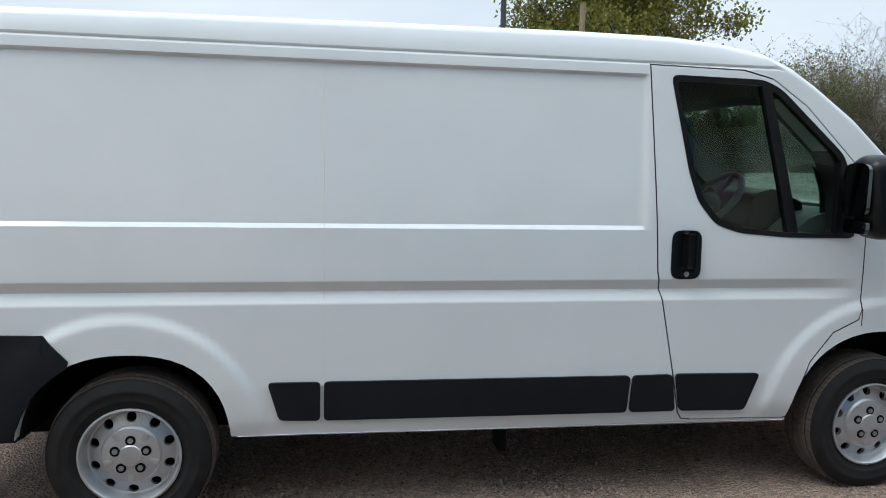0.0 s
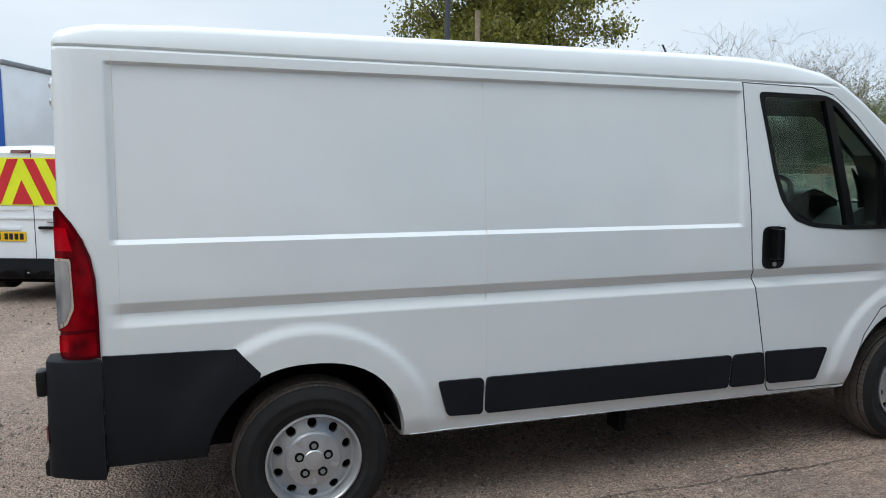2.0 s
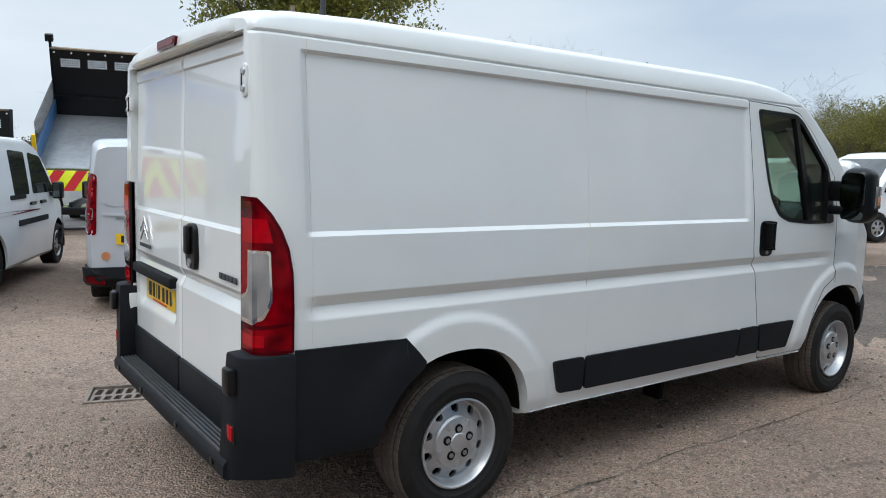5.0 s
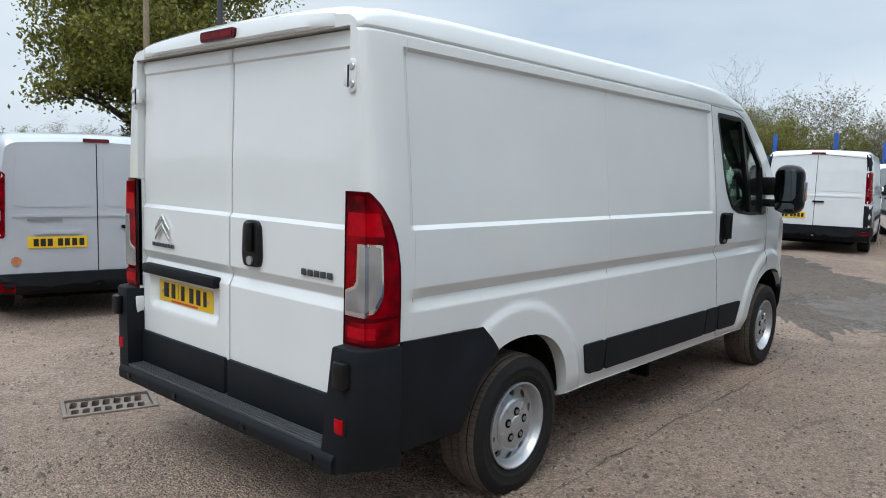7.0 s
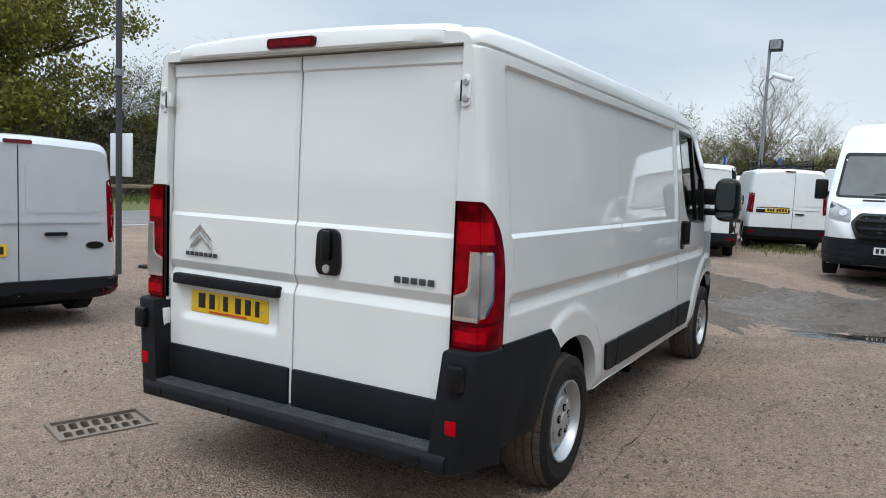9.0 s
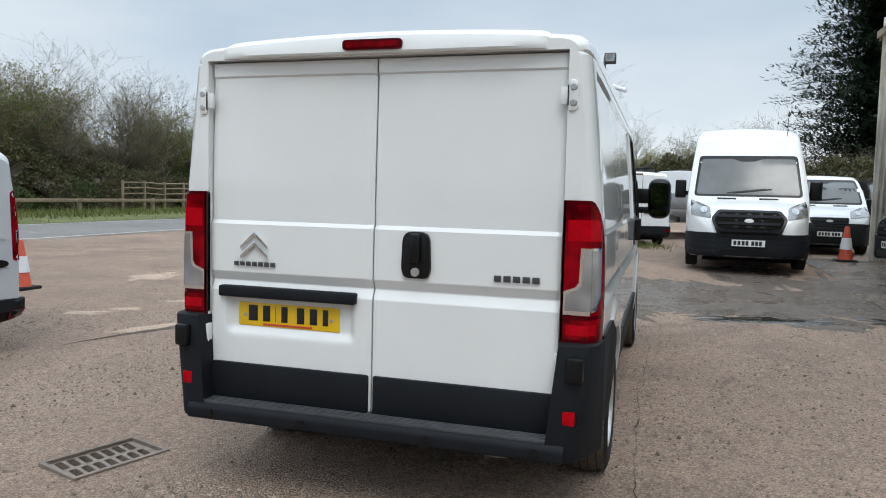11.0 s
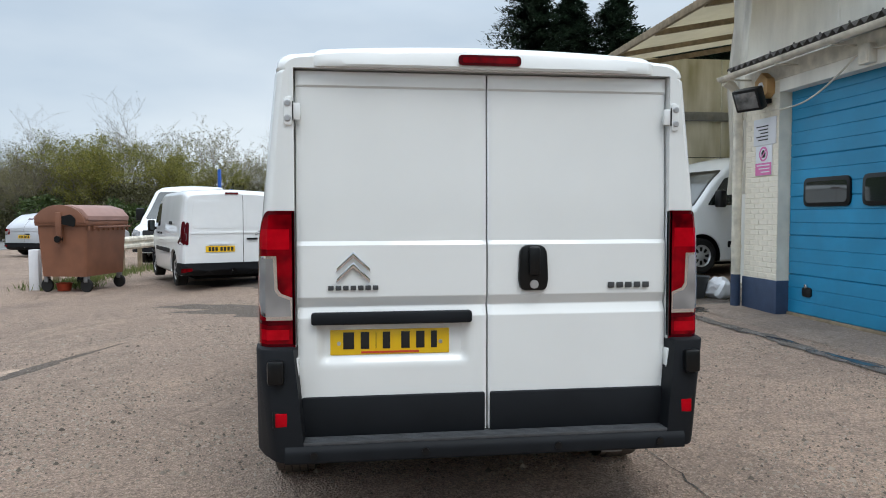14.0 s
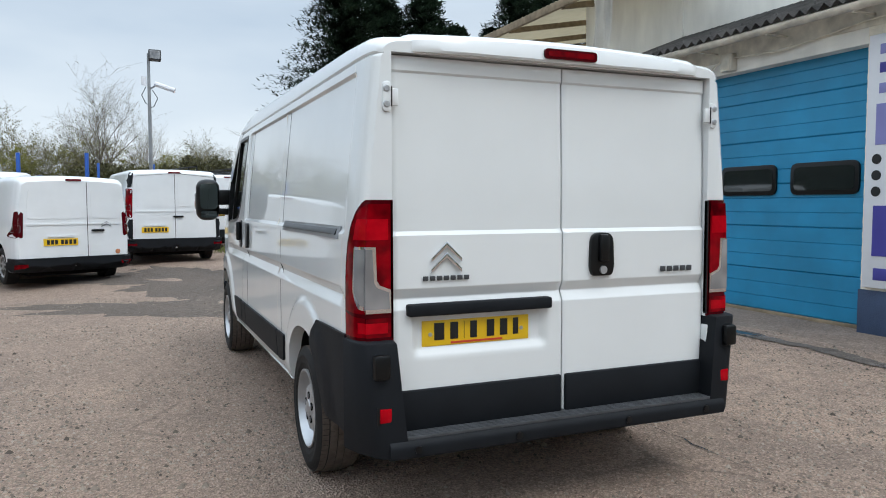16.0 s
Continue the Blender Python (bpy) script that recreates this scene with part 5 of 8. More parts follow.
def tread_bm(R, W):
    bm = bmesh.new()
    h = W / 2 * 0.93
    n = 72
    for k in range(5):
        a0, a1 = -h + 2 * h * k / 5 + 0.0028, -h + 2 * h * (k + 1) / 5 - 0.0028
        for i in range(n):
            t0, t1 = 2 * math.pi * (i + 0.03 + 0.3 * (k % 2)) / n, 2 * math.pi * (i + 0.95 + 0.3 * (k % 2)) / n
            c = [bm.verts.new((r * math.cos(t), a, r * math.sin(t))) for r in (R * 0.972, R - (0.010 if k in (0, 4) else 0.0)) for t in (t0, t1) for a in (a0, a1)]
            for q in ((4, 5, 7, 6), (0, 1, 5, 4), (2, 6, 7, 3), (0, 4, 6, 2), (1, 3, 7, 5)):
                bm.faces.new([c[j] for j in q])
    return bm


def steel_wheel(parent, x, y, s, R=0.335, rim=0.203, W=0.215):
    """A steel wheel with vent holes and a bolted hub cap; s is -1 on the right side."""
    wheel = part("tyre", tyre_bm(R, W, rim), RUBBER, parent, "worn black tyre")
    wheel.location = (x, y, R - 0.010)
    part("tread", tread_bm(R, W), TREAD, wheel, "dusty tread blocks")
    o = s * W / 2
    prof = [(rim, o * 0.86), (rim + 0.002, o * 0.98), (rim - 0.006, o * 1.0), (rim - 0.012, o * 0.93), (rim - 0.016, o * 0.62), (rim - 0.024, o * 0.50), (0.172, o * 0.47), (0.134, o * 0.62), (0.118, o * 0.68), (0.06, o * 0.72), (0.0005, o * 0.72)]
    rm = to_mesh(lathe(prof + [(0.0005, o * 0.5), (0.1, o * 0.46), (0.135, o * 0.42), (rim - 0.03, o * 0.32), (rim - 0.012, o * 0.1), (rim, o * 0.1)], 48, closed=True), "rim")
    drill = bmesh.new()
    for k in range(10):
        ca, sa = 0.154 * math.cos(k * math.pi / 5 + 0.314), 0.154 * math.sin(k * math.pi / 5 + 0.314)
        tube([(ca, o * 0.05, sa), (ca, o * 1.2, sa)], 0.0205, 14, bm=drill)
    rm = carve(rm, drill)
    rm.materials.clear()
    rmo = link("rim", rm, STEEL, wheel, "silver painted steel rim")
    part("brake_drum", lathe([(0.0005, o * 0.0), (0.17, o * 0.0), (0.17, o * 0.06), (0.0005, o * 0.06)], 24), UNDER, wheel)
    part("hub_cap", lathe([(0.122, o * 0.60), (0.122, o * 0.70), (0.114, o * 0.78), (0.105, o * 0.80), (0.046, o * 0.86), (0.042, o * 0.90), (0.034, o * 0.91), (0.0005, o * 0.92)], 40), STEEL, wheel, "silver hub cap")
    for k in range(5):
        a = 2 * math.pi * k / 5 + 0.3
        # Dark disc on the cap paints the shade of a recess round each nut.
        c = lathe([(0.021, o * 0.78), (0.021, o * 0.862), (0.0005, o * 0.862)], 16)
        bmesh.ops.translate(c, verts=c.verts, vec=(0.064 * math.cos(a), 0, 0.064 * math.sin(a)))
        part("nut_recess", c, UNDER, wheel, "dark disc in place of a nut recess's shade")
        c = lathe([(0.012, o * 0.85), (0.012, o * 0.90), (0.006, o * 0.91), (0.0005, o * 0.90)], 6)
        bmesh.ops.translate(c, verts=c.verts, vec=(0.064 * math.cos(a), 0, 0.064 * math.sin(a)))
        part("wheel_nut", c, GREY_METAL, wheel, "grey wheel nut")
        b = a + math.pi / 5
        w = prism(rounded([(0.072, -0.010), (0.112, -0.013), (0.112, 0.013), (0.072, 0.010)], 0.004), "y", min(o * 0.78, o * 0.828), max(o * 0.78, o * 0.828), 0.002)
        bmesh.ops.rotate(w, verts=w.verts, matrix=Matrix.Rotation(-b, 3, "Y"))
        part("cap_ridge", w, STEEL, wheel)
    return wheel


for wx in (1.015, 4.465):
    for s in (-1, 1):
        steel_wheel(hero, wx + 0.018 * (wx < 2), s * 0.880, s)


# ---- the other vehicles ----
def cabin_section(x, top, wide, low, belt, lean, r):
    zt, w, zb = interp(top, x), interp(wide, x), interp(low, x)
    rr = min(r, w * 0.35, (zt - zb) * 0.3)
    zs = zt - rr
    half = [(0, zb), (w * 0.7, zb), (w * 0.95, zb + 0.01)]
    for k in range(13):
        z = zb + 0.05 + (zs - zb - 0.05) * k / 12
        y = w * (0.985 + 0.015 * smooth01(z, zb, zb + 0.25)) - lean * max(0.0, z - belt) ** 1.15
        y -= 0.012 * (1 - min(1, abs(z - belt * 0.86) / 0.06))
        half.append((y, z))
    ye = half[-1][0]
    for k in range(1, 6):
        a = math.pi / 2 * k / 5
        half.append((ye - rr * (1 - math.cos(a)), zs + rr * 0.75 * math.sin(a)))
    ye, ze = half[-1]
    for k in range(1, 5):
        t = k / 4
        half.append((ye * (1 - t), ze + (zt - ze) * math.sin(t * math.pi / 2)))
    return half


def road_wheel(parent, x, y, s, R, rim, W, alloy=True):
    wh = part("tyre", tyre_bm(R, W, rim), RUBBER, parent, "black tyre")
    wh.location = (x, y, R - 0.004)
    o = s * W / 2
    part("rim", lathe([(rim, o * 0.8), (rim - 0.01, o * 0.93), (rim - 0.03, o * 0.75), (0.07, o * 0.8), (0.03, o * 0.9), (0.0005, o * 0.9), (0.0005, o * 0.3), (rim, o * 0.3)], 28, closed=True), STEEL, wh, "silver wheel trim")
    for k in range(8 if alloy else 6):
        a = 2 * math.pi * k / (8 if alloy else 6)
        c = prism(rounded([(rim * 0.40, -0.018), (rim * 0.78, -0.032), (rim * 0.78, 0.032), (rim * 0.40, 0.018)], 0.012), "y", min(o * 0.7, o * 0.845), max(o * 0.7, o * 0.845))
        bmesh.ops.rotate(c, verts=c.verts, matrix=Matrix.Rotation(a, 3, "Y"))
        part("vent", c, BLACK, wh)
    return wh


def wells(wheels, r, h, zc):
    """Cutters for the wheel wells."""
    bm = bmesh.new()
    for wx in wheels:
        for s in (-1, 1):
            c0 = len(bm.verts)
            lathe([(r, (h - 0.3) if s > 0 else -h - 0.3), (r, (h + 0.3) if s > 0 else -h + 0.3)], 28, bm=bm)
            bm.verts.ensure_lookup_table()
            for q in bm.verts[c0:]:
                q.co.x, q.co.z = q.co.x + wx, q.co.z + zc
    return bm


def plate_on(parent, tree, side, y, z, yellow=True, label="", out=0.012):
    p = part("number_plate", patch(tree, rect(y - 0.26, y + 0.26, z - 0.055, z + 0.055), side, out, 0.016, 0.3), YELLOW if yellow else PLATE_WHITE, parent, label or ("yellow number plate" if yellow else "white number plate"))
    for a in (-0.21, -0.145, -0.08, -0.02, 0.07, 0.13, 0.19):
        part("bar", patch(tree, rect(y + a - 0.022, y + a + 0.022, z - 0.036, z + 0.036), side, out + 0.0025, 0.004, 0.3), INK, p)
    return p


def vehicle(name, label, m, L, W, H, paint, top, wheels, belt=1.0, lean=0.10, R=0.32, r=0.12, low=0.22, wide=None, category="van", cladding=0.42, group=""):
    """A closed vehicle body on four wheels; x forward from the rear, with the parts laid onto its skin."""
    h = W / 2
    wide = wide or [(0.0, h * 0.93), (0.05, h * 0.965), (0.2, h * 0.99), (0.4, h), (L - 1.0, h), (L - 0.5, h * 0.95), (L - 0.2, h * 0.84), (L - 0.05, h * 0.68), (L, h * 0.55)]
    lowt = [(0.0, low + 0.1), (0.3, low), (L - 0.4, low), (L, low + 0.05)]
    v = thing(name, m, label, category, group)
    xs = sorted(set([0.0, 0.02, 0.05, 0.1, 0.2] + [round(L * i / 46, 3) for i in range(2, 46)] + [L - 0.1, L - 0.05, L - 0.02, L]))
    me = to_mesh(loft([(x, cabin_section(x, top, wide, lowt, belt, lean, r)) for x in xs]), "body")
    tree = bvh_of(me)
    me = carve(me, wells(wheels, R + 0.07, h, R))
    me.materials.clear()
    link("body", me, paint, v)
    for wx in wheels:
        for s in (-1, 1):
            road_wheel(v, wx, s * (h - 0.125), s, R, R * 0.62, 0.2)
            ln = lathe([(R + 0.066, s * (h - 0.29)), (R + 0.066, s * (h - 0.03)), (R + 0.05, s * (h - 0.03)), (R + 0.05, s * (h - 0.28)), (0.01, s * (h - 0.28)), (0.01, s * (h - 0.29))], 24, closed=True)
            for q in ln.verts:
                q.co.x, q.co.z = q.co.x + wx, max(q.co.z + R, low + 0.02)
            part("wheel_liner", ln, UNDER, v, "dark wheel arch")
    part("underbody", box(0.3, L - 0.4, -h * 0.7, h * 0.7, low - 0.06, low + 0.1, 0.02), UNDER, v, "dark underbody")
    return v, tree


def mirrors(v, x, h, z, paint=BLACK, big=0.12):
    for s in (-1, 1):
        mm = part("wing_mirror", box(x - 0.06, x + 0.08, min(s * (h + 0.03), s * (h + 0.03 + big * 1.15)), max(s * (h + 0.03), s * (h + 0.03 + big * 1.15)), z - big, z + big, 0.03, 3), paint, v, "black wing mirror")
        part("mirror_glass", box(x - 0.068, x - 0.058, min(s * (h + 0.05), s * (h + 0.01 + big * 1.05)), max(s * (h + 0.05), s * (h + 0.01 + big * 1.05)), z - big * 0.8, z + big * 0.8), MIRROR, mm)
        part("mirror_arm", box(x - 0.02, x + 0.04, min(s * (h - 0.05), s * (h + 0.06)), max(s * (h - 0.05), s * (h + 0.06)), z - big * 0.7, z - big * 0.2, 0.01), BLACK, mm)


def van_top(L, H, bonnet, screen, hood=1.02, nose=0.72):
    """Roof line of a van from tail to nose."""
    b = L - bonnet
    return [(0.0, H - 0.10), (0.04, H - 0.05), (0.12, H - 0.02), (0.5, H), (b - screen - 0.35, H), (b - screen, H - 0.09), (b - screen * 0.5, (H + hood) / 2 + 0.06), (b, hood + 0.03), (b + bonnet * 0.5, hood - 0.08), (L - 0.16, hood - 0.20),
            (L - 0.06, nose), (L, nose - 0.14)]


def rear_kit(v, tree, h, H, belt, bump_z=0.46, lamp=(0.85, 1.35), split=0.0, lamp_w=0.13, plate_y=0.35, plate_z=0.75, win=False, handle=None, tail_mat=RED_LENS, lamp_paint=None):
    part("rear_bumper", patch(tree, rounded([(-h * 0.99, 0.28), (h * 0.99, 0.28), (h * 0.99, bump_z), (-h * 0.99, bump_z)], 0.04), "rear", 0.05, 0.08, 0.12), PLASTIC, v, "dark grey rear bumper")
    for s in ("right", "left"):
        part("bumper_side", patch(tree, rounded([(0.01, 0.28), (0.30, 0.28), (0.36, bump_z), (0.01, bump_z)], 0.03), s, 0.02, 0.05, 0.12), PLASTIC, v, "dark grey bumper side")
        y = -1 if s == "right" else 1
        lm = part("rear_lamp", patch(tree, rounded([(y * h * 0.995, lamp[0]), (y * (h * 0.97 - lamp_w), lamp[0]), (y * (h * 0.95 - lamp_w), lamp[1]), (y * h * 0.95, lamp[1] + 0.03)], 0.03), "rear", 0.008, 0.02, 0.08), tail_mat, v, "red rear lamp")
        part("rear_lamp_side", patch(tree, rounded([(0.0, lamp[0]), (0.13, lamp[0] + 0.05), (0.10, lamp[1]), (0.0, lamp[1] + 0.02)], 0.03), s, 0.008, 0.02, 0.08), tail_mat, lm)
        zc = (lamp[0] * 2 + lamp[1]) / 3
        part("clear_lens", patch(tree, rounded([(y * h * 0.985, zc - 0.05), (y * (h * 0.985 - lamp_w * 0.8), zc - 0.05), (y * (h * 0.98 - lamp_w * 0.8), zc + 0.07), (y * h * 0.975, zc + 0.07)], 0.02), "rear", 0.011, 0.02, 0.08), CLEAR_LENS, lm, "clear reversing lens")
        part("reflector", patch(tree, rounded([(y * h * 0.8, bump_z - 0.14), (y * h * 0.95, bump_z - 0.14), (y * h * 0.95, bump_z - 0.09), (y * h * 0.8, bump_z - 0.09)], 0.01), "rear", 0.056, 0.01, 0.2), RED_LENS, v, "red reflector")
    part("door_gap", patch(tree, rect(split - 0.005, split + 0.005, bump_z, H - 0.12), "rear", 0.0015, 0.004, 0.1), GAP, v)
    k = 0.18
    for a, b in ((-h + k, split - 0.06), (split + 0.06, h - k)):
        pp = part("door_pressing", patch(tree, rounded([(a, belt + 0.12), (b, belt + 0.12), (b * 0.94 if abs(b) > 0.3 else b, H - 0.22), (a * 0.94 if abs(a) > 0.3 else a, H - 0.22)], 0.09), "rear", 0.006, 0.012, 0.15), DARK_GLASS if win else v.children[0].data.materials[0], v)
    for a, b in ((-h + k, split - 0.012), (split + 0.012, h - k)):
        part("door_crease", patch(tree, rect(a, b, belt + 0.02, belt + 0.045), "rear", 0.012, 0.02, 0.12), v.children[0].data.materials[0], v)
    part("brake_lamp", patch(tree, rounded(rect(-0.12, 0.12, H - 0.105, H - 0.075), 0.01), "rear", 0.012, 0.02, 0.2), RED_DARK, v, "dark red brake lamp")
    hy = split - 0.16 if handle is None else handle
    part("door_handle", patch(tree, rounded(rect(hy - 0.10, hy + 0.10, belt - 0.10, belt - 0.065), 0.015), "rear", 0.03, 0.04, 0.2), BLACK, v, "black door handle")
    plate_on(v, tree, "rear", plate_y, plate_z)
    part("plate_lamp", patch(tree, rect(plate_y - 0.2, plate_y + 0.2, plate_z + 0.08, plate_z + 0.11), "rear", 0.02, 0.03, 0.3), v.children[0].data.materials[0], v)


def front_kit(v, tree, h, L, H, bonnet, screen, hood, grille=(0.62, 0.90, 0.55), lamp=(0.78, 0.98), bump=0.58, plate_z=0.48, wipers=True, screen_mat=SCREEN_GLASS, grille_mat=BLACK, broad=False):
    b = L - bonnet
    ws_ = part("windscreen", patch(tree, rounded([(-h * 0.885, hood + 0.07), (h * 0.885, hood + 0.07), (h * 0.815, H - 0.12), (-h * 0.815, H - 0.12)], 0.07), "front", 0.004, 0.012, 0.14), BLACK, v, "windscreen with a black edge band")
    part("glass", patch(tree, rounded([(-h * 0.84, hood + 0.105), (h * 0.84, hood + 0.105), (h * 0.775, H - 0.185), (0.24, H - 0.185), (0.12, H - 0.235), (-0.12, H - 0.235), (-0.24, H - 0.185), (-h * 0.775, H - 0.185)], 0.05), "front", 0.007, 0.012, 0.14), screen_mat, ws_, "glass painted grey for the sky's reflection")
    part("front_bumper", patch(tree, rounded([(-h * 0.97, 0.275), (h * 0.97, 0.275), (h * 0.97, bump), (-h * 0.97, bump)], 0.05), "front", 0.03, 0.06, 0.12), PLASTIC, v, "dark grey front bumper")
    for s in ("right", "left"):
        part("bumper_side", patch(tree, rounded([(L - 0.03, 0.26), (L - 0.52, 0.26), (L - 0.46, bump), (L - 0.03, bump)], 0.03), s, 0.02, 0.05, 0.1), PLASTIC, v, "dark grey bumper side")
    z0, z1, gw = grille
    zm = z0 + (z1 - z0) * 0.68
    shape = [(-gw * 0.84, z0), (gw * 0.84, z0), (gw * 1.06, zm), (gw * 0.86, z1), (-gw * 0.86, z1), (-gw * 1.06, zm)] if broad else [(-gw * 0.86, z0), (gw * 0.86, z0), (gw, z1), (-gw, z1)]
    gr = part("grille", patch(tree, rounded(shape, 0.05), "front", 0.036, 0.05, 0.1), grille_mat, v, "black slatted grille")
    part("grille_mesh", patch(tree, rounded([(a * 0.92, z0 + (z1 - z0) * 0.09 + (b - z0) * 0.82) for a, b in shape], 0.04), "front", 0.040, 0.02, 0.12), UNDER, gr, "dark grille opening")
    for k in range(3):
        z = z0 + (z1 - z0) * (k + 0.95) / 3.9
        part("slat", patch(tree, rect(-gw * 0.86, gw * 0.86, z - 0.021, z + 0.021), "front", 0.050, 0.02, 0.12), PLASTIC, gr)
    part("badge", patch(tree, [(0.075 * math.cos(2 * math.pi * k / 20), (z0 + z1) / 2 + 0.04 + 0.028 * math.sin(2 * math.pi * k / 20)) for k in range(20)], "front", 0.052, 0.02, 0.2), GREY_METAL, gr, "chrome oval badge")
    for y in (-1, 1):
        hl = part("headlight", patch(tree, rounded([(y * gw * 1.06, lamp[0]), (y * h * 0.90, lamp[0] + 0.05), (y * h * 0.93, lamp[1] + 0.10), (y * gw * 1.10, lamp[1] - 0.03)], 0.03), "front", 0.012, 0.03, 0.08), HEADLAMP, v, "smoky clear headlight")
        part("lamp_bowl", patch(tree, [(y * (gw + h * 0.86) / 2 + 0.055 * math.cos(2 * math.pi * k / 16), (lamp[0] + lamp[1]) / 2 + 0.03 + 0.05 * math.sin(2 * math.pi * k / 16)) for k in range(16)], "front", 0.018, 0.02, 0.1), STEEL, hl, "round reflector")
        if wipers:
            part("wiper", patch(tree, [(y * 0.05 - 0.3, hood + 0.12), (y * 0.05 + 0.35, hood + 0.20), (y * 0.05 + 0.35, hood + 0.215), (y * 0.05 - 0.3, hood + 0.135)], "front", 0.02, 0.02, 0.12), BLACK, v, "black wiper")
            part("bonnet_vent", patch(tree, rounded(rect(y * 0.35 - 0.16, y * 0.35 + 0.16, hood + 0.018, hood + 0.045), 0.01), "front", 0.006, 0.012, 0.15), BLACK, v)
    part("lower_grille", patch(tree, rounded(rect(-gw * 0.8, gw * 0.8, 0.30, 0.40), 0.03), "front", 0.038, 0.05, 0.15), BLACK, v)
    plate_on(v, tree, "front", 0.0, plate_z, False, out=0.05)


def side_kit(v, tree, polys, strip=None, handles=(), glass=DARK_GLASS, fuel=False):
    for s in ("right", "left"):
        for p in polys:
            part("side_window", patch(tree, rounded(p, 0.05), s, 0.004, 0.012, 0.12), glass, v, "dark side window")
        for st in strip or ():
            part("side_strip", patch(tree, rounded(rect(*st), 0.02), s, 0.014, 0.025, 0.2), PLASTIC, v, "dark grey side strip")
        for x, z in handles:
            part("door_handle", patch(tree, rounded(rect(x - 0.10, x + 0.10, z - 0.02, z + 0.02), 0.015), s, 0.03, 0.04, 0.2), BLACK, v, "black door handle")


# small white van with a chevron tail
kL, kH = 4.28, 1.85
kan, kt = vehicle("small_van", "white small van with red and yellow chevrons on its tail", stand(-1.27, 5.76, 67.5, 0.05), kL, 1.83, kH, WHITE_FAR, van_top(kL, kH, 0.95, 0.62, 1.08), (0.80, 3.46), 1.02, 0.13, 0.315)
rear_kit(kan, kt, 0.915, kH, 0.95, 0.50, (0.86, 1.30), -0.12, 0.10, 0.25, 0.76)
for sd in ("right", "left"):
    part("lamp_pillar", patch(kt, [(0.02, 1.30), (0.15, 1.32), (0.12, 1.55), (0.05, 1.66), (0.03, 1.66)], sd, 0.006, 0.012, 0.1), BLACK, kan, "black pillar above the rear lamp")
    part("lamp_pillar", patch(kt, [(0.02, 0.56), (0.30, 0.56), (0.18, 0.86), (0.02, 0.86)], sd, 0.006, 0.012, 0.1), PLASTIC, kan, "dark pillar below the rear lamp")
chev = part("chevron_panel", patch(kt, rounded(rect(-0.70, 0.76, 1.13, 1.69), 0.08), "rear", 0.012, 0.006, 0.15), FLUO_YELLOW, kan, "fluorescent yellow chevron panel")
for k in range(3):
    for s in (-1, 1):
        y0 = 0.0 + s * (0.03 + k * 0.27)
        p = [(y0, 1.675), (y0 + s * 0.13, 1.675), (y0 + s * 0.37, 1.145), (y0 + s * 0.24, 1.145)]
        p = [(min(0.74, max(-0.68, a)), b) for a, b in p]
        if abs(p[2][0] - p[3][0]) < 0.02:
            p[3] = (p[3][0], 1.145 + 0.53 * 0.24)
            p.pop(2)
        part("chevron", patch(kt, p, "rear", 0.016, 0.006, 0.15), FLUO_RED, chev, "red chevron stripe")
part("chevron", patch(kt, [(-0.13, 1.145), (0.13, 1.145), (0.0, 1.43)], "rear", 0.016, 0.006, 0.15), FLUO_RED, chev, "red chevron stripe")
part("name_bar", patch(kt, rect(-0.55, -0.28, 0.925, 0.94), "rear", 0.015, 0.006, 0.2), GREY_METAL, kan)
side_kit(kan, kt, ([(1.52, 1.10), (2.10, 1.10), (2.10, 1.64), (1.50, 1.66)], [(2.24, 1.10), (3.22, 1.10), (2.76, 1.59), (2.26, 1.64)]), ((1.62, 2.85, 0.72, 0.79), (1.35, 1.92, 1.055, 1.11)), ((2.18, 0.98), (2.62, 0.98)))
front_kit(kan, kt, 0.915, kL, kH, 0.95, 0.62, 1.08)
mirrors(kan, 3.02, 0.915, 1.12)

# silver van
sL, sH = 4.42, 1.84
sil, stt = vehicle("silver_van", "silver-grey small van with a dark bumper and yellow number plate", stand(1.44, 4.53, 77, 0.03), sL, 1.84, sH, SILVER, van_top(sL, sH, 1.0, 0.65, 1.08), (0.84, 3.50), 1.05, 0.12, 0.325)
rear_kit(sil, stt, 0.92, sH, 0.98, 0.46, (0.80, 1.42), 0.0, 0.085, 0.36, 0.755, handle=-0.32)
part("badge", patch(stt, [(-0.68 + 0.085 * math.cos(2 * math.pi * k / 20), 0.78 + 0.036 * math.sin(2 * math.pi * k / 20)) for k in range(20)], "rear", 0.012, 0.012, 0.2), BLACK, sil, "dark oval badge")
part("name_bar", patch(stt, rect(0.32, 0.62, 0.965, 0.985), "rear", 0.012, 0.006, 0.2), GREY_METAL, sil)
part("fuel_sticker", patch(stt, [(0.72 + 0.045 * math.cos(2 * math.pi * k / 16), 0.58 + 0.045 * math.sin(2 * math.pi * k / 16)) for k in range(16)], "rear", 0.010, 0.004, 0.2), AMBER, sil, "round amber sticker")
side_kit(sil, stt, ([(2.45, 1.14), (3.25, 1.14), (2.88, 1.58), (2.47, 1.62)],), ((1.3, 3.0, 0.60, 0.68),), ((2.3, 1.0), (2.62, 1.0)))
front_kit(sil, stt, 0.92, sL, sH, 1.0, 0.65, 1.08)
mirrors(sil, 3.05, 0.92, 1.15)

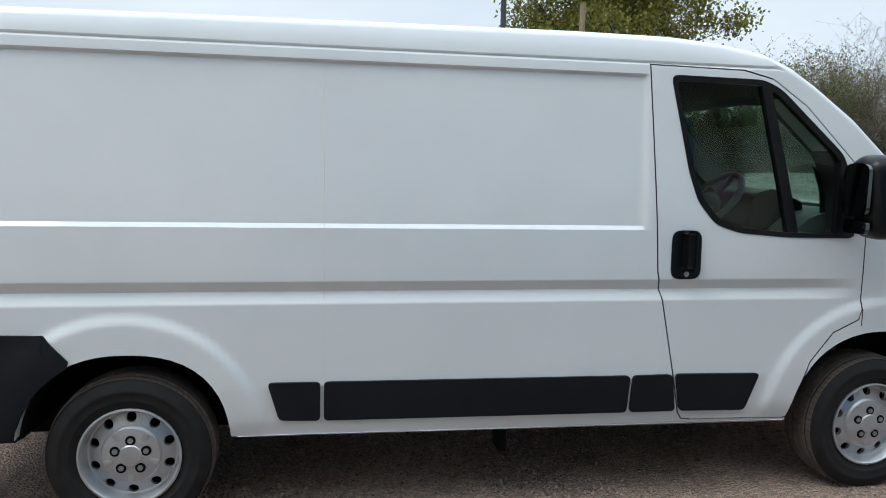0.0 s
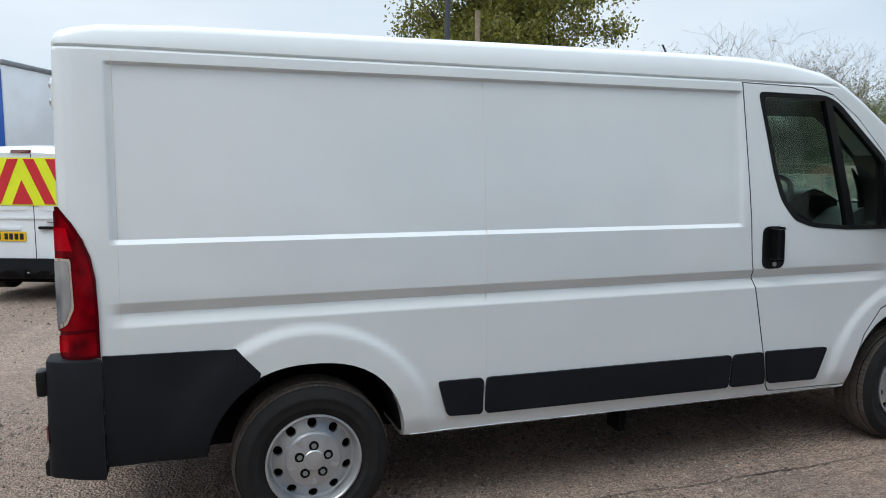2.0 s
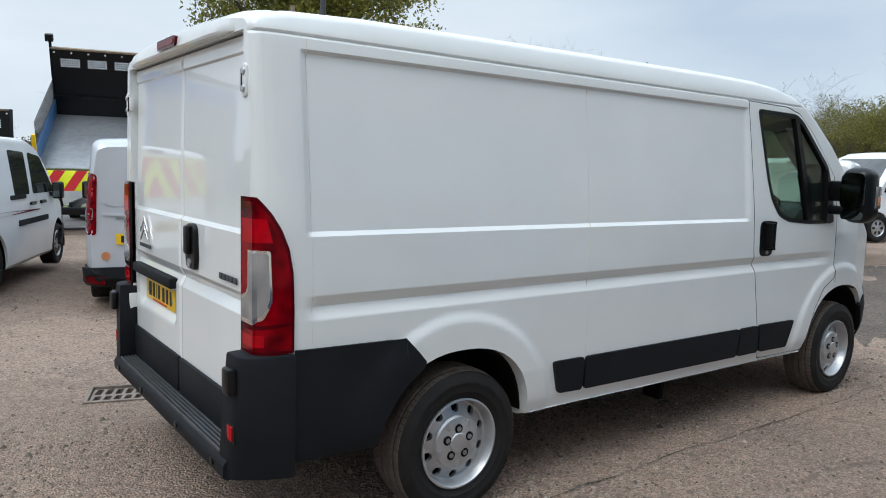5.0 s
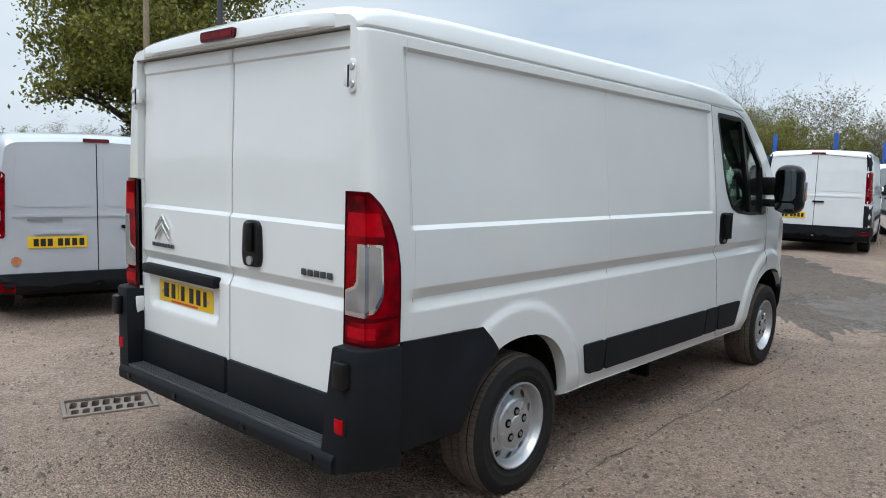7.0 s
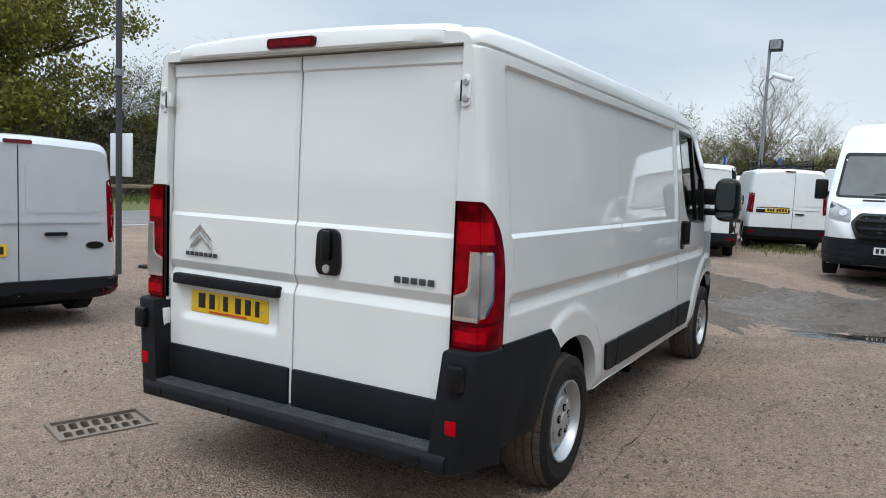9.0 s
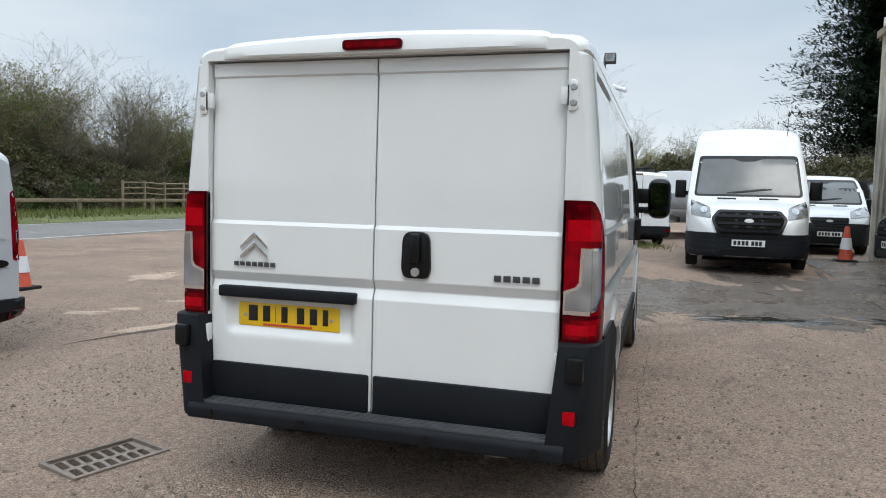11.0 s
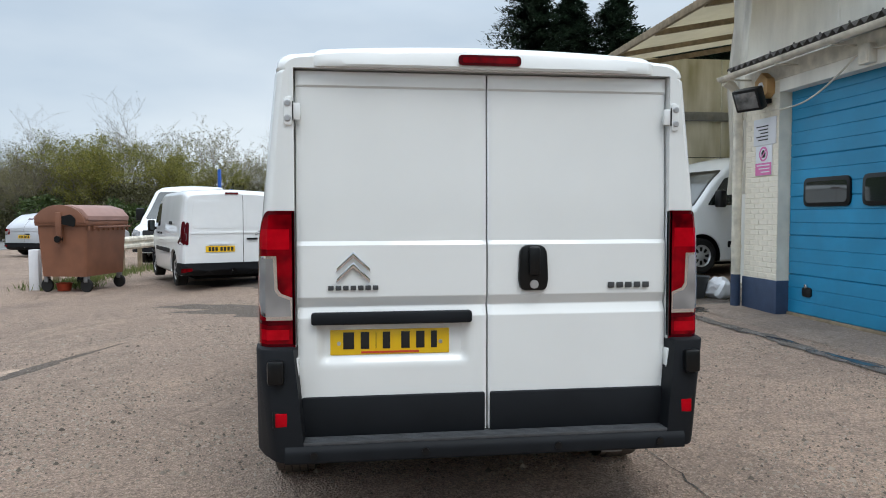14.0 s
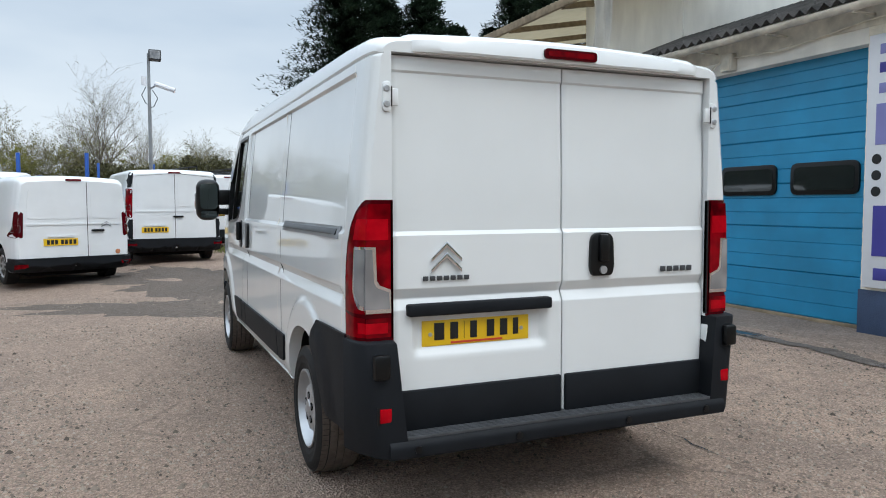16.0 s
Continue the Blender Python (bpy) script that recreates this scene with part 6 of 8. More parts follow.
# white vans in the far row
bL, bH = 4.38, 1.82
ber, bt = vehicle("small_van", "white small van with a black bumper, its tail to the yard", stand(10.7, 2.70, 21.6), bL, 1.81, bH, WHITE_FAR, van_top(bL, bH, 1.0, 0.65, 1.08), (0.85, 3.55), 1.02, 0.12, 0.315, group="vans in the far row")
rear_kit(ber, bt, 0.905, bH, 0.98, 0.47, (0.80, 1.20), -0.20, 0.10, 0.22, 0.72, tail_mat=RED_DARK)
side_kit(ber, bt, ([(2.5, 1.12), (3.2, 1.12), (2.85, 1.56), (2.52, 1.60)],), ((1.3, 3.0, 0.62, 0.70), (1.05, 1.35, 1.16, 1.22)), ((2.32, 0.98), (2.66, 0.98)))
front_kit(ber, bt, 0.905, bL, bH, 1.0, 0.65, 1.08)
mirrors(ber, 3.05, 0.905, 1.12)
part("fuel_sticker", patch(bt, [(-0.68 + 0.04 * math.cos(2 * math.pi * k / 14), 0.53 + 0.04 * math.sin(2 * math.pi * k / 14)) for k in range(14)], "rear", 0.010, 0.004, 0.2), AMBER, ber, "round amber sticker")
for z in (0.99, 0.955):
    part("badge", patch(bt, [(-0.58, z), (-0.50, z + 0.035), (-0.42, z), (-0.42, z + 0.018), (-0.50, z + 0.055), (-0.58, z + 0.018)], "rear", 0.012, 0.006, 0.2), GREY_METAL, ber)

vL, vH = 4.78, 1.96
viv, vt = vehicle("panel_van", "white medium van with dark corner pillars, its tail to the yard", stand(13.3, 1.0, 8.6), vL, 1.90, vH, WHITE_FAR, van_top(vL, vH, 0.95, 0.75, 1.12), (0.95, 3.95), 1.1, 0.10, 0.33, group="vans in the far row")
rear_kit(viv, vt, 0.95, vH, 1.05, 0.52, (0.95, 1.52), 0.0, 0.09, 0.40, 0.70, handle=-0.06)
for y in (-1, 1):
    part("corner_pillar", patch(vt, [(y * 0.945, 0.52), (y * 0.83, 0.52), (y * 0.82, 0.92), (y * 0.94, 0.92)], "rear", 0.008, 0.02, 0.1), PLASTIC, viv, "dark grey corner pillar")
    part("corner_pillar", patch(vt, [(y * 0.93, 1.56), (y * 0.82, 1.56), (y * 0.79, 1.85), (y * 0.84, 1.85)], "rear", 0.008, 0.02, 0.1), PLASTIC, viv, "dark grey corner pillar")
for s in ("right", "left"):
    part("pillar_side", patch(vt, [(0.0, 1.56), (0.12, 1.56), (0.14, 1.86), (0.0, 1.86)], s, 0.008, 0.02, 0.1), PLASTIC, viv, "dark grey corner pillar")
side_kit(viv, vt, ([(3.05, 1.2), (3.75, 1.2), (3.35, 1.66), (3.05, 1.70)],), ((1.4, 3.4, 0.6, 0.68),), ((2.9, 1.05),))
front_kit(viv, vt, 0.95, vL, vH, 0.95, 0.75, 1.12)
mirrors(viv, 3.6, 0.95, 1.2)

for nm, lab, px, py, hd in (("small_van", "white small van with a black bumper and tall red lamps", 17.3, -0.55, 15), ):
    cL, cH = 4.39, 2.02
    com, ct = vehicle(nm, lab, stand(px, py, hd), cL, 1.83, cH, WHITE_FAR, van_top(cL, cH, 1.0, 0.65, 1.08), (0.85, 3.60), 1.02, 0.12, 0.315, group="vans in the far row")
    rear_kit(com, ct, 0.915, cH, 0.98, 0.55, (0.90, 1.38), -0.12, 0.10, 0.25, 0.98)
    part("dark_band", patch(ct, rounded(rect(-0.05, 0.72, 0.91, 1.05), 0.03), "rear", 0.008, 0.01, 0.15), BLACK, com, "black band round the plate")
    side_kit(com, ct, ([(2.5, 1.12), (3.2, 1.12), (2.85, 1.56), (2.52, 1.60)],), ((1.2, 3.0, 0.58, 0.68),), ((2.3, 0.98),))
    front_kit(com, ct, 0.915, cL, cH, 1.0, 0.65, 1.08)
    mirrors(com, 3.05, 0.915, 1.12)
    rack = part("roof_rack", box(0.6, 2.6, -0.62, -0.59, 2.06, 2.09, 0.005), BLACK, com, "black roof rack")
    for y in (-0.3, 0.0, 0.3, 0.60):
        part("rack_bar", box(0.6, 2.6, y, y + 0.03, 2.06, 2.09, 0.005), BLACK, rack)
    for y in (-0.62, 0.60):
        part("rack_rail", box(0.6, 2.6, y, y + 0.03, 2.21, 2.24, 0.005), BLACK, rack)
    for x in (0.6, 1.25, 1.9, 2.57):
        part("rack_bar", box(x, x + 0.03, -0.62, 0.63, 2.09, 2.12, 0.005), BLACK, rack)
        for y in (-0.62, 0.60):
            part("rack_foot", box(x, x + 0.03, y, y + 0.03, 1.90, 2.24, 0.005), BLACK, rack)

# tall white van facing the yard, and its neighbours
tL, tH = 5.5, 2.62
tv, tt = vehicle("tall_van", "tall white van with a dark bumper facing the yard", stand(15.86, -2.87, 177.4, 0.02), tL, 2.06, tH, WHITE_FAR, van_top(tL, tH, 0.85, 0.95, 1.22, 0.9), (0.95, 4.45), 1.15, 0.10, 0.345, r=0.16)
rear_kit(tv, tt, 1.03, tH, 1.1)
front_kit(tv, tt, 1.03, tL, tH - 0.45, 0.85, 0.95, 1.22, (0.60, 1.03, 0.57), (0.90, 1.12), 0.66, 0.50, broad=True)
for y in (-0.52, -0.14, 0.14, 0.52):
    part("roof_ridge", patch(tt, [(y - 0.006, 2.22), (y + 0.006, 2.22), (y + 0.006, 2.55), (y - 0.006, 2.55)], "front", 0.005, 0.012, 0.12), WHITE_FAR, tv)
mirrors(tv, 4.2, 1.03, 1.42, BLACK, 0.17)
side_kit(tv, tt, ([(3.5, 1.3), (4.5, 1.3), (4.0, 1.85), (3.5, 1.9)],))
part("antenna", tube([(4.0, 0.66, 2.42), (3.98, 0.66, 2.75)], 0.006, 6), BLACK, tv, "thin black antenna")

t2L, t2H = 5.3, 2.28
tb, tbt = vehicle("panel_van", "white van with a dark bumper parked under the canopy", stand(11.45, -10.1, 98, 0.0), t2L, 2.06, t2H, WHITE_FAR, van_top(t2L, t2H, 0.85, 0.95, 1.20, 0.9), (0.95, 4.25), 1.15, 0.10, 0.345, r=0.14)
rear_kit(tb, tbt, 1.03, t2H, 1.1)
front_kit(tb, tbt, 1.03, t2L, t2H - 0.18, 0.85, 0.95, 1.20, (0.60, 1.00, 0.56), (0.88, 1.10), 0.64, 0.50, broad=True)
mirrors(tb, 3.95, 1.03, 1.42, BLACK, 0.16)
side_kit(tb, tbt, ([(3.2, 1.3), (4.15, 1.3), (3.75, 1.82), (3.2, 1.88)],), ((1.4, 3.7, 0.5, 0.62),), ((3.1, 1.15),))

dL, dH = 4.9, 1.92
dv, dt = vehicle("panel_van", "white van with a dark lower nose beside the tarpaulin", stand(15.8 + dL, -5.1, 178), dL, 1.92, dH, WHITE_FAR, van_top(dL, dH, 0.95, 0.85, 1.12), (0.95, 3.95), 1.05, 0.12, 0.33)
rear_kit(dv, dt, 0.96, dH, 1.02)
front_kit(dv, dt, 0.96, dL, dH, 0.95, 0.85, 1.12, (0.62, 0.86, 0.42), (0.86, 1.04), 0.74, 0.5)
mirrors(dv, 3.5, 0.96, 1.22)
side_kit(dv, dt, ([(2.9, 1.2), (3.75, 1.2), (3.35, 1.62), (2.9, 1.66)],))

for px, py, hd, pt, hh, lab in ((22.0, -4.2, 185, WHITE_FAR, 1.95, "white van with dark rear windows in the back row"), (26.5, -5.6, 180, ORANGE, 2.0, "orange van in the back row"), (24.5, -8.2, 182, UNDER, 2.0, "black van in the back row"), (31.0, -4.6, 180, WHITE_FAR, 2.5, "tall white van in the back row")):
    oL = 4.9
    ov, ot = vehicle("panel_van", lab, stand(px + oL / 2, py, hd), oL, 1.95, hh, pt, van_top(oL, hh, 0.95, 0.8, 1.12), (0.95, 3.95), 1.05, 0.11, 0.33, group="vans in the back row")
    rear_kit(ov, ot, 0.975, hh, 1.05)
    front_kit(ov, ot, 0.975, oL, hh, 0.95, 0.8, 1.12)
    mirrors(ov, 3.5, 0.975, 1.25)
    side_kit(ov, ot, ([(2.9, 1.2), (3.75, 1.2), (3.35, 1.62), (2.9, 1.66)], [(1.4, 1.2), (2.75, 1.2), (2.75, 1.66), (1.4, 1.66)]))


# ---- trucks ----
def truck_cab(v, x0, w, paint, hood=1.15, H=2.25):
    """A truck cab with the nose forward of x0."""
    L = 2.3
    h = w / 2
    top = [(0.0, H - 0.02), (0.1, H), (0.6, H - 0.02), (0.85, H - 0.12), (1.25, 1.62), (1.6, hood + 0.03), (1.95, hood - 0.08), (2.15, hood - 0.2), (2.25, 0.75), (2.3, 0.6)]
    wide = [(0.0, h), (1.4, h), (1.9, h * 0.94), (2.15, h * 0.84), (2.3, h * 0.6)]
    me = to_mesh(loft([(x, cabin_section(x, top, wide, [(0, 0.45), (2.3, 0.35)], 1.15, 0.1, 0.14)) for x in [0, 0.05, 0.1, 0.3, 0.6, 0.75, 0.85, 0.95, 1.1, 1.25, 1.4, 1.6, 1.8, 1.95, 2.05, 2.15, 2.22, 2.27, 2.3]]), "cab")
    tree = bvh_of(me)
    me = carve(me, wells((1.45,), 0.42, h, 0.35))
    me.materials.clear()
    cab = link("cab", me, paint, v)
    cab.location.x = x0
    part("windscreen", patch(tree, rounded([(-h * 0.82, hood + 0.1), (h * 0.82, hood + 0.1), (h * 0.75, H - 0.2), (-h * 0.75, H - 0.2)], 0.07), "front", 0.005, 0.012, 0.15), SCREEN_GLASS, cab, "windscreen painted grey for the sky's reflection")
    part("front_bumper", patch(tree, rounded(rect(-h * 0.95, h * 0.95, 0.38, 0.62), 0.05), "front", 0.03, 0.06, 0.15), PLASTIC, cab, "dark bumper")
    gr = part("grille", patch(tree, rounded([(-0.42, 0.68), (0.42, 0.68), (0.5, 0.98), (-0.5, 0.98)], 0.06), "front", 0.02, 0.04, 0.15), BLACK, cab, "black grille")
    bm = lathe([(0.085, 0.0), (0.105, 0.0), (0.105, 0.02), (0.085, 0.02)], 20, "x", closed=True)
    bmesh.ops.translate(bm, verts=bm.verts, vec=(2.24, 0, 0.86))
    part("badge", bm, CHROME, gr, "round chrome badge")
    plate_on(cab, tree, "front", 0, 0.5, False)
    for y in (-1, 1):
        part("headlight", patch(tree, rounded([(y * 0.56, 0.74), (y * h * 0.9, 0.78), (y * h * 0.9, 1.02), (y * 0.58, 0.96)], 0.04), "front", 0.012, 0.03, 0.1), CLEAR_LENS, cab, "clear headlight")
        s = "left" if y > 0 else "right"
        part("side_window", patch(tree, rounded([(0.25, 1.25), (1.3, 1.25), (0.95, 1.8), (0.28, 1.95)], 0.05), s, 0.004, 0.012, 0.15), DARK_GLASS, cab, "dark side window")
        part("wing_mirror", box(1.15, 1.3, min(y * (h + 0.05), y * (h + 0.28)), max(y * (h + 0.05), y * (h + 0.28)), 1.25, 1.62, 0.04, 3), BLACK, cab, "black wing mirror")
        part("mirror_arm", box(1.18, 1.25, min(y * (h - 0.05), y * (h + 0.1)), max(y * (h - 0.05), y * (h + 0.1)), 1.3, 1.38, 0.01), BLACK, cab)
    return cab


def chassis(v, L, w):
    for y in (-0.42, 0.36):
        part("chassis_rail", box(0.1, L, y, y + 0.07, 0.55, 0.72, 0.01), BLACK, v, "black chassis rail")
    for x in (1.1, L + 1.45 - 0.0):
        for s in (-1, 1):
            road_wheel(v, x, s * (w / 2 - 0.14), s, 0.36, 0.22, 0.24, False)


# tipper with its body raised
tp = thing("tipper_truck", stand(2.35, 14.2, 74), "tipper truck with a raised blue and black body and chevron tailboard", "truck")
chassis(tp, 3.4, 2.0)
truck_cab(tp, 3.5, 2.0, WHITE_FAR)
part("tail_board", box(-0.10, -0.05, -1.05, 1.05, 0.98, 1.42, 0.01), FLUO_YELLOW, tp, "yellow chevron tailboard")
for k in range(5):
    for s in (-1, 1):
        y0 = s * (0.02 + k * 0.44)
        p = [(y0, 1.42), (y0 + s * 0.22, 1.42), (y0 + s * 0.5, 0.98), (y0 + s * 0.28, 0.98)]
        p = [(max(-1.05, min(1.05, a)), b) for a, b in p]
        p = [q for i, q in enumerate(p) if q not in p[:i]]
        if len(p) > 2 and max(a for a, _ in p) - min(a for a, _ in p) > 0.06:
            part("chevron", prism(p, "x", -0.106, -0.10), FLUO_RED, tp, "red chevron stripe")
part("under_bumper", box(-0.05, 0.05, -1.0, 1.0, 0.45, 0.62, 0.02), BLACK, tp, "black rear under-run bar")
for s in (-1, 1):
    part("rear_lamp", box(-0.08, -0.04, min(s * 0.62, s * 0.95), max(s * 0.62, s * 0.95), 0.66, 0.80, 0.01), RED_LENS, tp, "red rear lamp")
    part("mud_guard", prism([(1.1 + 0.46 * math.cos(radians(a)), 0.36 + 0.46 * math.sin(radians(a))) for a in range(0, 181, 20)] + [(1.1 + 0.43 * math.cos(radians(a)), 0.36 + 0.43 * math.sin(radians(a))) for a in range(180, -1, -20)], "y", min(s * 0.72, s * 1.0), max(s * 0.72, s * 1.0)), BLACK, tp, "black mudguard")
tip = part("tipper_bed", box(0.0, 3.4, -1.05, 1.05, 0.0, 0.06, 0.01), GREY_METAL, tp, "bare grey steel tipper floor")
tip.matrix_basis = pose(0.0, 0, 1.42, 0, -23, 0)
for s in (-1, 1):
    part("side_board", box(0.05, 3.38, min(s * 1.0, s * 1.06), max(s * 1.0, s * 1.06), 0.06, 0.46, 0.01), TRUCK_BLUE, tip, "blue side board")
    part("corner_post", box(0.0, 0.08, min(s * 0.99, s * 1.07), max(s * 0.99, s * 1.07), 0.0, 0.80, 0.01), YELLOW if s > 0 else BLACK, tip, "yellow corner post" if s > 0 else "black corner post")
    mesh_bm = bmesh.new()
    for i in range(24):
        x = 0.3 + i * 0.13
        box(x, x + 0.012, min(s * 1.02, s * 1.032), max(s * 1.02, s * 1.032), 0.46, 0.98, bm=mesh_bm)
    for k in range(6):
        box(0.3, 3.35, min(s * 1.02, s * 1.034), max(s * 1.02, s * 1.034), 0.47 + k * 0.1, 0.485 + k * 0.1, bm=mesh_bm)
    tagged(part("mesh_side", mesh_bm, BLACK, tip, "black wire mesh side", smooth=False), kind="stuff")
def headboard(parent, x, w, z0, z1, name="headboard"):
    """A black headboard with perforated windows, a red-brown top rail and a row of lamps."""
    me = to_mesh(box(x, x + 0.05, -w, w, z0, z1), name)
    holes = bmesh.new()
    for y0 in (-w * 0.78, -w * 0.20, w * 0.38):
        for i in range(8):
            for k in range(4):
                if i * 0.055 > w * 0.40:
                    continue
                yy, zz = y0 + i * 0.055, z1 - 0.42 + k * 0.055
                box(x - 0.1, x + 0.2, yy, yy + 0.036, zz, zz + 0.036, bm=holes)
    me = carve(me, holes)
    me.materials.clear()
    hb = link(name, me, BLACK, parent, "black perforated headboard", smooth=False)
    part("top_rail", box(x - 0.02, x + 0.08, -w, w, z1, z1 + 0.05, 0.01), TIMBER, hb, "red-brown top rail")
    for k in range(6):
        y = -w * 0.9 + k * w * 0.36
        bm = lathe([(0.0005, 0), (0.022, 0), (0.018, 0.02), (0.0005, 0.024)], 12, "x")
        bmesh.ops.translate(bm, verts=bm.verts, vec=(x - 0.03, y, z1 - 0.06))
        part("marker_lamp", bm, SIGN_WHITE, hb, "small white marker lamp")
    return hb
headboard(tip, 3.36, 1.05, 0.0, 1.72)
part("shelf_rail", box(3.30, 3.37, -1.03, 1.03, 0.52, 0.58, 0.01), BLACK, tip, "black cross rail")
part("lamp_post", box(3.36, 3.42, 0.99, 1.05, 0.0, 1.92, 0.008), BLACK, tip, "black corner post")
part("beacon_lamp", box(3.32, 3.45, 0.94, 1.12, 1.90, 2.08, 0.02), BLACK, tip, "black work lamp")

# dropside truck parked next to it
ds = thing("dropside_truck", stand(-0.35, 14.2, 82), "dropside truck with a black headboard and an orange beacon", "truck")
chassis(ds, 3.6, 2.0)
truck_cab(ds, 3.7, 2.0, WHITE_FAR)
part("flat_bed", box(0.0, 3.6, -1.05, 1.05, 0.80, 0.92, 0.01), GREY_METAL, ds, "grey steel bed")
part("tail_board", box(-0.04, 0.0, -1.05, 1.05, 0.80, 1.30, 0.01), TRUCK_BLUE, ds, "blue tailboard")
for s in (-1, 1):
    part("side_board", box(0.0, 3.6, min(s * 1.03, s * 1.07), max(s * 1.03, s * 1.07), 0.92, 1.30, 0.01), TRUCK_BLUE, ds, "blue side board")
    part("post", box(3.55, 3.62, min(s * 1.06, s * 1.14), max(s * 1.06, s * 1.14), 0.9, 2.85, 0.01), BLACK, ds, "black corner post")
headboard(ds, 3.60, 1.12, 1.0, 2.80)
part("beacon", box(3.68, 3.88, -0.55, 0.05, 2.85, 3.0, 0.04, 3), ORANGE, ds, "orange beacon bar")

# box truck with a roller shutter
bx = thing("box_truck", stand(-3.67, 12.1, 69), "white box truck with a blue-framed roller shutter", "truck")
chassis(bx, 3.6, 2.2)
truck_cab(bx, 3.75, 2.1, WHITE_FAR, 1.25, 2.35)
part("fridge_unit", box(3.62, 3.95, -0.75, 0.75, 2.50, 3.0, 0.04), CAB_GREY, bx, "dark grey vented unit above the cab")
part("box_body", box(0.0, 3.6, -1.15, 1.15, 0.85, 3.6, 0.03), WHITE_FAR, bx, "white box body")
part("roof_trim", box(-0.03, 3.63, -1.18, 1.18, 3.56, 3.66, 0.02), GREY_METAL, bx, "grey edge trim")
fr = part("shutter_frame", box(-0.05, 0.0, -1.12, 1.12, 3.15, 3.5, 0.01), BLUE_PAINT, bx, "blue shutter frame")
for s in (-1, 1):
    part("frame_side", box(-0.05, 0.0, min(s * 1.0, s * 1.12), max(s * 1.0, s * 1.12), 0.9, 3.15, 0.01), BLUE_PAINT, fr)
for k in range(22):
    part("shutter_slat", box(-0.03, -0.005, -1.0, 1.0, 0.9 + k * 0.102, 0.9 + k * 0.102 + 0.094, 0.008, 1), GREY_METAL, bx)
part("step", box(-0.35, 0.0, -1.0, 1.0, 0.52, 0.6, 0.01), GREY_METAL, bx, "grey rear step")

# white tipper cab in the far row, blue body behind it
mt = thing("tipper_truck", stand(23.6, 4.1, 162), "white truck with a round badge and blue tipper body", "truck")
chassis(mt, 3.4, 2.0)
truck_cab(mt, 3.5, 2.0, WHITE_FAR, 1.2, 2.3)
part("tipper_bed", box(0.0, 3.4, -1.05, 1.05, 0.95, 1.05, 0.01), GREY_METAL, mt, "grey steel bed")
for s in (-1, 1):
    part("side_board", box(0.0, 3.4, min(s * 1.03, s * 1.08), max(s * 1.03, s * 1.08), 1.05, 1.7, 0.01), BLUE_PAINT, mt, "bright blue side board")
    part("post", box(0.0, 0.1, min(s * 1.0, s * 1.1), max(s * 1.0, s * 1.1), 1.0, 3.05, 0.01), BLUE_PAINT, mt, "blue corner post")
    part("post", box(3.3, 3.4, min(s * 1.0, s * 1.1), max(s * 1.0, s * 1.1), 1.0, 2.2, 0.01), BLUE_PAINT, mt, "blue corner post")
part("headboard", box(3.36, 3.42, -1.0, 1.0, 1.05, 2.1, 0.01), BLUE_PAINT, mt, "bright blue headboard")
# blue dropside posts behind the vans
bt2 = thing("dropside_truck", stand(30.0, 2.0, 186), "dropside truck with bright blue posts behind the vans", "truck")
chassis(bt2, 3.4, 2.0)
truck_cab(bt2, 3.5, 2.0, WHITE_FAR, 1.2, 2.1)
part("flat_bed", box(0.0, 3.4, -1.05, 1.05, 0.95, 1.05, 0.01), GREY_METAL, bt2, "grey steel bed")
for s in (-1, 1):
    for x in (0.0, 1.6, 3.3):
        part("post", box(x, x + 0.1, min(s * 1.0, s * 1.1), max(s * 1.0, s * 1.1), 1.0, 2.95 if x == 0 else 2.0, 0.01), BLUE_PAINT, bt2, "blue post")
    part("side_board", box(0.0, 3.4, min(s * 1.03, s * 1.08), max(s * 1.03, s * 1.08), 1.05, 1.5, 0.01), GREY_METAL, bt2, "grey side board")
gt = thing("dropside_truck", stand(21.0, -2.1, 4), "grey aluminium dropside truck behind the tall van", "truck")
chassis(gt, 3.4, 2.0)
truck_cab(gt, 3.5, 2.0, WHITE_FAR, 1.2, 2.3)
part("flat_bed", box(0.0, 3.4, -1.05, 1.05, 0.95, 1.05, 0.01), GREY_METAL, gt, "grey steel bed")
part("tail_board", box(-0.04, 0.0, -1.05, 1.05, 1.0, 1.45, 0.01), GREY_METAL, gt, "grey aluminium tailboard")
for s in (-1, 1):
    part("side_board", box(0.0, 3.4, min(s * 1.03, s * 1.08), max(s * 1.03, s * 1.08), 1.05, 1.45, 0.01), GREY_METAL, gt, "grey side board")
    part("rear_lamp", box(-0.05, 0.0, min(s * 0.7, s * 0.95), max(s * 0.7, s * 0.95), 0.82, 0.94, 0.01), RED_LENS, gt, "red rear lamp")

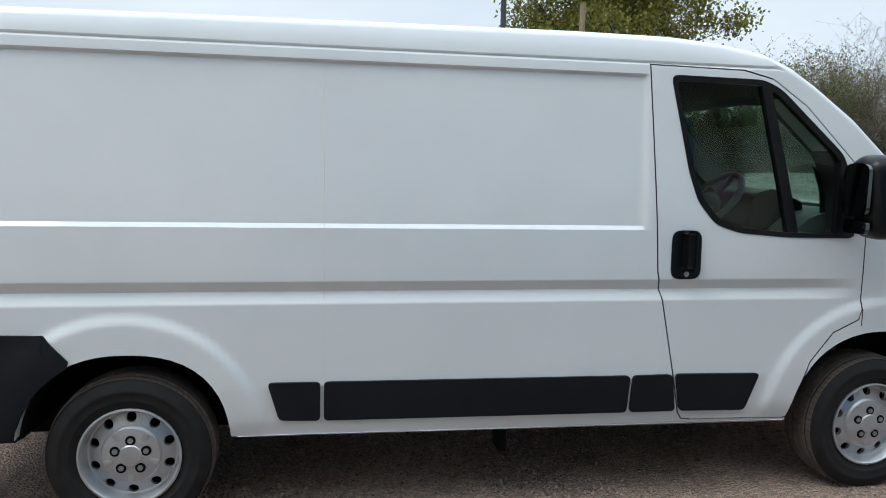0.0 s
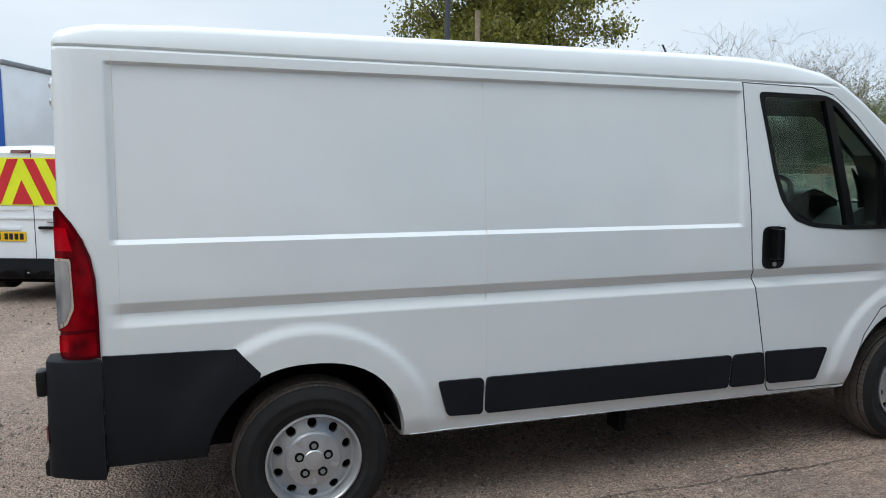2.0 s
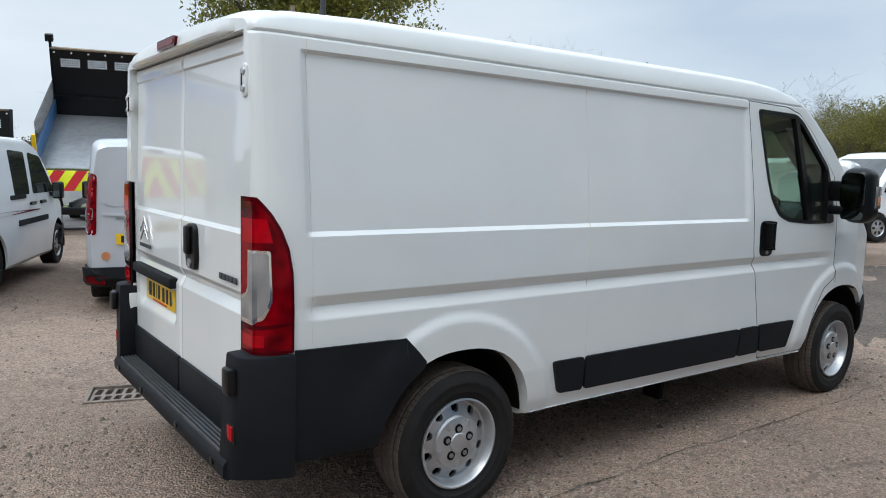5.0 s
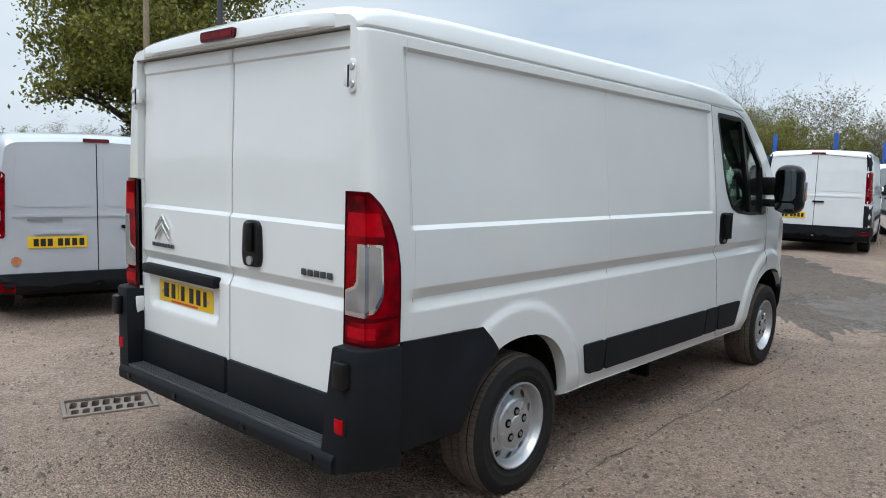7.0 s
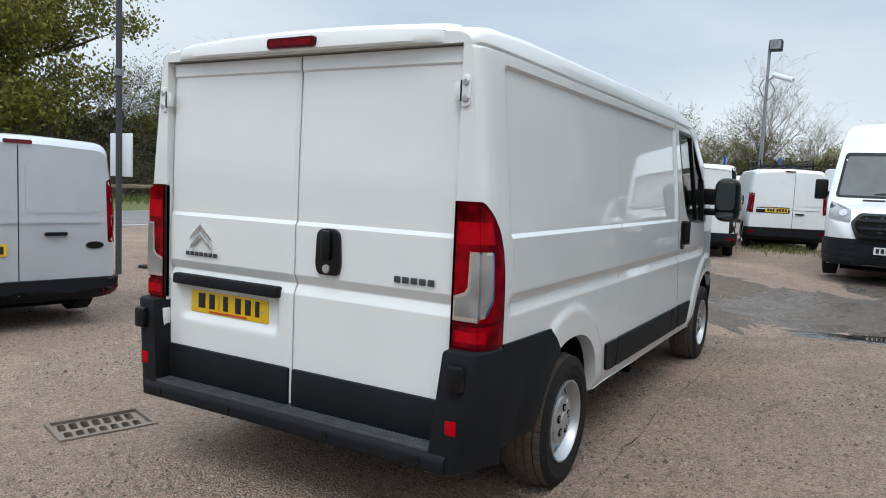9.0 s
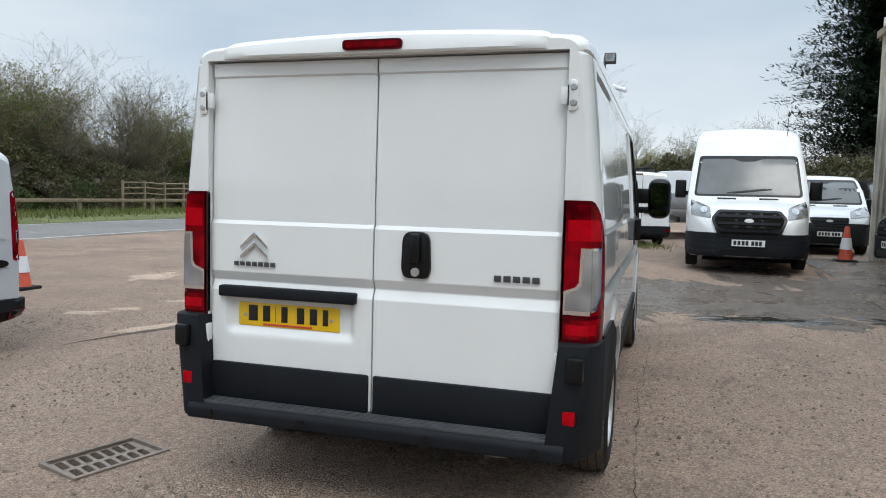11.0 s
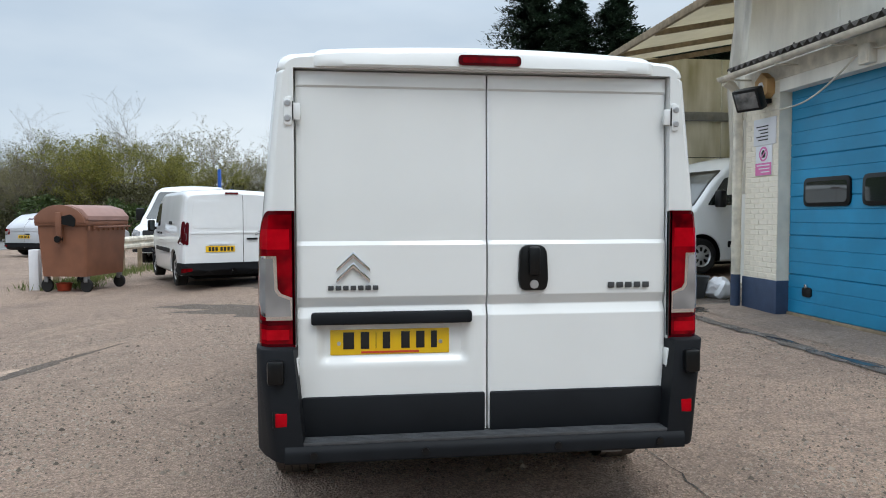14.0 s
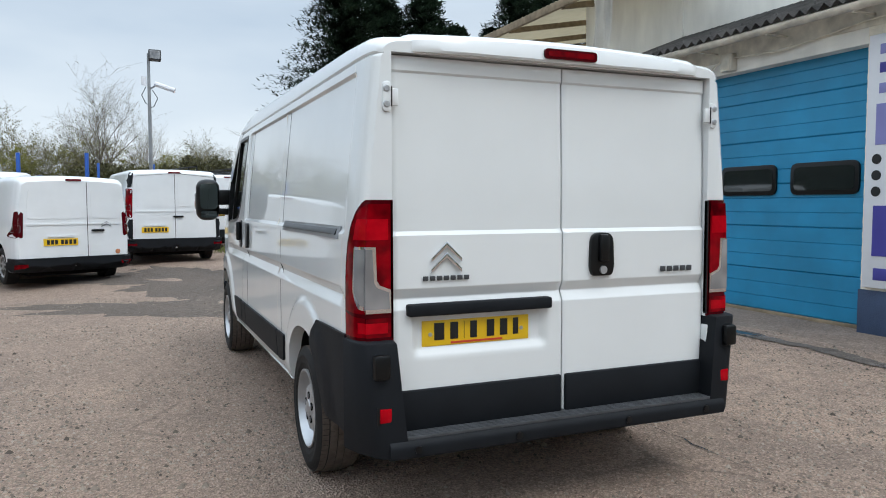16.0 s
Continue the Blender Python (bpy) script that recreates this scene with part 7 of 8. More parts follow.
# silver estate car on the road
carL, carH = 4.65, 1.62
car_top = [(0.0, 1.02), (0.06, 1.15), (0.35, 1.38), (0.6, 1.54), (1.2, 1.62), (2.2, 1.62), (2.6, 1.56), (3.1, 1.28), (3.45, 1.08), (4.0, 1.0), (4.4, 0.90), (4.58, 0.75), (4.65, 0.6)]
suv, sut = vehicle("estate_car", "silver-grey estate car on the road", stand(25.0, 12.2, -25, 0.02), carL, 1.89, carH, SILVER, car_top, (0.85, 3.72), 0.95, 0.22, 0.36, category="car")
side_kit(suv, sut, ([(0.55, 1.08), (1.15, 1.06), (1.15, 1.45), (0.8, 1.42)], [(1.22, 1.06), (2.0, 1.05), (2.0, 1.50), (1.22, 1.50)], [(2.08, 1.05), (3.05, 1.04), (2.55, 1.44), (2.08, 1.50)]), ((0.6, 3.6, 0.34, 0.42),), ((1.9, 0.92), (2.85, 0.92)))
rear_kit(suv, sut, 0.945, 1.45, 0.9, 0.5, (0.8, 0.98), 0.0, 0.25, 0.0, 0.72)
mirrors(suv, 2.95, 0.945, 1.08, BLACK, 0.09)


# ---- trees, hedges and woods ----
def leaf_mat(name, a, b, rough=0.6):
    m = bpy.data.materials.new(name)
    m.use_nodes = True
    nt = m.node_tree
    p = nt.nodes["Principled BSDF"]
    g = nt.nodes.new("ShaderNodeNewGeometry")
    mx = nt.nodes.new("ShaderNodeMix")
    mx.data_type = "RGBA"
    mx.inputs[6].default_value, mx.inputs[7].default_value = (*a, 1), (*b, 1)
    nt.links.new(g.outputs["Random Per Island"], mx.inputs[0])
    nt.links.new(mx.outputs[2], p.inputs["Base Color"])
    p.inputs["Roughness"].default_value = rough
    tr = nt.nodes.new("ShaderNodeBsdfTranslucent")
    nt.links.new(mx.outputs[2], tr.inputs[0])
    ms = nt.nodes.new("ShaderNodeMixShader")
    ms.inputs[0].default_value = 0.35
    nt.links.new(p.outputs[0], ms.inputs[1])
    nt.links.new(tr.outputs[0], ms.inputs[2])
    nt.links.new(ms.outputs[0], nt.nodes["Material Output"].inputs[0])
    return m


BARK = mat("grey_brown_bark", (0.085, 0.068, 0.052), 0.95, vary=0.4, scale=8, big=2, bump=0.5, bscale=30, detail=8)
TWIG = mat("pale_twigs", (0.15, 0.125, 0.10), 0.95, vary=0.3, scale=8)
OAK_LEAF = leaf_mat("young_oak_leaves", (0.10, 0.105, 0.014), (0.27, 0.25, 0.042))
SPRING_LEAF = leaf_mat("spring_leaves", (0.085, 0.13, 0.018), (0.20, 0.25, 0.05))
BUD_LEAF = leaf_mat("olive_buds", (0.13, 0.12, 0.05), (0.24, 0.22, 0.10))
HEDGE_LEAF = leaf_mat("dark_hedge_leaves", (0.025, 0.045, 0.012), (0.085, 0.125, 0.03))
CONIFER = leaf_mat("dark_conifer_needles", (0.006, 0.014, 0.008), (0.022, 0.040, 0.022))
THICKET_LEAF = leaf_mat("olive_brown_thicket", (0.045, 0.042, 0.020), (0.12, 0.115, 0.045))
GRASS_LEAF = leaf_mat("grass_blades", (0.075, 0.10, 0.02), (0.20, 0.22, 0.07))


def branches(rng, height, trunk_r, levels, spread, kids, start=0.3, lift=0.35, wob=0.18):
    """Limbs as (points, radii), and the twig ends."""
    limbs, tips = [], []

    def grow(p, d, length, r, level):
        pts, rad = [p.copy()], [r]
        n = 5 if level else 7
        for i in range(n):
            d = (d + Vector((rng.uniform(-1, 1), rng.uniform(-1, 1), rng.uniform(-0.6, 1.0) * (0.6 if level else 0.2))) * wob).normalized()
            p = p + d * length / n
            pts.append(p.copy())
            rad.append(max(0.006, r * (1 - 0.75 * (i + 1) / n)))
        limbs.append((pts, rad, level))
        if level >= levels:
            tips.extend(pts[2:])
            return
        if level >= levels - 1:
            tips.extend(pts[3:])
        for k in range(kids[level]):
            t = start + (1 - start) * (k + rng.random()) / kids[level] if level == 0 else 0.25 + 0.75 * (k + rng.random()) / kids[level]
            i = min(n - 1, int(t * n))
            q = pts[i].lerp(pts[i + 1], t * n - i)
            ax = Vector((rng.uniform(-1, 1), rng.uniform(-1, 1), rng.uniform(-0.1, lift * 2))).normalized()
            nd = (d * 0.35 + ax * spread).normalized() if level else Vector((ax.x, ax.y, abs(ax.z) * 0.8 + lift)).normalized()
            grow(q, nd, length * rng.uniform(0.45, 0.68), max(0.008, rad[i] * 0.62), level + 1)

    grow(Vector((0, 0, 0)), Vector((0, 0, 1)), height, trunk_r, 0)
    return limbs, tips


def wood_mesh(limbs, sides=(8, 6, 4, 3, 3)):
    vs, fs = [], []
    for pts, rad, level in limbs:
        n = sides[min(level, 4)]
        u = None
        base = len(vs)
        for i, p in enumerate(pts):
            d = (pts[min(i + 1, len(pts) - 1)] - pts[max(i - 1, 0)]).normalized()
            u = d.orthogonal().normalized() if u is None else (u - d * u.dot(d)).normalized()
            w = d.cross(u)
            for k in range(n):
                a = 2 * math.pi * k / n
                vs.append(p + (u * math.cos(a) + w * math.sin(a)) * rad[i])
        for i in range(len(pts) - 1):
            for k in range(n):
                a, b = base + i * n + k, base + i * n + (k + 1) % n
                fs.append((a, b, b + n, a + n))
    me = bpy.data.meshes.new("trunk")
    me.from_pydata(vs, [], fs)
    return me


def leaf_mesh(rng, points, per, size, scatter, flat=0.0):
    """Many small folded leaves round points."""
    vs, fs = [], []
    for p in points:
        for _ in range(per):
            c = p + Vector((rng.gauss(0, 1), rng.gauss(0, 1), rng.gauss(0, 0.8))) * scatter
            s = size * rng.uniform(0.5, 1.3)
            d = Vector((rng.uniform(-1, 1), rng.uniform(-1, 1), rng.uniform(-1, 1) * (1 - flat))).normalized()
            w = d.orthogonal().normalized()
            w = (w * math.cos(rng.uniform(0, 6.28)) + d.cross(w) * math.sin(rng.uniform(0, 6.28))).normalized()
            b = len(vs)
            vs += [c - d * s, c + w * s * 0.55, c + d * s, c - w * s * 0.55 + d.cross(w) * s * 0.2]
            fs.append((b, b + 1, b + 2, b + 3))
    me = bpy.data.meshes.new("crown")
    me.from_pydata(vs, [], fs)
    return me


def make_tree(name, label, m, seed, height, trunk_r, levels, spread, kids, leaf, per, size, scatter, bark=None, start=0.3, lift=0.35, cat="tree", group=""):
    rng = random.Random(seed)
    limbs, tips = branches(rng, height, trunk_r, levels, spread, kids, start, lift)
    t = thing(name, m, label, cat, group)
    link("trunk", wood_mesh(limbs), bark or BARK, t)
    if per:
        link("crown", leaf_mesh(rng, tips, per, size, scatter), leaf, t, smooth=False)
    return t


# great oak behind the trucks
oak = make_tree("oak_tree", "large spreading oak in fresh yellow-green leaf", pose(19.0, 37.5, -0.2), 11, 9.5, 0.42, 4, 0.95, (17, 6, 4, 4), OAK_LEAF, 10, 0.11, 0.36, start=0.14, lift=0.22)
oak.scale = (1.14, 1.14, 1.25)
oak2 = make_tree("oak_tree", "tall wide tree in thin olive spring leaf", pose(-1.2, 58.0, -0.2), 5, 8.6, 0.5, 4, 0.9, (9, 5, 4, 3), BUD_LEAF, 4, 0.13, 0.28, start=0.35, lift=0.35)
oak2.scale = (0.66, 0.66, 0.62)

# woodland trees beyond the road, shared shapes
kinds = [
    make_tree("woodland_tree", "round-headed tree in early olive leaf", pose(30, 33, 0), 21, 7.0, 0.16, 3, 0.9, (15, 8, 6), BUD_LEAF, 2, 0.08, 0.14, TWIG, 0.18, 0.42, group="woodland trees"),
    make_tree("woodland_tree", "young tree in fresh green leaf", pose(26, 34, 0), 22, 6.5, 0.14, 3, 0.9, (14, 7, 5), SPRING_LEAF, 6, 0.095, 0.20, TWIG, 0.12, 0.4, group="woodland trees"),
    make_tree("woodland_tree", "bare twiggy tree without leaves", pose(34, 33, 0), 23, 8.0, 0.15, 3, 0.85, (15, 8, 7), BUD_LEAF, 1, 0.05, 0.10, TWIG, 0.2, 0.5, group="woodland trees"),
    make_tree("woodland_tree", "bushy tree in olive-green leaf", pose(22, 33, 0), 24, 6.8, 0.16, 3, 0.95, (15, 7, 5), OAK_LEAF, 6, 0.085, 0.20, TWIG, 0.10, 0.4, group="woodland trees"),
]
rngw = random.Random(77)


def hedge_mesh(seed, L, D, H, n, size):
    """A tangle of leaves over a long mound."""
    r = random.Random(seed)
    pts = []
    for _ in range(n):
        x, y = r.uniform(-L / 2, L / 2), r.uniform(-D / 2, D / 2)
        top = H * (0.6 + 0.55 * noise.noise(Vector((x * 0.35, y * 0.4, seed))) + 0.25 * noise.noise(Vector((x * 1.3, y * 1.3, seed + 2)))) * (1 - (2 * y / D) ** 4)
        pts.append(Vector((x, y, max(0.05, top * (1 - r.random() ** 3)))))
    return leaf_mesh(r, pts, 3, size, 0.10)


hedges = []
for i, (sd, hh, lf) in enumerate(((3, 2.6, HEDGE_LEAF), (4, 2.0, HEDGE_LEAF), (6, 3.2, SPRING_LEAF), (8, 3.4, THICKET_LEAF))):
    hg = thing("hedge", pose(0, 0, -30), "dense bramble and hawthorn hedge", "hedge", "hedges", )
    hm = hedge_mesh(sd, 9.0, 3.4, hh, 9000, 0.078)
    link("foliage", hm, lf, hg, smooth=False)
    mb = bmesh.new()
    bmesh.ops.create_grid(mb, x_segments=18, y_segments=6, size=1)
    for v in mb.verts:
        x, y = v.co.x * 4.4, v.co.y * 1.45
        v.co = (x, y, hh * (0.52 + 0.45 * noise.noise(Vector((x * 0.35, y * 0.4, sd)))) * max(0, 1 - (abs(y) / 1.5) ** 3))
    part("thicket", mb, BARK, hg, "dark tangle of stems")
    hedges.append(hg)


def at_hedge(i, x, y, turn, s=1.0):
    c = copy_thing(hedges[i], pose(x, y, grade(x, y), 0, 0, turn))
    c.scale = (s, s, s)
    return c


def at_tree(i, x, y, turn, s):
    c = copy_thing(kinds[i], pose(x, y, grade(x, y), 0, 0, turn))
    c.scale = (s, s, s)
    return c

# the wood along the far side of the road
x = -60.0
while x < 150:
    d = 30.5 + rngw.uniform(-0.5, 1.0)
    low_ = 0.55 if x < 22 else 1.0
    at_hedge(rngw.choice((0, 1, 0, 3)), x, d + 1.5, rngw.choice((0, 180)) + rngw.uniform(-6, 6), rngw.uniform(0.85, 1.15))
    at_hedge(rngw.choice((0, 1, 3, 3)), x + 2, d + 4.5, rngw.choice((0, 180)) + rngw.uniform(-6, 6), rngw.uniform(1.3, 1.6) * low_)
    at_hedge(3, x + 4, d + 8.5, rngw.choice((0, 180)) + rngw.uniform(-6, 6), rngw.uniform(1.6, 1.9) * low_)
    x += 5.5
x = -60.0
while x < 150:
    k = rngw.choice((0, 1, 2, 3, 0, 2))
    at_tree(k, x, rngw.uniform(32.5, 40), rngw.uniform(0, 360), rngw.uniform(0.52, 0.80) if x > 26 else rngw.uniform(0.26, 0.36))
    x += rngw.uniform(0.7, 1.4) if 26 < x < 60 else rngw.uniform(1.3, 2.4)
# trees and hedge closing the yard behind the parked vans
y = -14.0
while y < 21:
    if y > 8.5:
        at_tree(rngw.choice((3, 0, 3)), rngw.uniform(43, 48), y, rngw.uniform(0, 360), rngw.uniform(0.48, 0.64))
        at_tree(rngw.choice((3, 0, 2)), rngw.uniform(47, 54), y + 1, rngw.uniform(0, 360), rngw.uniform(0.52, 0.70))
    else:
        tall = 1.4 if y > 2.5 else 1.0
        at_tree(rngw.choice((0, 2, 2, 3)), rngw.uniform(46, 56), y, rngw.uniform(0, 360), rngw.uniform(0.34, 0.52) * tall)
        at_tree(rngw.choice((0, 2, 3)), rngw.uniform(46, 56), y + 1, rngw.uniform(0, 360), rngw.uniform(0.32, 0.5) * tall)
        at_hedge(rngw.choice((3, 0, 2)), 46 + rngw.uniform(-1, 1), y, 90 + rngw.uniform(-8, 8), rngw.uniform(0.9, 1.3))
    if y < 16:
        at_hedge(rngw.choice((0, 1, 3)), 43 + rngw.uniform(-1, 1), y, 90 + rngw.uniform(-8, 8), rngw.uniform(1.1, 1.5))
    y += rngw.uniform(1.7, 2.6)
# and behind the starting point: unseen, added as dark surroundings for the reflections
for k in range(26):
    a = radians(150 + k * 6.5)
    X, Y = 30 * math.cos(a) - 2, 30 * math.sin(a)
    if Y < -4 or X < -8:
        at_hedge(k % 3, X, Y, math.degrees(a) + 90, 1.3)
        at_tree((0, 3, 1)[k % 3], X * 1.12, Y * 1.12, k * 40, 1.0)
for o in kinds + hedges:
    for c in o.children_recursive:
        bpy.data.objects.remove(c)
    bpy.data.objects.remove(o)


# tall dark conifers behind the canopy
def conifer(m, seed, H, R, label):
    r = random.Random(seed)
    t = thing("conifer", m, label, "tree", "conifers")
    link("trunk", to_mesh(tube([(0, 0, 0), (0, 0, H * 0.5), (0, 0, H)], 0.3, 8, taper=0.08)), BARK, t)
    vs, fs = [], []
    for i in range(1000):
        z = H * (0.04 + 0.95 * (i + r.random()) / 1000)
        rad = R * (1 - (z / H) ** 1.9) * r.choice((0.55, 0.7, 0.85, 0.95, 1.15)) * r.uniform(0.85, 1.15) + 0.2
        a = r.uniform(0, 6.283)
        d = Vector((math.cos(a), math.sin(a), 0.25))
        for k in range(46):
            u = (k + r.random()) / 46
            c = Vector((0, 0, z)) + d * rad * u + Vector((r.gauss(0, 0.13), r.gauss(0, 0.13), r.gauss(0, 0.09) + 0.25 * u - 0.6 * u * u))
            n = (d + Vector((r.gauss(0, 0.5), r.gauss(0, 0.5), r.gauss(0, 0.4)))).normalized()
            w = n.cross(Vector((0, 0, 1))).normalized()
            s = r.uniform(0.13, 0.28)
            b = len(vs)
            vs += [c - n * s * 0.6, c + w * s * 0.3, c + n * s, c - w * s * 0.3 - Vector((0, 0, s * 0.2))]
            fs.append((b, b + 1, b + 2, b + 3))
    me = bpy.data.meshes.new("crown")
    me.from_pydata(vs, [], fs)
    link("crown", me, CONIFER, t, smooth=False)
    return t


c1 = conifer(pose(68.8, -17.8, -1.0), 31, 18.0, 4.6, "tall dark green conifer behind the canopy")
c1.scale = (1.7, 1.7, 1.55)
c2 = conifer(pose(67.0, -26.0, -1.0), 32, 19.0, 4.8, "tall dark green conifer behind the canopy")
c2.scale = (1.7, 1.7, 1.30)
for X, Y, k in ((69, -22.0, 1), (68.5, -30.5, 0), (66.5, -36.5, 1), (68.5, -43.5, 0), (64.5, -51.5, 1), (68, -34.0, 0), (67, -40.0, 1), (66, -47.5, 0)):
    far_tree = copy_thing(c1 if k == 0 else c2, pose(X, Y, -1.0, 0, 0, X * 31 + Y * 17))
    far_tree.scale.z = 1.30 + 0.12 * math.sin(Y * 1.7)

# ---- fence, barrier, bin, lamps and small things ----
fence = thing("timber_fence", pose(0, 0, 0), "low weathered timber rail fence along the verge", "fence")
xq = 5.0
while xq < 75:
    g = grade(xq, 27.5) + 0.1
    part("post", box(xq - 0.09, xq + 0.09, 27.42, 27.58, g - 0.3, g + 0.82, 0.015), TIMBER, fence)
    part("rail", box(xq, xq + 5.6, 27.36, 27.44, g + 0.62, g + 0.80, 0.02), TIMBER, fence)
    xq += 5.6
fence2 = thing("timber_fence", pose(0, 0, 0), "broken grey timber paddock fence at the wood's edge", "fence")
for k in range(4):
    X = 33 + k * 1.9
    g = grade(X, 29.6) + 0.6
    part("post", box(X - 0.06, X + 0.06, 29.55, 29.67, g - 0.7, g + 1.35, 0.01), TIMBER, fence2)
    for z in (0.55, 0.9, 1.22):
        part("rail", tube([(X, 29.6, g + z + 0.05 * (k % 2)), (X + 1.9, 29.6, g + z - 0.04 + 0.08 * ((k + 1) % 2))], 0.045, 6), TIMBER, fence2)

# steel crash barrier at the yard's edge
arm = thing("crash_barrier", pose(0, 0, 0), "grimy pale steel crash barrier beside the bin", "barrier")
prof = [(0.0, 0.45), (0.05, 0.50), (0.05, 0.56), (0.0, 0.60), (0.0, 0.63), (0.05, 0.67), (0.05, 0.73), (0.0, 0.78), (-0.012, 0.78), (0.035, 0.725), (0.035, 0.675), (-0.012, 0.635), (-0.012, 0.595), (0.035, 0.555), (0.035, 0.505), (-0.012, 0.45)]
P0, P1 = Vector((12.9, 6.6, 0)), Vector((20.0, 5.6, 0))
dirv = (P1 - P0).normalized()
nrm = Vector((dirv.y, -dirv.x, 0))
bm = bmesh.new()
ra = [bm.verts.new(P0 + nrm * (u + 0.06) + Vector((0, 0, w + grade(P0.x, P0.y)))) for u, w in prof]
rb = [bm.verts.new(P1 + nrm * (u + 0.06) + Vector((0, 0, w + grade(P1.x, P1.y)))) for u, w in prof]
for i in range(len(prof)):
    bm.faces.new((ra[i], ra[(i + 1) % len(prof)], rb[(i + 1) % len(prof)], rb[i]))
bm.faces.new(ra[::-1]), bm.faces.new(rb)
for v in bm.verts:
    v.co.z += 0.12
part("rail", bm, GUTTER, arm, "grimy pale rail")
for k in range(8):
    q = P0.lerp(P1, k / 7)
    part("post", box(q.x - 0.05, q.x + 0.05, q.y - 0.05, q.y + 0.05, grade(q.x, q.y) - 0.2, grade(q.x, q.y) + 0.8, 0.008), TIMBER, arm)
wp = thing("concrete_post", stand(11.9, 6.6), "short white concrete post beside the bin", "post")
part("post", box(-0.09, 0.09, -0.09, 0.09, -0.1, 0.78, 0.015), SIGN_WHITE, wp)

# brown wheeled bin
CONE = mat("orange_red_cone_plastic", (0.55, 0.075, 0.03), 0.5, vary=0.2, scale=12)
BIN = mat("faded_brown_bin_plastic", (0.20, 0.082, 0.044), 0.5, vary=0.22, scale=5, big=1.2, detail=7)
# Lid is the tub's brown, made paler to hold the highlights on top.
BIN_LID = mat("brown_bin_lid_with_highlight", (0.30, 0.17, 0.14), 0.55, vary=0.2, scale=5, big=1.5)
bn = thing("wheeled_bin", stand(11.75, 5.65, 75) @ Matrix.Diagonal((1.2, 1.2, 1.24, 1)), "large faded brown four-wheeled waste bin with a domed lid", "bin")
bm = bmesh.new()
rb0 = [(-0.42, -0.56), (0.42, -0.56), (0.42, 0.56), (-0.42, 0.56)]
lo = [bm.verts.new((a * 0.88, b * 0.94, 0.24)) for a, b in rounded(rb0, 0.08, 3)]
hi = [bm.verts.new((a, b, 1.02)) for a, b in rounded(rb0, 0.08, 3)]
n = len(lo)
for i in range(n):
    bm.faces.new((lo[i], lo[(i + 1) % n], hi[(i + 1) % n], hi[i]))
bm.faces.new(lo[::-1]), bm.faces.new(hi)
part("tub", bm, BIN, bn)
part("rim", prism(rounded([(a * 1.07, b * 1.05) for a, b in rb0], 0.08, 3), "z", 1.0, 1.08, 0.01), BIN, bn)
for i in range(9):
    y = -0.52 + i * 0.13
    part("rib", box(-0.455, -0.425, y - 0.012, y + 0.012, 0.92, 1.0, 0.004), BIN, bn)
dome = [(0.46, 1.08), (0.46, 1.14), (0.32, 1.24), (0.1, 1.30), (-0.15, 1.31), (-0.36, 1.25), (-0.46, 1.14), (-0.46, 1.08)]
part("lid", prism(dome, "y", -0.56, 0.56, 0.03), BIN_LID, bn, "domed brown lid painted paler for its highlights")
for s in (-1, 1):
    part("side_cheek", prism([(0.42 * math.cos(radians(a)), 1.04 + 0.27 * math.sin(radians(a))) for a in range(0, 181, 15)], "y", min(s * 0.56, s * 0.60), max(s * 0.56, s * 0.60), 0.008), BIN, bn)
    part("trunnion", lathe([(0.0005, s * 0.58), (0.05, s * 0.58), (0.05, s * 0.66), (0.0005, s * 0.66)], 14), BLACK, bn).location = (0, 0, 0.80)
    part("recess", prism(rounded([(-0.26, 0.98), (-0.05, 1.02), (0.02, 1.12), (-0.20, 1.17), (-0.28, 1.10)], 0.03), "y", min(s * 0.598, s * 0.612), max(s * 0.598, s * 0.612)), BLACK, bn, "black opening")
    part("lid_arm", box(-0.05, 0.05, min(s * 0.60, s * 0.63), max(s * 0.60, s * 0.63), 0.74, 1.20, 0.015), BIN, bn)
    for xx in (-0.33, 0.33):
        cw = part("castor", lathe([(0.0005, -0.025), (0.09, -0.025), (0.1, -0.015), (0.1, 0.015), (0.09, 0.025), (0.0005, 0.025)], 20), RUBBER, bn, "black rubber castor")
        cw.location = (xx, s * 0.44, 0.10)
        part("castor_fork", box(-0.03, 0.03, -0.04, 0.04, 0.05, 0.16, 0.006), GREY_METAL, cw)
part("handle", tube([(-0.50, -0.45, 0.98), (-0.53, -0.45, 0.98), (-0.53, 0.45, 0.98), (-0.50, 0.45, 0.98)], 0.016, 8), BIN, bn)

tub = thing("plastic_tub", stand(11.55, 5.95), "small crushed red plastic tub under the bin", "tub")
part("tub", lathe([(0.0005, 0.0), (0.11, 0.0), (0.14, 0.12), (0.155, 0.15), (0.14, 0.15), (0.10, 0.02), (0.0005, 0.02)], 18, "z"), CONE, tub)

# lamp mast with cameras
mast = thing("lamp_mast", stand(25.6, 1.15), "tall grey steel mast with a floodlight and cameras", "lamp post")
part("pole", tube([(0, 0, 0), (0, 0, 4.2), (0, 0, 6.62)], 0.075, 12, taper=0.65), GREY_METAL, mast)
part("head", box(-0.30, 0.12, -0.42, 0.0, 6.36, 6.72, 0.03), CAB_GREY, mast, "grey floodlight head")
part("lens", box(-0.312, -0.298, -0.38, -0.04, 6.40, 6.68), CLEAR_LENS, mast, "pale floodlight glass")
part("camera", tube([(-0.1, -0.2, 5.54), (-0.35, -0.85, 5.30)], 0.09, 10), SIGN_WHITE, mast, "white bullet camera")
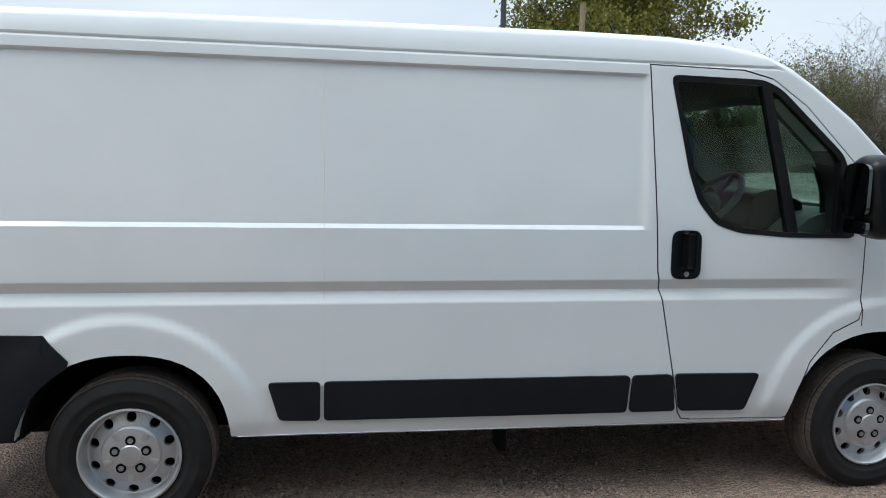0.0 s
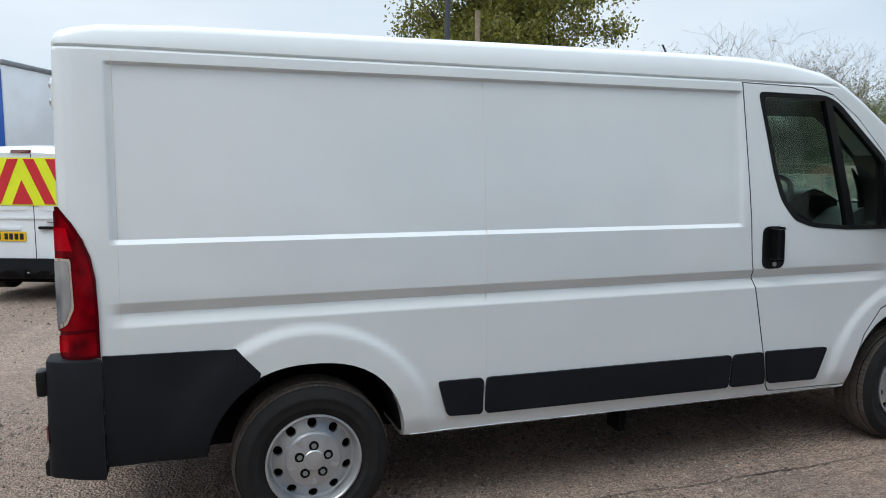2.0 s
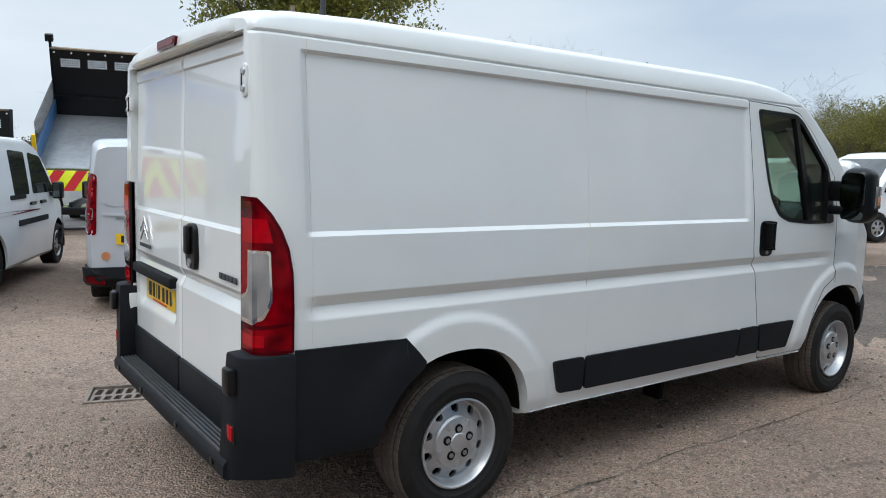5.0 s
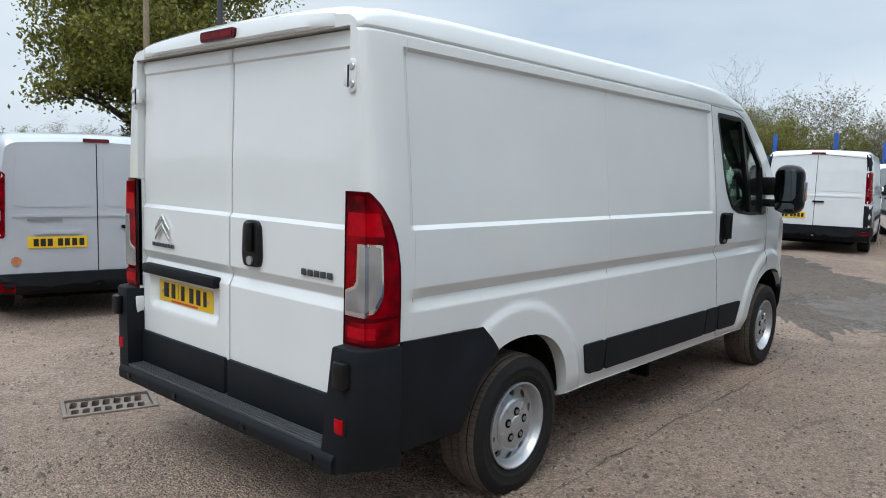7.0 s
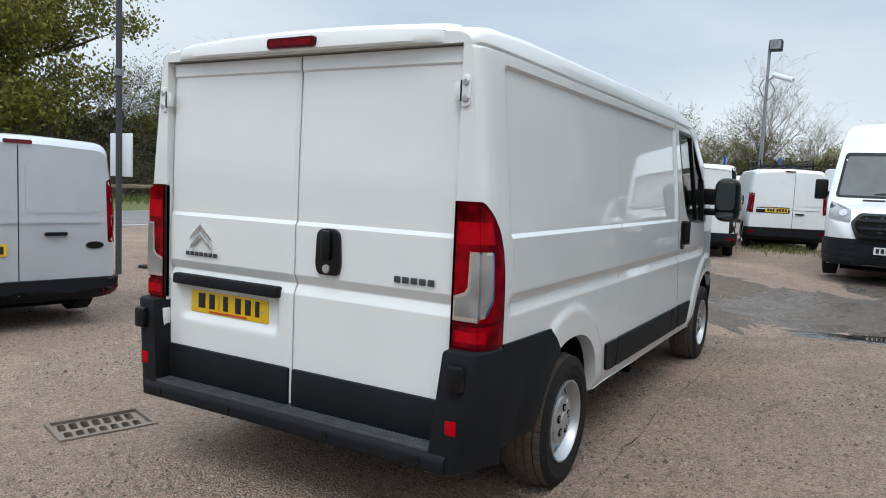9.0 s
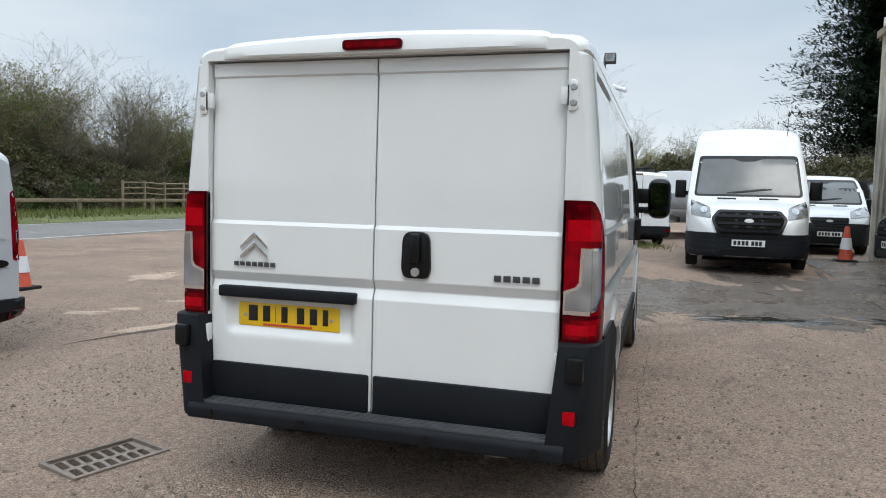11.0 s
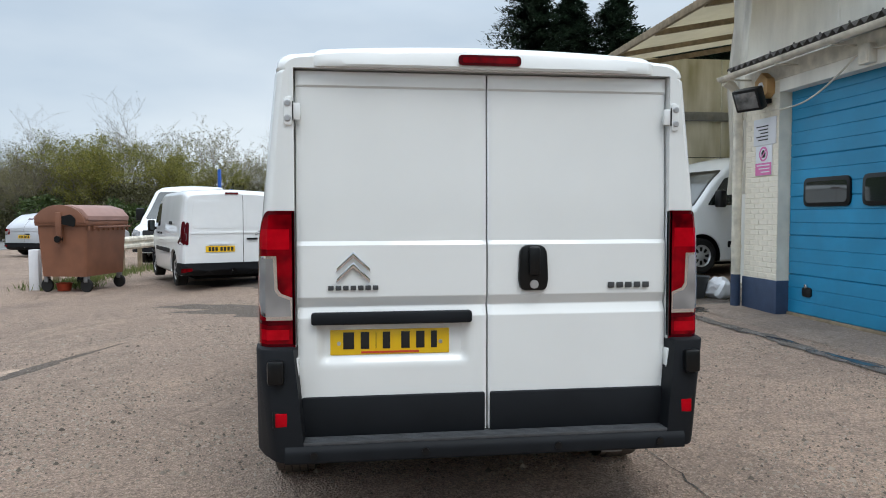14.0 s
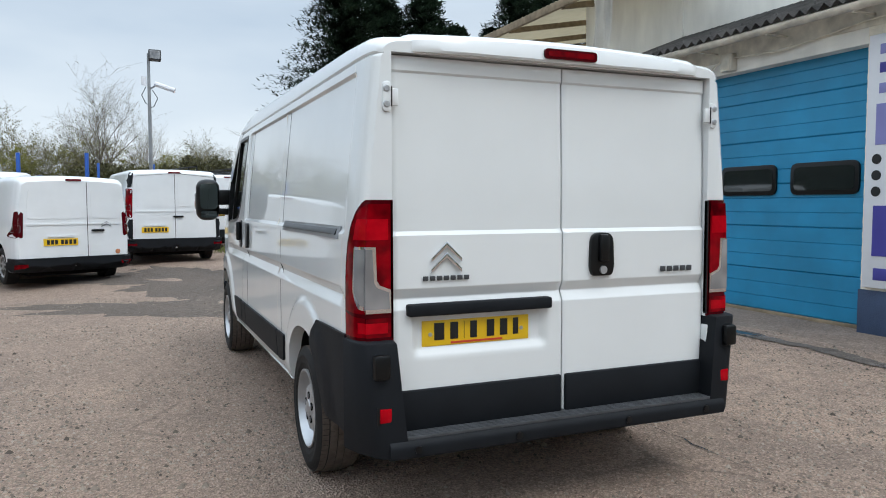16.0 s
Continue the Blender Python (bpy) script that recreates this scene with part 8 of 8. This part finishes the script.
part("camera_arm", tube([(0, 0, 5.34), (-0.1, -0.25, 5.50)], 0.03, 8), GREY_METAL, mast)
part("dome_camera", tube([(0, 0.17, 5.49), (0, 0.17, 5.79)], 0.09, 10), SIGN_WHITE, mast, "white camera housing")
part("wiring", tube([(0, 0.1, 5.44), (0.05, 0.25, 5.14), (0, 0.12, 4.84), (0, 0.0, 4.79)], 0.014, 6), BLACK, mast, "looped black cable")
part("wiring", tube([(0, -0.1, 5.34), (-0.05, -0.28, 5.04), (0, -0.15, 4.74), (0, 0.0, 4.69)], 0.014, 6), BLACK, mast, "looped black cable")

# timber telegraph poles
for X, Y, H, r in ((13.2, 27.35, 8.6, 0.16),):
    tpn = thing("telegraph_pole", stand(X, Y), "weathered timber telegraph pole", "pole", "telegraph poles")
    part("pole", tube([(0, 0, -0.3), (0, 0, H * 0.5), (0, 0, H)], r, 12, taper=0.75), TIMBER, tpn)
    part("cable_guard", box(-0.03, 0.03, -r - 0.05, -r + 0.02, 0.0, 3.0, 0.01), GREY_METAL, tpn)

mp2 = thing("steel_pole", stand(4.7, 7.62), "thin dark steel pole with a small white board", "pole")
part("pole", tube([(0, 0, -0.1), (0, 0, 4), (0, 0, 7.5)], 0.045, 10), CAB_GREY, mp2)
part("board", box(0.03, 0.06, -0.25, 0.25, 1.5, 2.15, 0.005), SIGN_WHITE, mp2, "white board")
part("clamp", lathe([(0.046, 3.0), (0.07, 3.0), (0.07, 3.1), (0.046, 3.1)], 12, "z", closed=True), GREY_METAL, mp2)

# traffic cones
for X, Y in ((14.0, -4.9), (5.6, 7.9)):
    cn = thing("traffic_cone", stand(X, Y), "dirty orange and white traffic cone", "cone", "traffic cones")
    part("base", box(-0.2, 0.2, -0.2, 0.2, 0.0, 0.05, 0.015), RUBBER, cn)
    part("cone", lathe([(0.15, 0.04), (0.14, 0.06), (0.045, 0.72), (0.03, 0.74), (0.0005, 0.74)], 24, "z"), CONE, cn)
    part("sleeve", lathe([(0.118, 0.26), (0.123, 0.26), (0.086, 0.50), (0.081, 0.50)], 24, "z", closed=True), SIGN_WHITE, cn, "white reflective sleeve")

# drain grate
CAST = mat("worn_cast_iron", (0.25, 0.205, 0.17), 0.6, metal=0.4, vary=0.35, scale=15, bump=0.3, bscale=80)
dr = thing("drain_grate", pose(0.241, 1.564, grade(0.3, 1.57) + 0.006, 0, 0, -18), "cast-iron slotted drain grate set in the tarmac", "drain", kind="")
me = to_mesh(box(-0.240, 0.240, -0.146, 0.146, -0.045, -0.006, 0.004), "grate")
cut = bmesh.new()
for i in range(7):
    for y0, y1 in ((-0.132, -0.014), (0.014, 0.132)):
        x = -0.226 + i * 0.0625
        prism(rounded([(x, y0), (x + 0.042, y0), (x + 0.056, y1), (x + 0.014, y1)], 0.016, 3), "z", -0.06, 0.1, bm=cut)
me = carve(me, cut)
me.materials.clear()
link("grate", me, CAST, dr, smooth=False)
fm = carve(to_mesh(prism(rect(-0.268, 0.268, -0.174, 0.174), "z", -0.06, 0.010, 0.003), "frame"), box(-0.244, 0.244, -0.150, 0.150, -0.2, 0.1))
fm.materials.clear()
link("frame", fm, CAST, dr, "cast-iron frame", smooth=False)
part("pit", box(-0.25, 0.25, -0.156, 0.156, -0.058, -0.050), GAP, dr, "dark drain pit")

# bucket and mop by the downpipe
bk = thing("bucket", stand(7.6, -4.75), "grey plastic mop bucket", "bucket")
part("bucket", lathe([(0.0005, 0.02), (0.15, 0.0), (0.16, 0.02), (0.215, 0.33), (0.225, 0.33), (0.225, 0.35), (0.205, 0.35), (0.15, 0.04), (0.0005, 0.04)], 24, "z"), CAB_GREY, bk)
mp = thing("mop", stand(7.75, -4.85), "wooden mop handle leaning in the bucket", "mop")
part("handle", tube([(-0.15, 0.1, 0.1), (0.0, 0.02, 1.0)], 0.014, 8), SIGN_WHITE, mp)
bg = thing("sack", stand(7.5, -5.1), "crumpled white plastic sack", "sack")
bm = bmesh.new()
bmesh.ops.create_icosphere(bm, subdivisions=3, radius=0.2)
for v in bm.verts:
    v.co *= 1 + 0.35 * noise.noise(v.co * 9)
    v.co.z = max(0, v.co.z * 0.9 + 0.15)
part("sack", bm, SIGN_WHITE, bg)

# wet patches, tarmac repairs and pale slabs on the yard
blot("puddle", 6.42, -2.45, 0.85, 0.2, 97, WATER, "shallow muddy puddle in the tarmac", 0.012, 0.4, 1)
blot("puddle", 6.65, -4.1, 0.55, 0.24, 70, WATER, "shallow muddy puddle near the bay", 0.014, 0.4, 5)
blot("puddle", 9.3, -4.9, 0.8, 0.25, 30, WATER, "thin sheet of water on the bay floor", 0.020, 0.45, 21)
blot("puddle", 3.0, -3.97, 0.42, 0.07, -4, WATER, "water lying in the joint", 0.014, 0.4, 31)
blot("puddle", 4.2, -4.02, 0.25, 0.06, 8, WATER, "water lying in the joint", 0.014, 0.4, 33)
blot("damp_patch", 7.6, -2.3, 2.1, 1.2, 75, DAMP, "damp dark tarmac round the puddle", 0.006, 0.5, 2)
blot("damp_patch", 10.2, -2.9, 1.9, 0.6, 12, DAMP, "damp dark tarmac before the tall van", 0.006, 0.5, 12)
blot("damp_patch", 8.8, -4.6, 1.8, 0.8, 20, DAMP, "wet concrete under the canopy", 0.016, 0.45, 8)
blot("tarmac_patch", 9.8, 0.9, 3.4, 1.3, 35, PATCH, "dark broken tarmac before the parked vans", 0.006, 0.42, 3)
blot("tarmac_patch", 7.6, 1.6, 1.9, 0.5, 62, PATCH, "dark worn strip in the tarmac", 0.005, 0.42, 41)
blot("tarmac_patch", 4.1, 3.65, 1.5, 0.07, -19, PATCH, "dark crack along the broken tarmac", 0.007, 0.5, 17)
blot("pale_slab", -0.2, 3.5, 1.2, 1.0, 66, PALE_GROUND, "worn paler tarmac beyond the drain", 0.004, 0.35, 18)
for cx, cy, rx, ry, a, k in ((3.8, 3.92, 0.46, 0.15, -24, 4), (5.42, 5.05, 0.27, 0.12, -75, 9), (4.6, 5.2, 0.22, 0.10, -70, 14), (4.2, 5.42, 0.26, 0.12, -80, 16), (7.6, 7.2, 0.6, 0.3, 10, 19)):
    blot("pale_slab", cx, cy, rx, ry, a, PALE, "pale concrete repair in the tarmac", 0.008, 0.5, k)
bm = bmesh.new()
pts = [(-3.0, -3.7), (-1.2, -3.85), (0.4, -3.92), (1.6, -3.94), (2.4, -3.97), (3.4, -3.95), (4.2, -4.0), (5.2, -3.97), (6.0, -3.93), (6.9, -3.86), (8.4, -3.8), (10.2, -3.81), (11.5, -3.9)]
va = []
for i in range(260):
    x = -3.0 + 14.5 * i / 259
    y = float(np.interp(x, [p[0] for p in pts], [p[1] for p in pts])) + 0.03 * noise.noise(Vector((x * 1.3, 2, 4)))
    wet_ = 0.045 + 0.05 * smooth01(x, 0.0, 2.0) * (1 - smooth01(x, 6.0, 8.0))
    lo_ = max(0.01, wet_ * (1 + 0.9 * noise.noise(Vector((x * 1.9, 7, 1))) + 0.5 * noise.noise(Vector((x * 7, 1, 6)))))
    hi_ = max(0.01, wet_ * (1 + 0.9 * noise.noise(Vector((x * 1.7, 9, 3))) + 0.5 * noise.noise(Vector((x * 6, 4, 8)))))
    va.append((bm.verts.new((x, y - lo_, yard(x, y) + 0.009)), bm.verts.new((x, y + hi_, yard(x, y) + 0.009))))
for (a, b), (c, d) in zip(va, va[1:]):
    bm.faces.new((a, c, d, b))
tagged(part("wet_joint", bm, DAMP, None), "dark wet joint between tarmac and concrete", "", "", "structure")

# crack in the tarmac along the van's side
bm = bmesh.new()
va = []
for i in range(90):
    u = i / 89
    x = 4.9 - 4.9 * u
    y = -1.13 - 0.015 * math.sin(u * 9) + 0.035 * noise.noise(Vector((x * 2.2, 3, 1))) + 0.02 * noise.noise(Vector((x * 9, 5, 1)))
    w = max(0.0015, 0.0035 + 0.006 * noise.noise(Vector((x * 3.1, 8, 2))))
    va.append((bm.verts.new((x, y - w, yard(x, y) + 0.005)), bm.verts.new((x, y + w, yard(x, y) + 0.005))))
for (a, b), (c, d) in zip(va, va[1:]):
    bm.faces.new((a, c, d, b))
tagged(part("tarmac_crack", bm, DAMP, None), "thin dark crack in the worn tarmac", "", "", "structure")

# weeds and grass
def tufts(name, label, places, n, h, mat_, seed):
    r = random.Random(seed)
    vs, fs = [], []
    for x0, y0, rx, ry in places:
        for _ in range(n):
            x, y = x0 + r.gauss(0, 1) * rx, y0 + r.gauss(0, 1) * ry
            z = grade(x, y) + (0.12 if y > 23 else 0.0)
            a, hh, wd = r.uniform(0, 6.28), h * r.uniform(0.4, 1.2), r.uniform(0.006, 0.014) * (3 if y > 20 else 1)
            dx, dy = math.cos(a) * wd, math.sin(a) * wd
            lx, ly = r.gauss(0, 0.3) * hh, r.gauss(0, 0.3) * hh
            b = len(vs)
            vs += [(x - dx, y - dy, z), (x + dx, y + dy, z), (x + lx, y + ly, z + hh)]
            fs.append((b, b + 1, b + 2))
    me = bpy.data.meshes.new(name)
    me.from_pydata(vs, [], fs)
    return tagged(link(name, me, mat_, None, smooth=False), label, "grass", "", "stuff")


tufts("weeds", "green weeds along the barrier and under the vans", [(13.2, 6.3, 0.6, 0.25), (15.5, 6.1, 1.2, 0.2), (18, 5.8, 1.2, 0.2), (17.0, -0.6, 0.7, 0.5), (12.3, 6.2, 0.3, 0.3)], 500, 0.16, GRASS_LEAF, 5)
tufts("verge_grass", "rough long grass on the verge", [(6 + 6 * k, 26.5 + (k % 3), 3.0, 1.6) for k in range(12)], 900, 0.3, GRASS_LEAF, 6)

# loose stones scattered over the yard
r = random.Random(9)
vs, fs = [], []
for _ in range(210000):
    x, y = r.uniform(-3.5, 9), r.uniform(-5, 7)
    if r.random() > 1.25 - math.hypot(x - 1, y) / 8 or noise.noise(Vector((x * 0.9, y * 0.9, 7))) < r.uniform(-0.5, 0.35):
        continue
    s = 0.003 + 0.010 * r.random() ** 2.2 + (0.012 if r.random() < 0.015 else 0)
    b = len(vs)
    z = yard(x, y)
    for dx, dy, dz in ((1, 0.2, 0), (-0.3, 1, 0.1), (-1, -0.3, 0), (0.2, -1, 0.1), (0.1, 0.1, 0.9)):
        vs.append((x + s * dx * r.uniform(0.6, 1.2), y + s * dy * r.uniform(0.6, 1.2), z + s * dz))
    fs += [(b, b + 1, b + 4), (b + 1, b + 2, b + 4), (b + 2, b + 3, b + 4), (b + 3, b, b + 4)]
me = bpy.data.meshes.new("loose_stones")
me.from_pydata(vs, [], fs)
STONE = leaf_mat("loose_grit", (0.13, 0.105, 0.085), (0.60, 0.50, 0.41), 0.9)
tagged(link("loose_stones", me, STONE, None, smooth=False), "loose grit and small stones on the tarmac", "gravel", "", "stuff")

bricks(wall_main, 5.83, 6.62, 0.55, 3.14, -4.9985)
bricks(wall_sign, 1.9, 2.36, 0.55, 3.14, -4.9985)
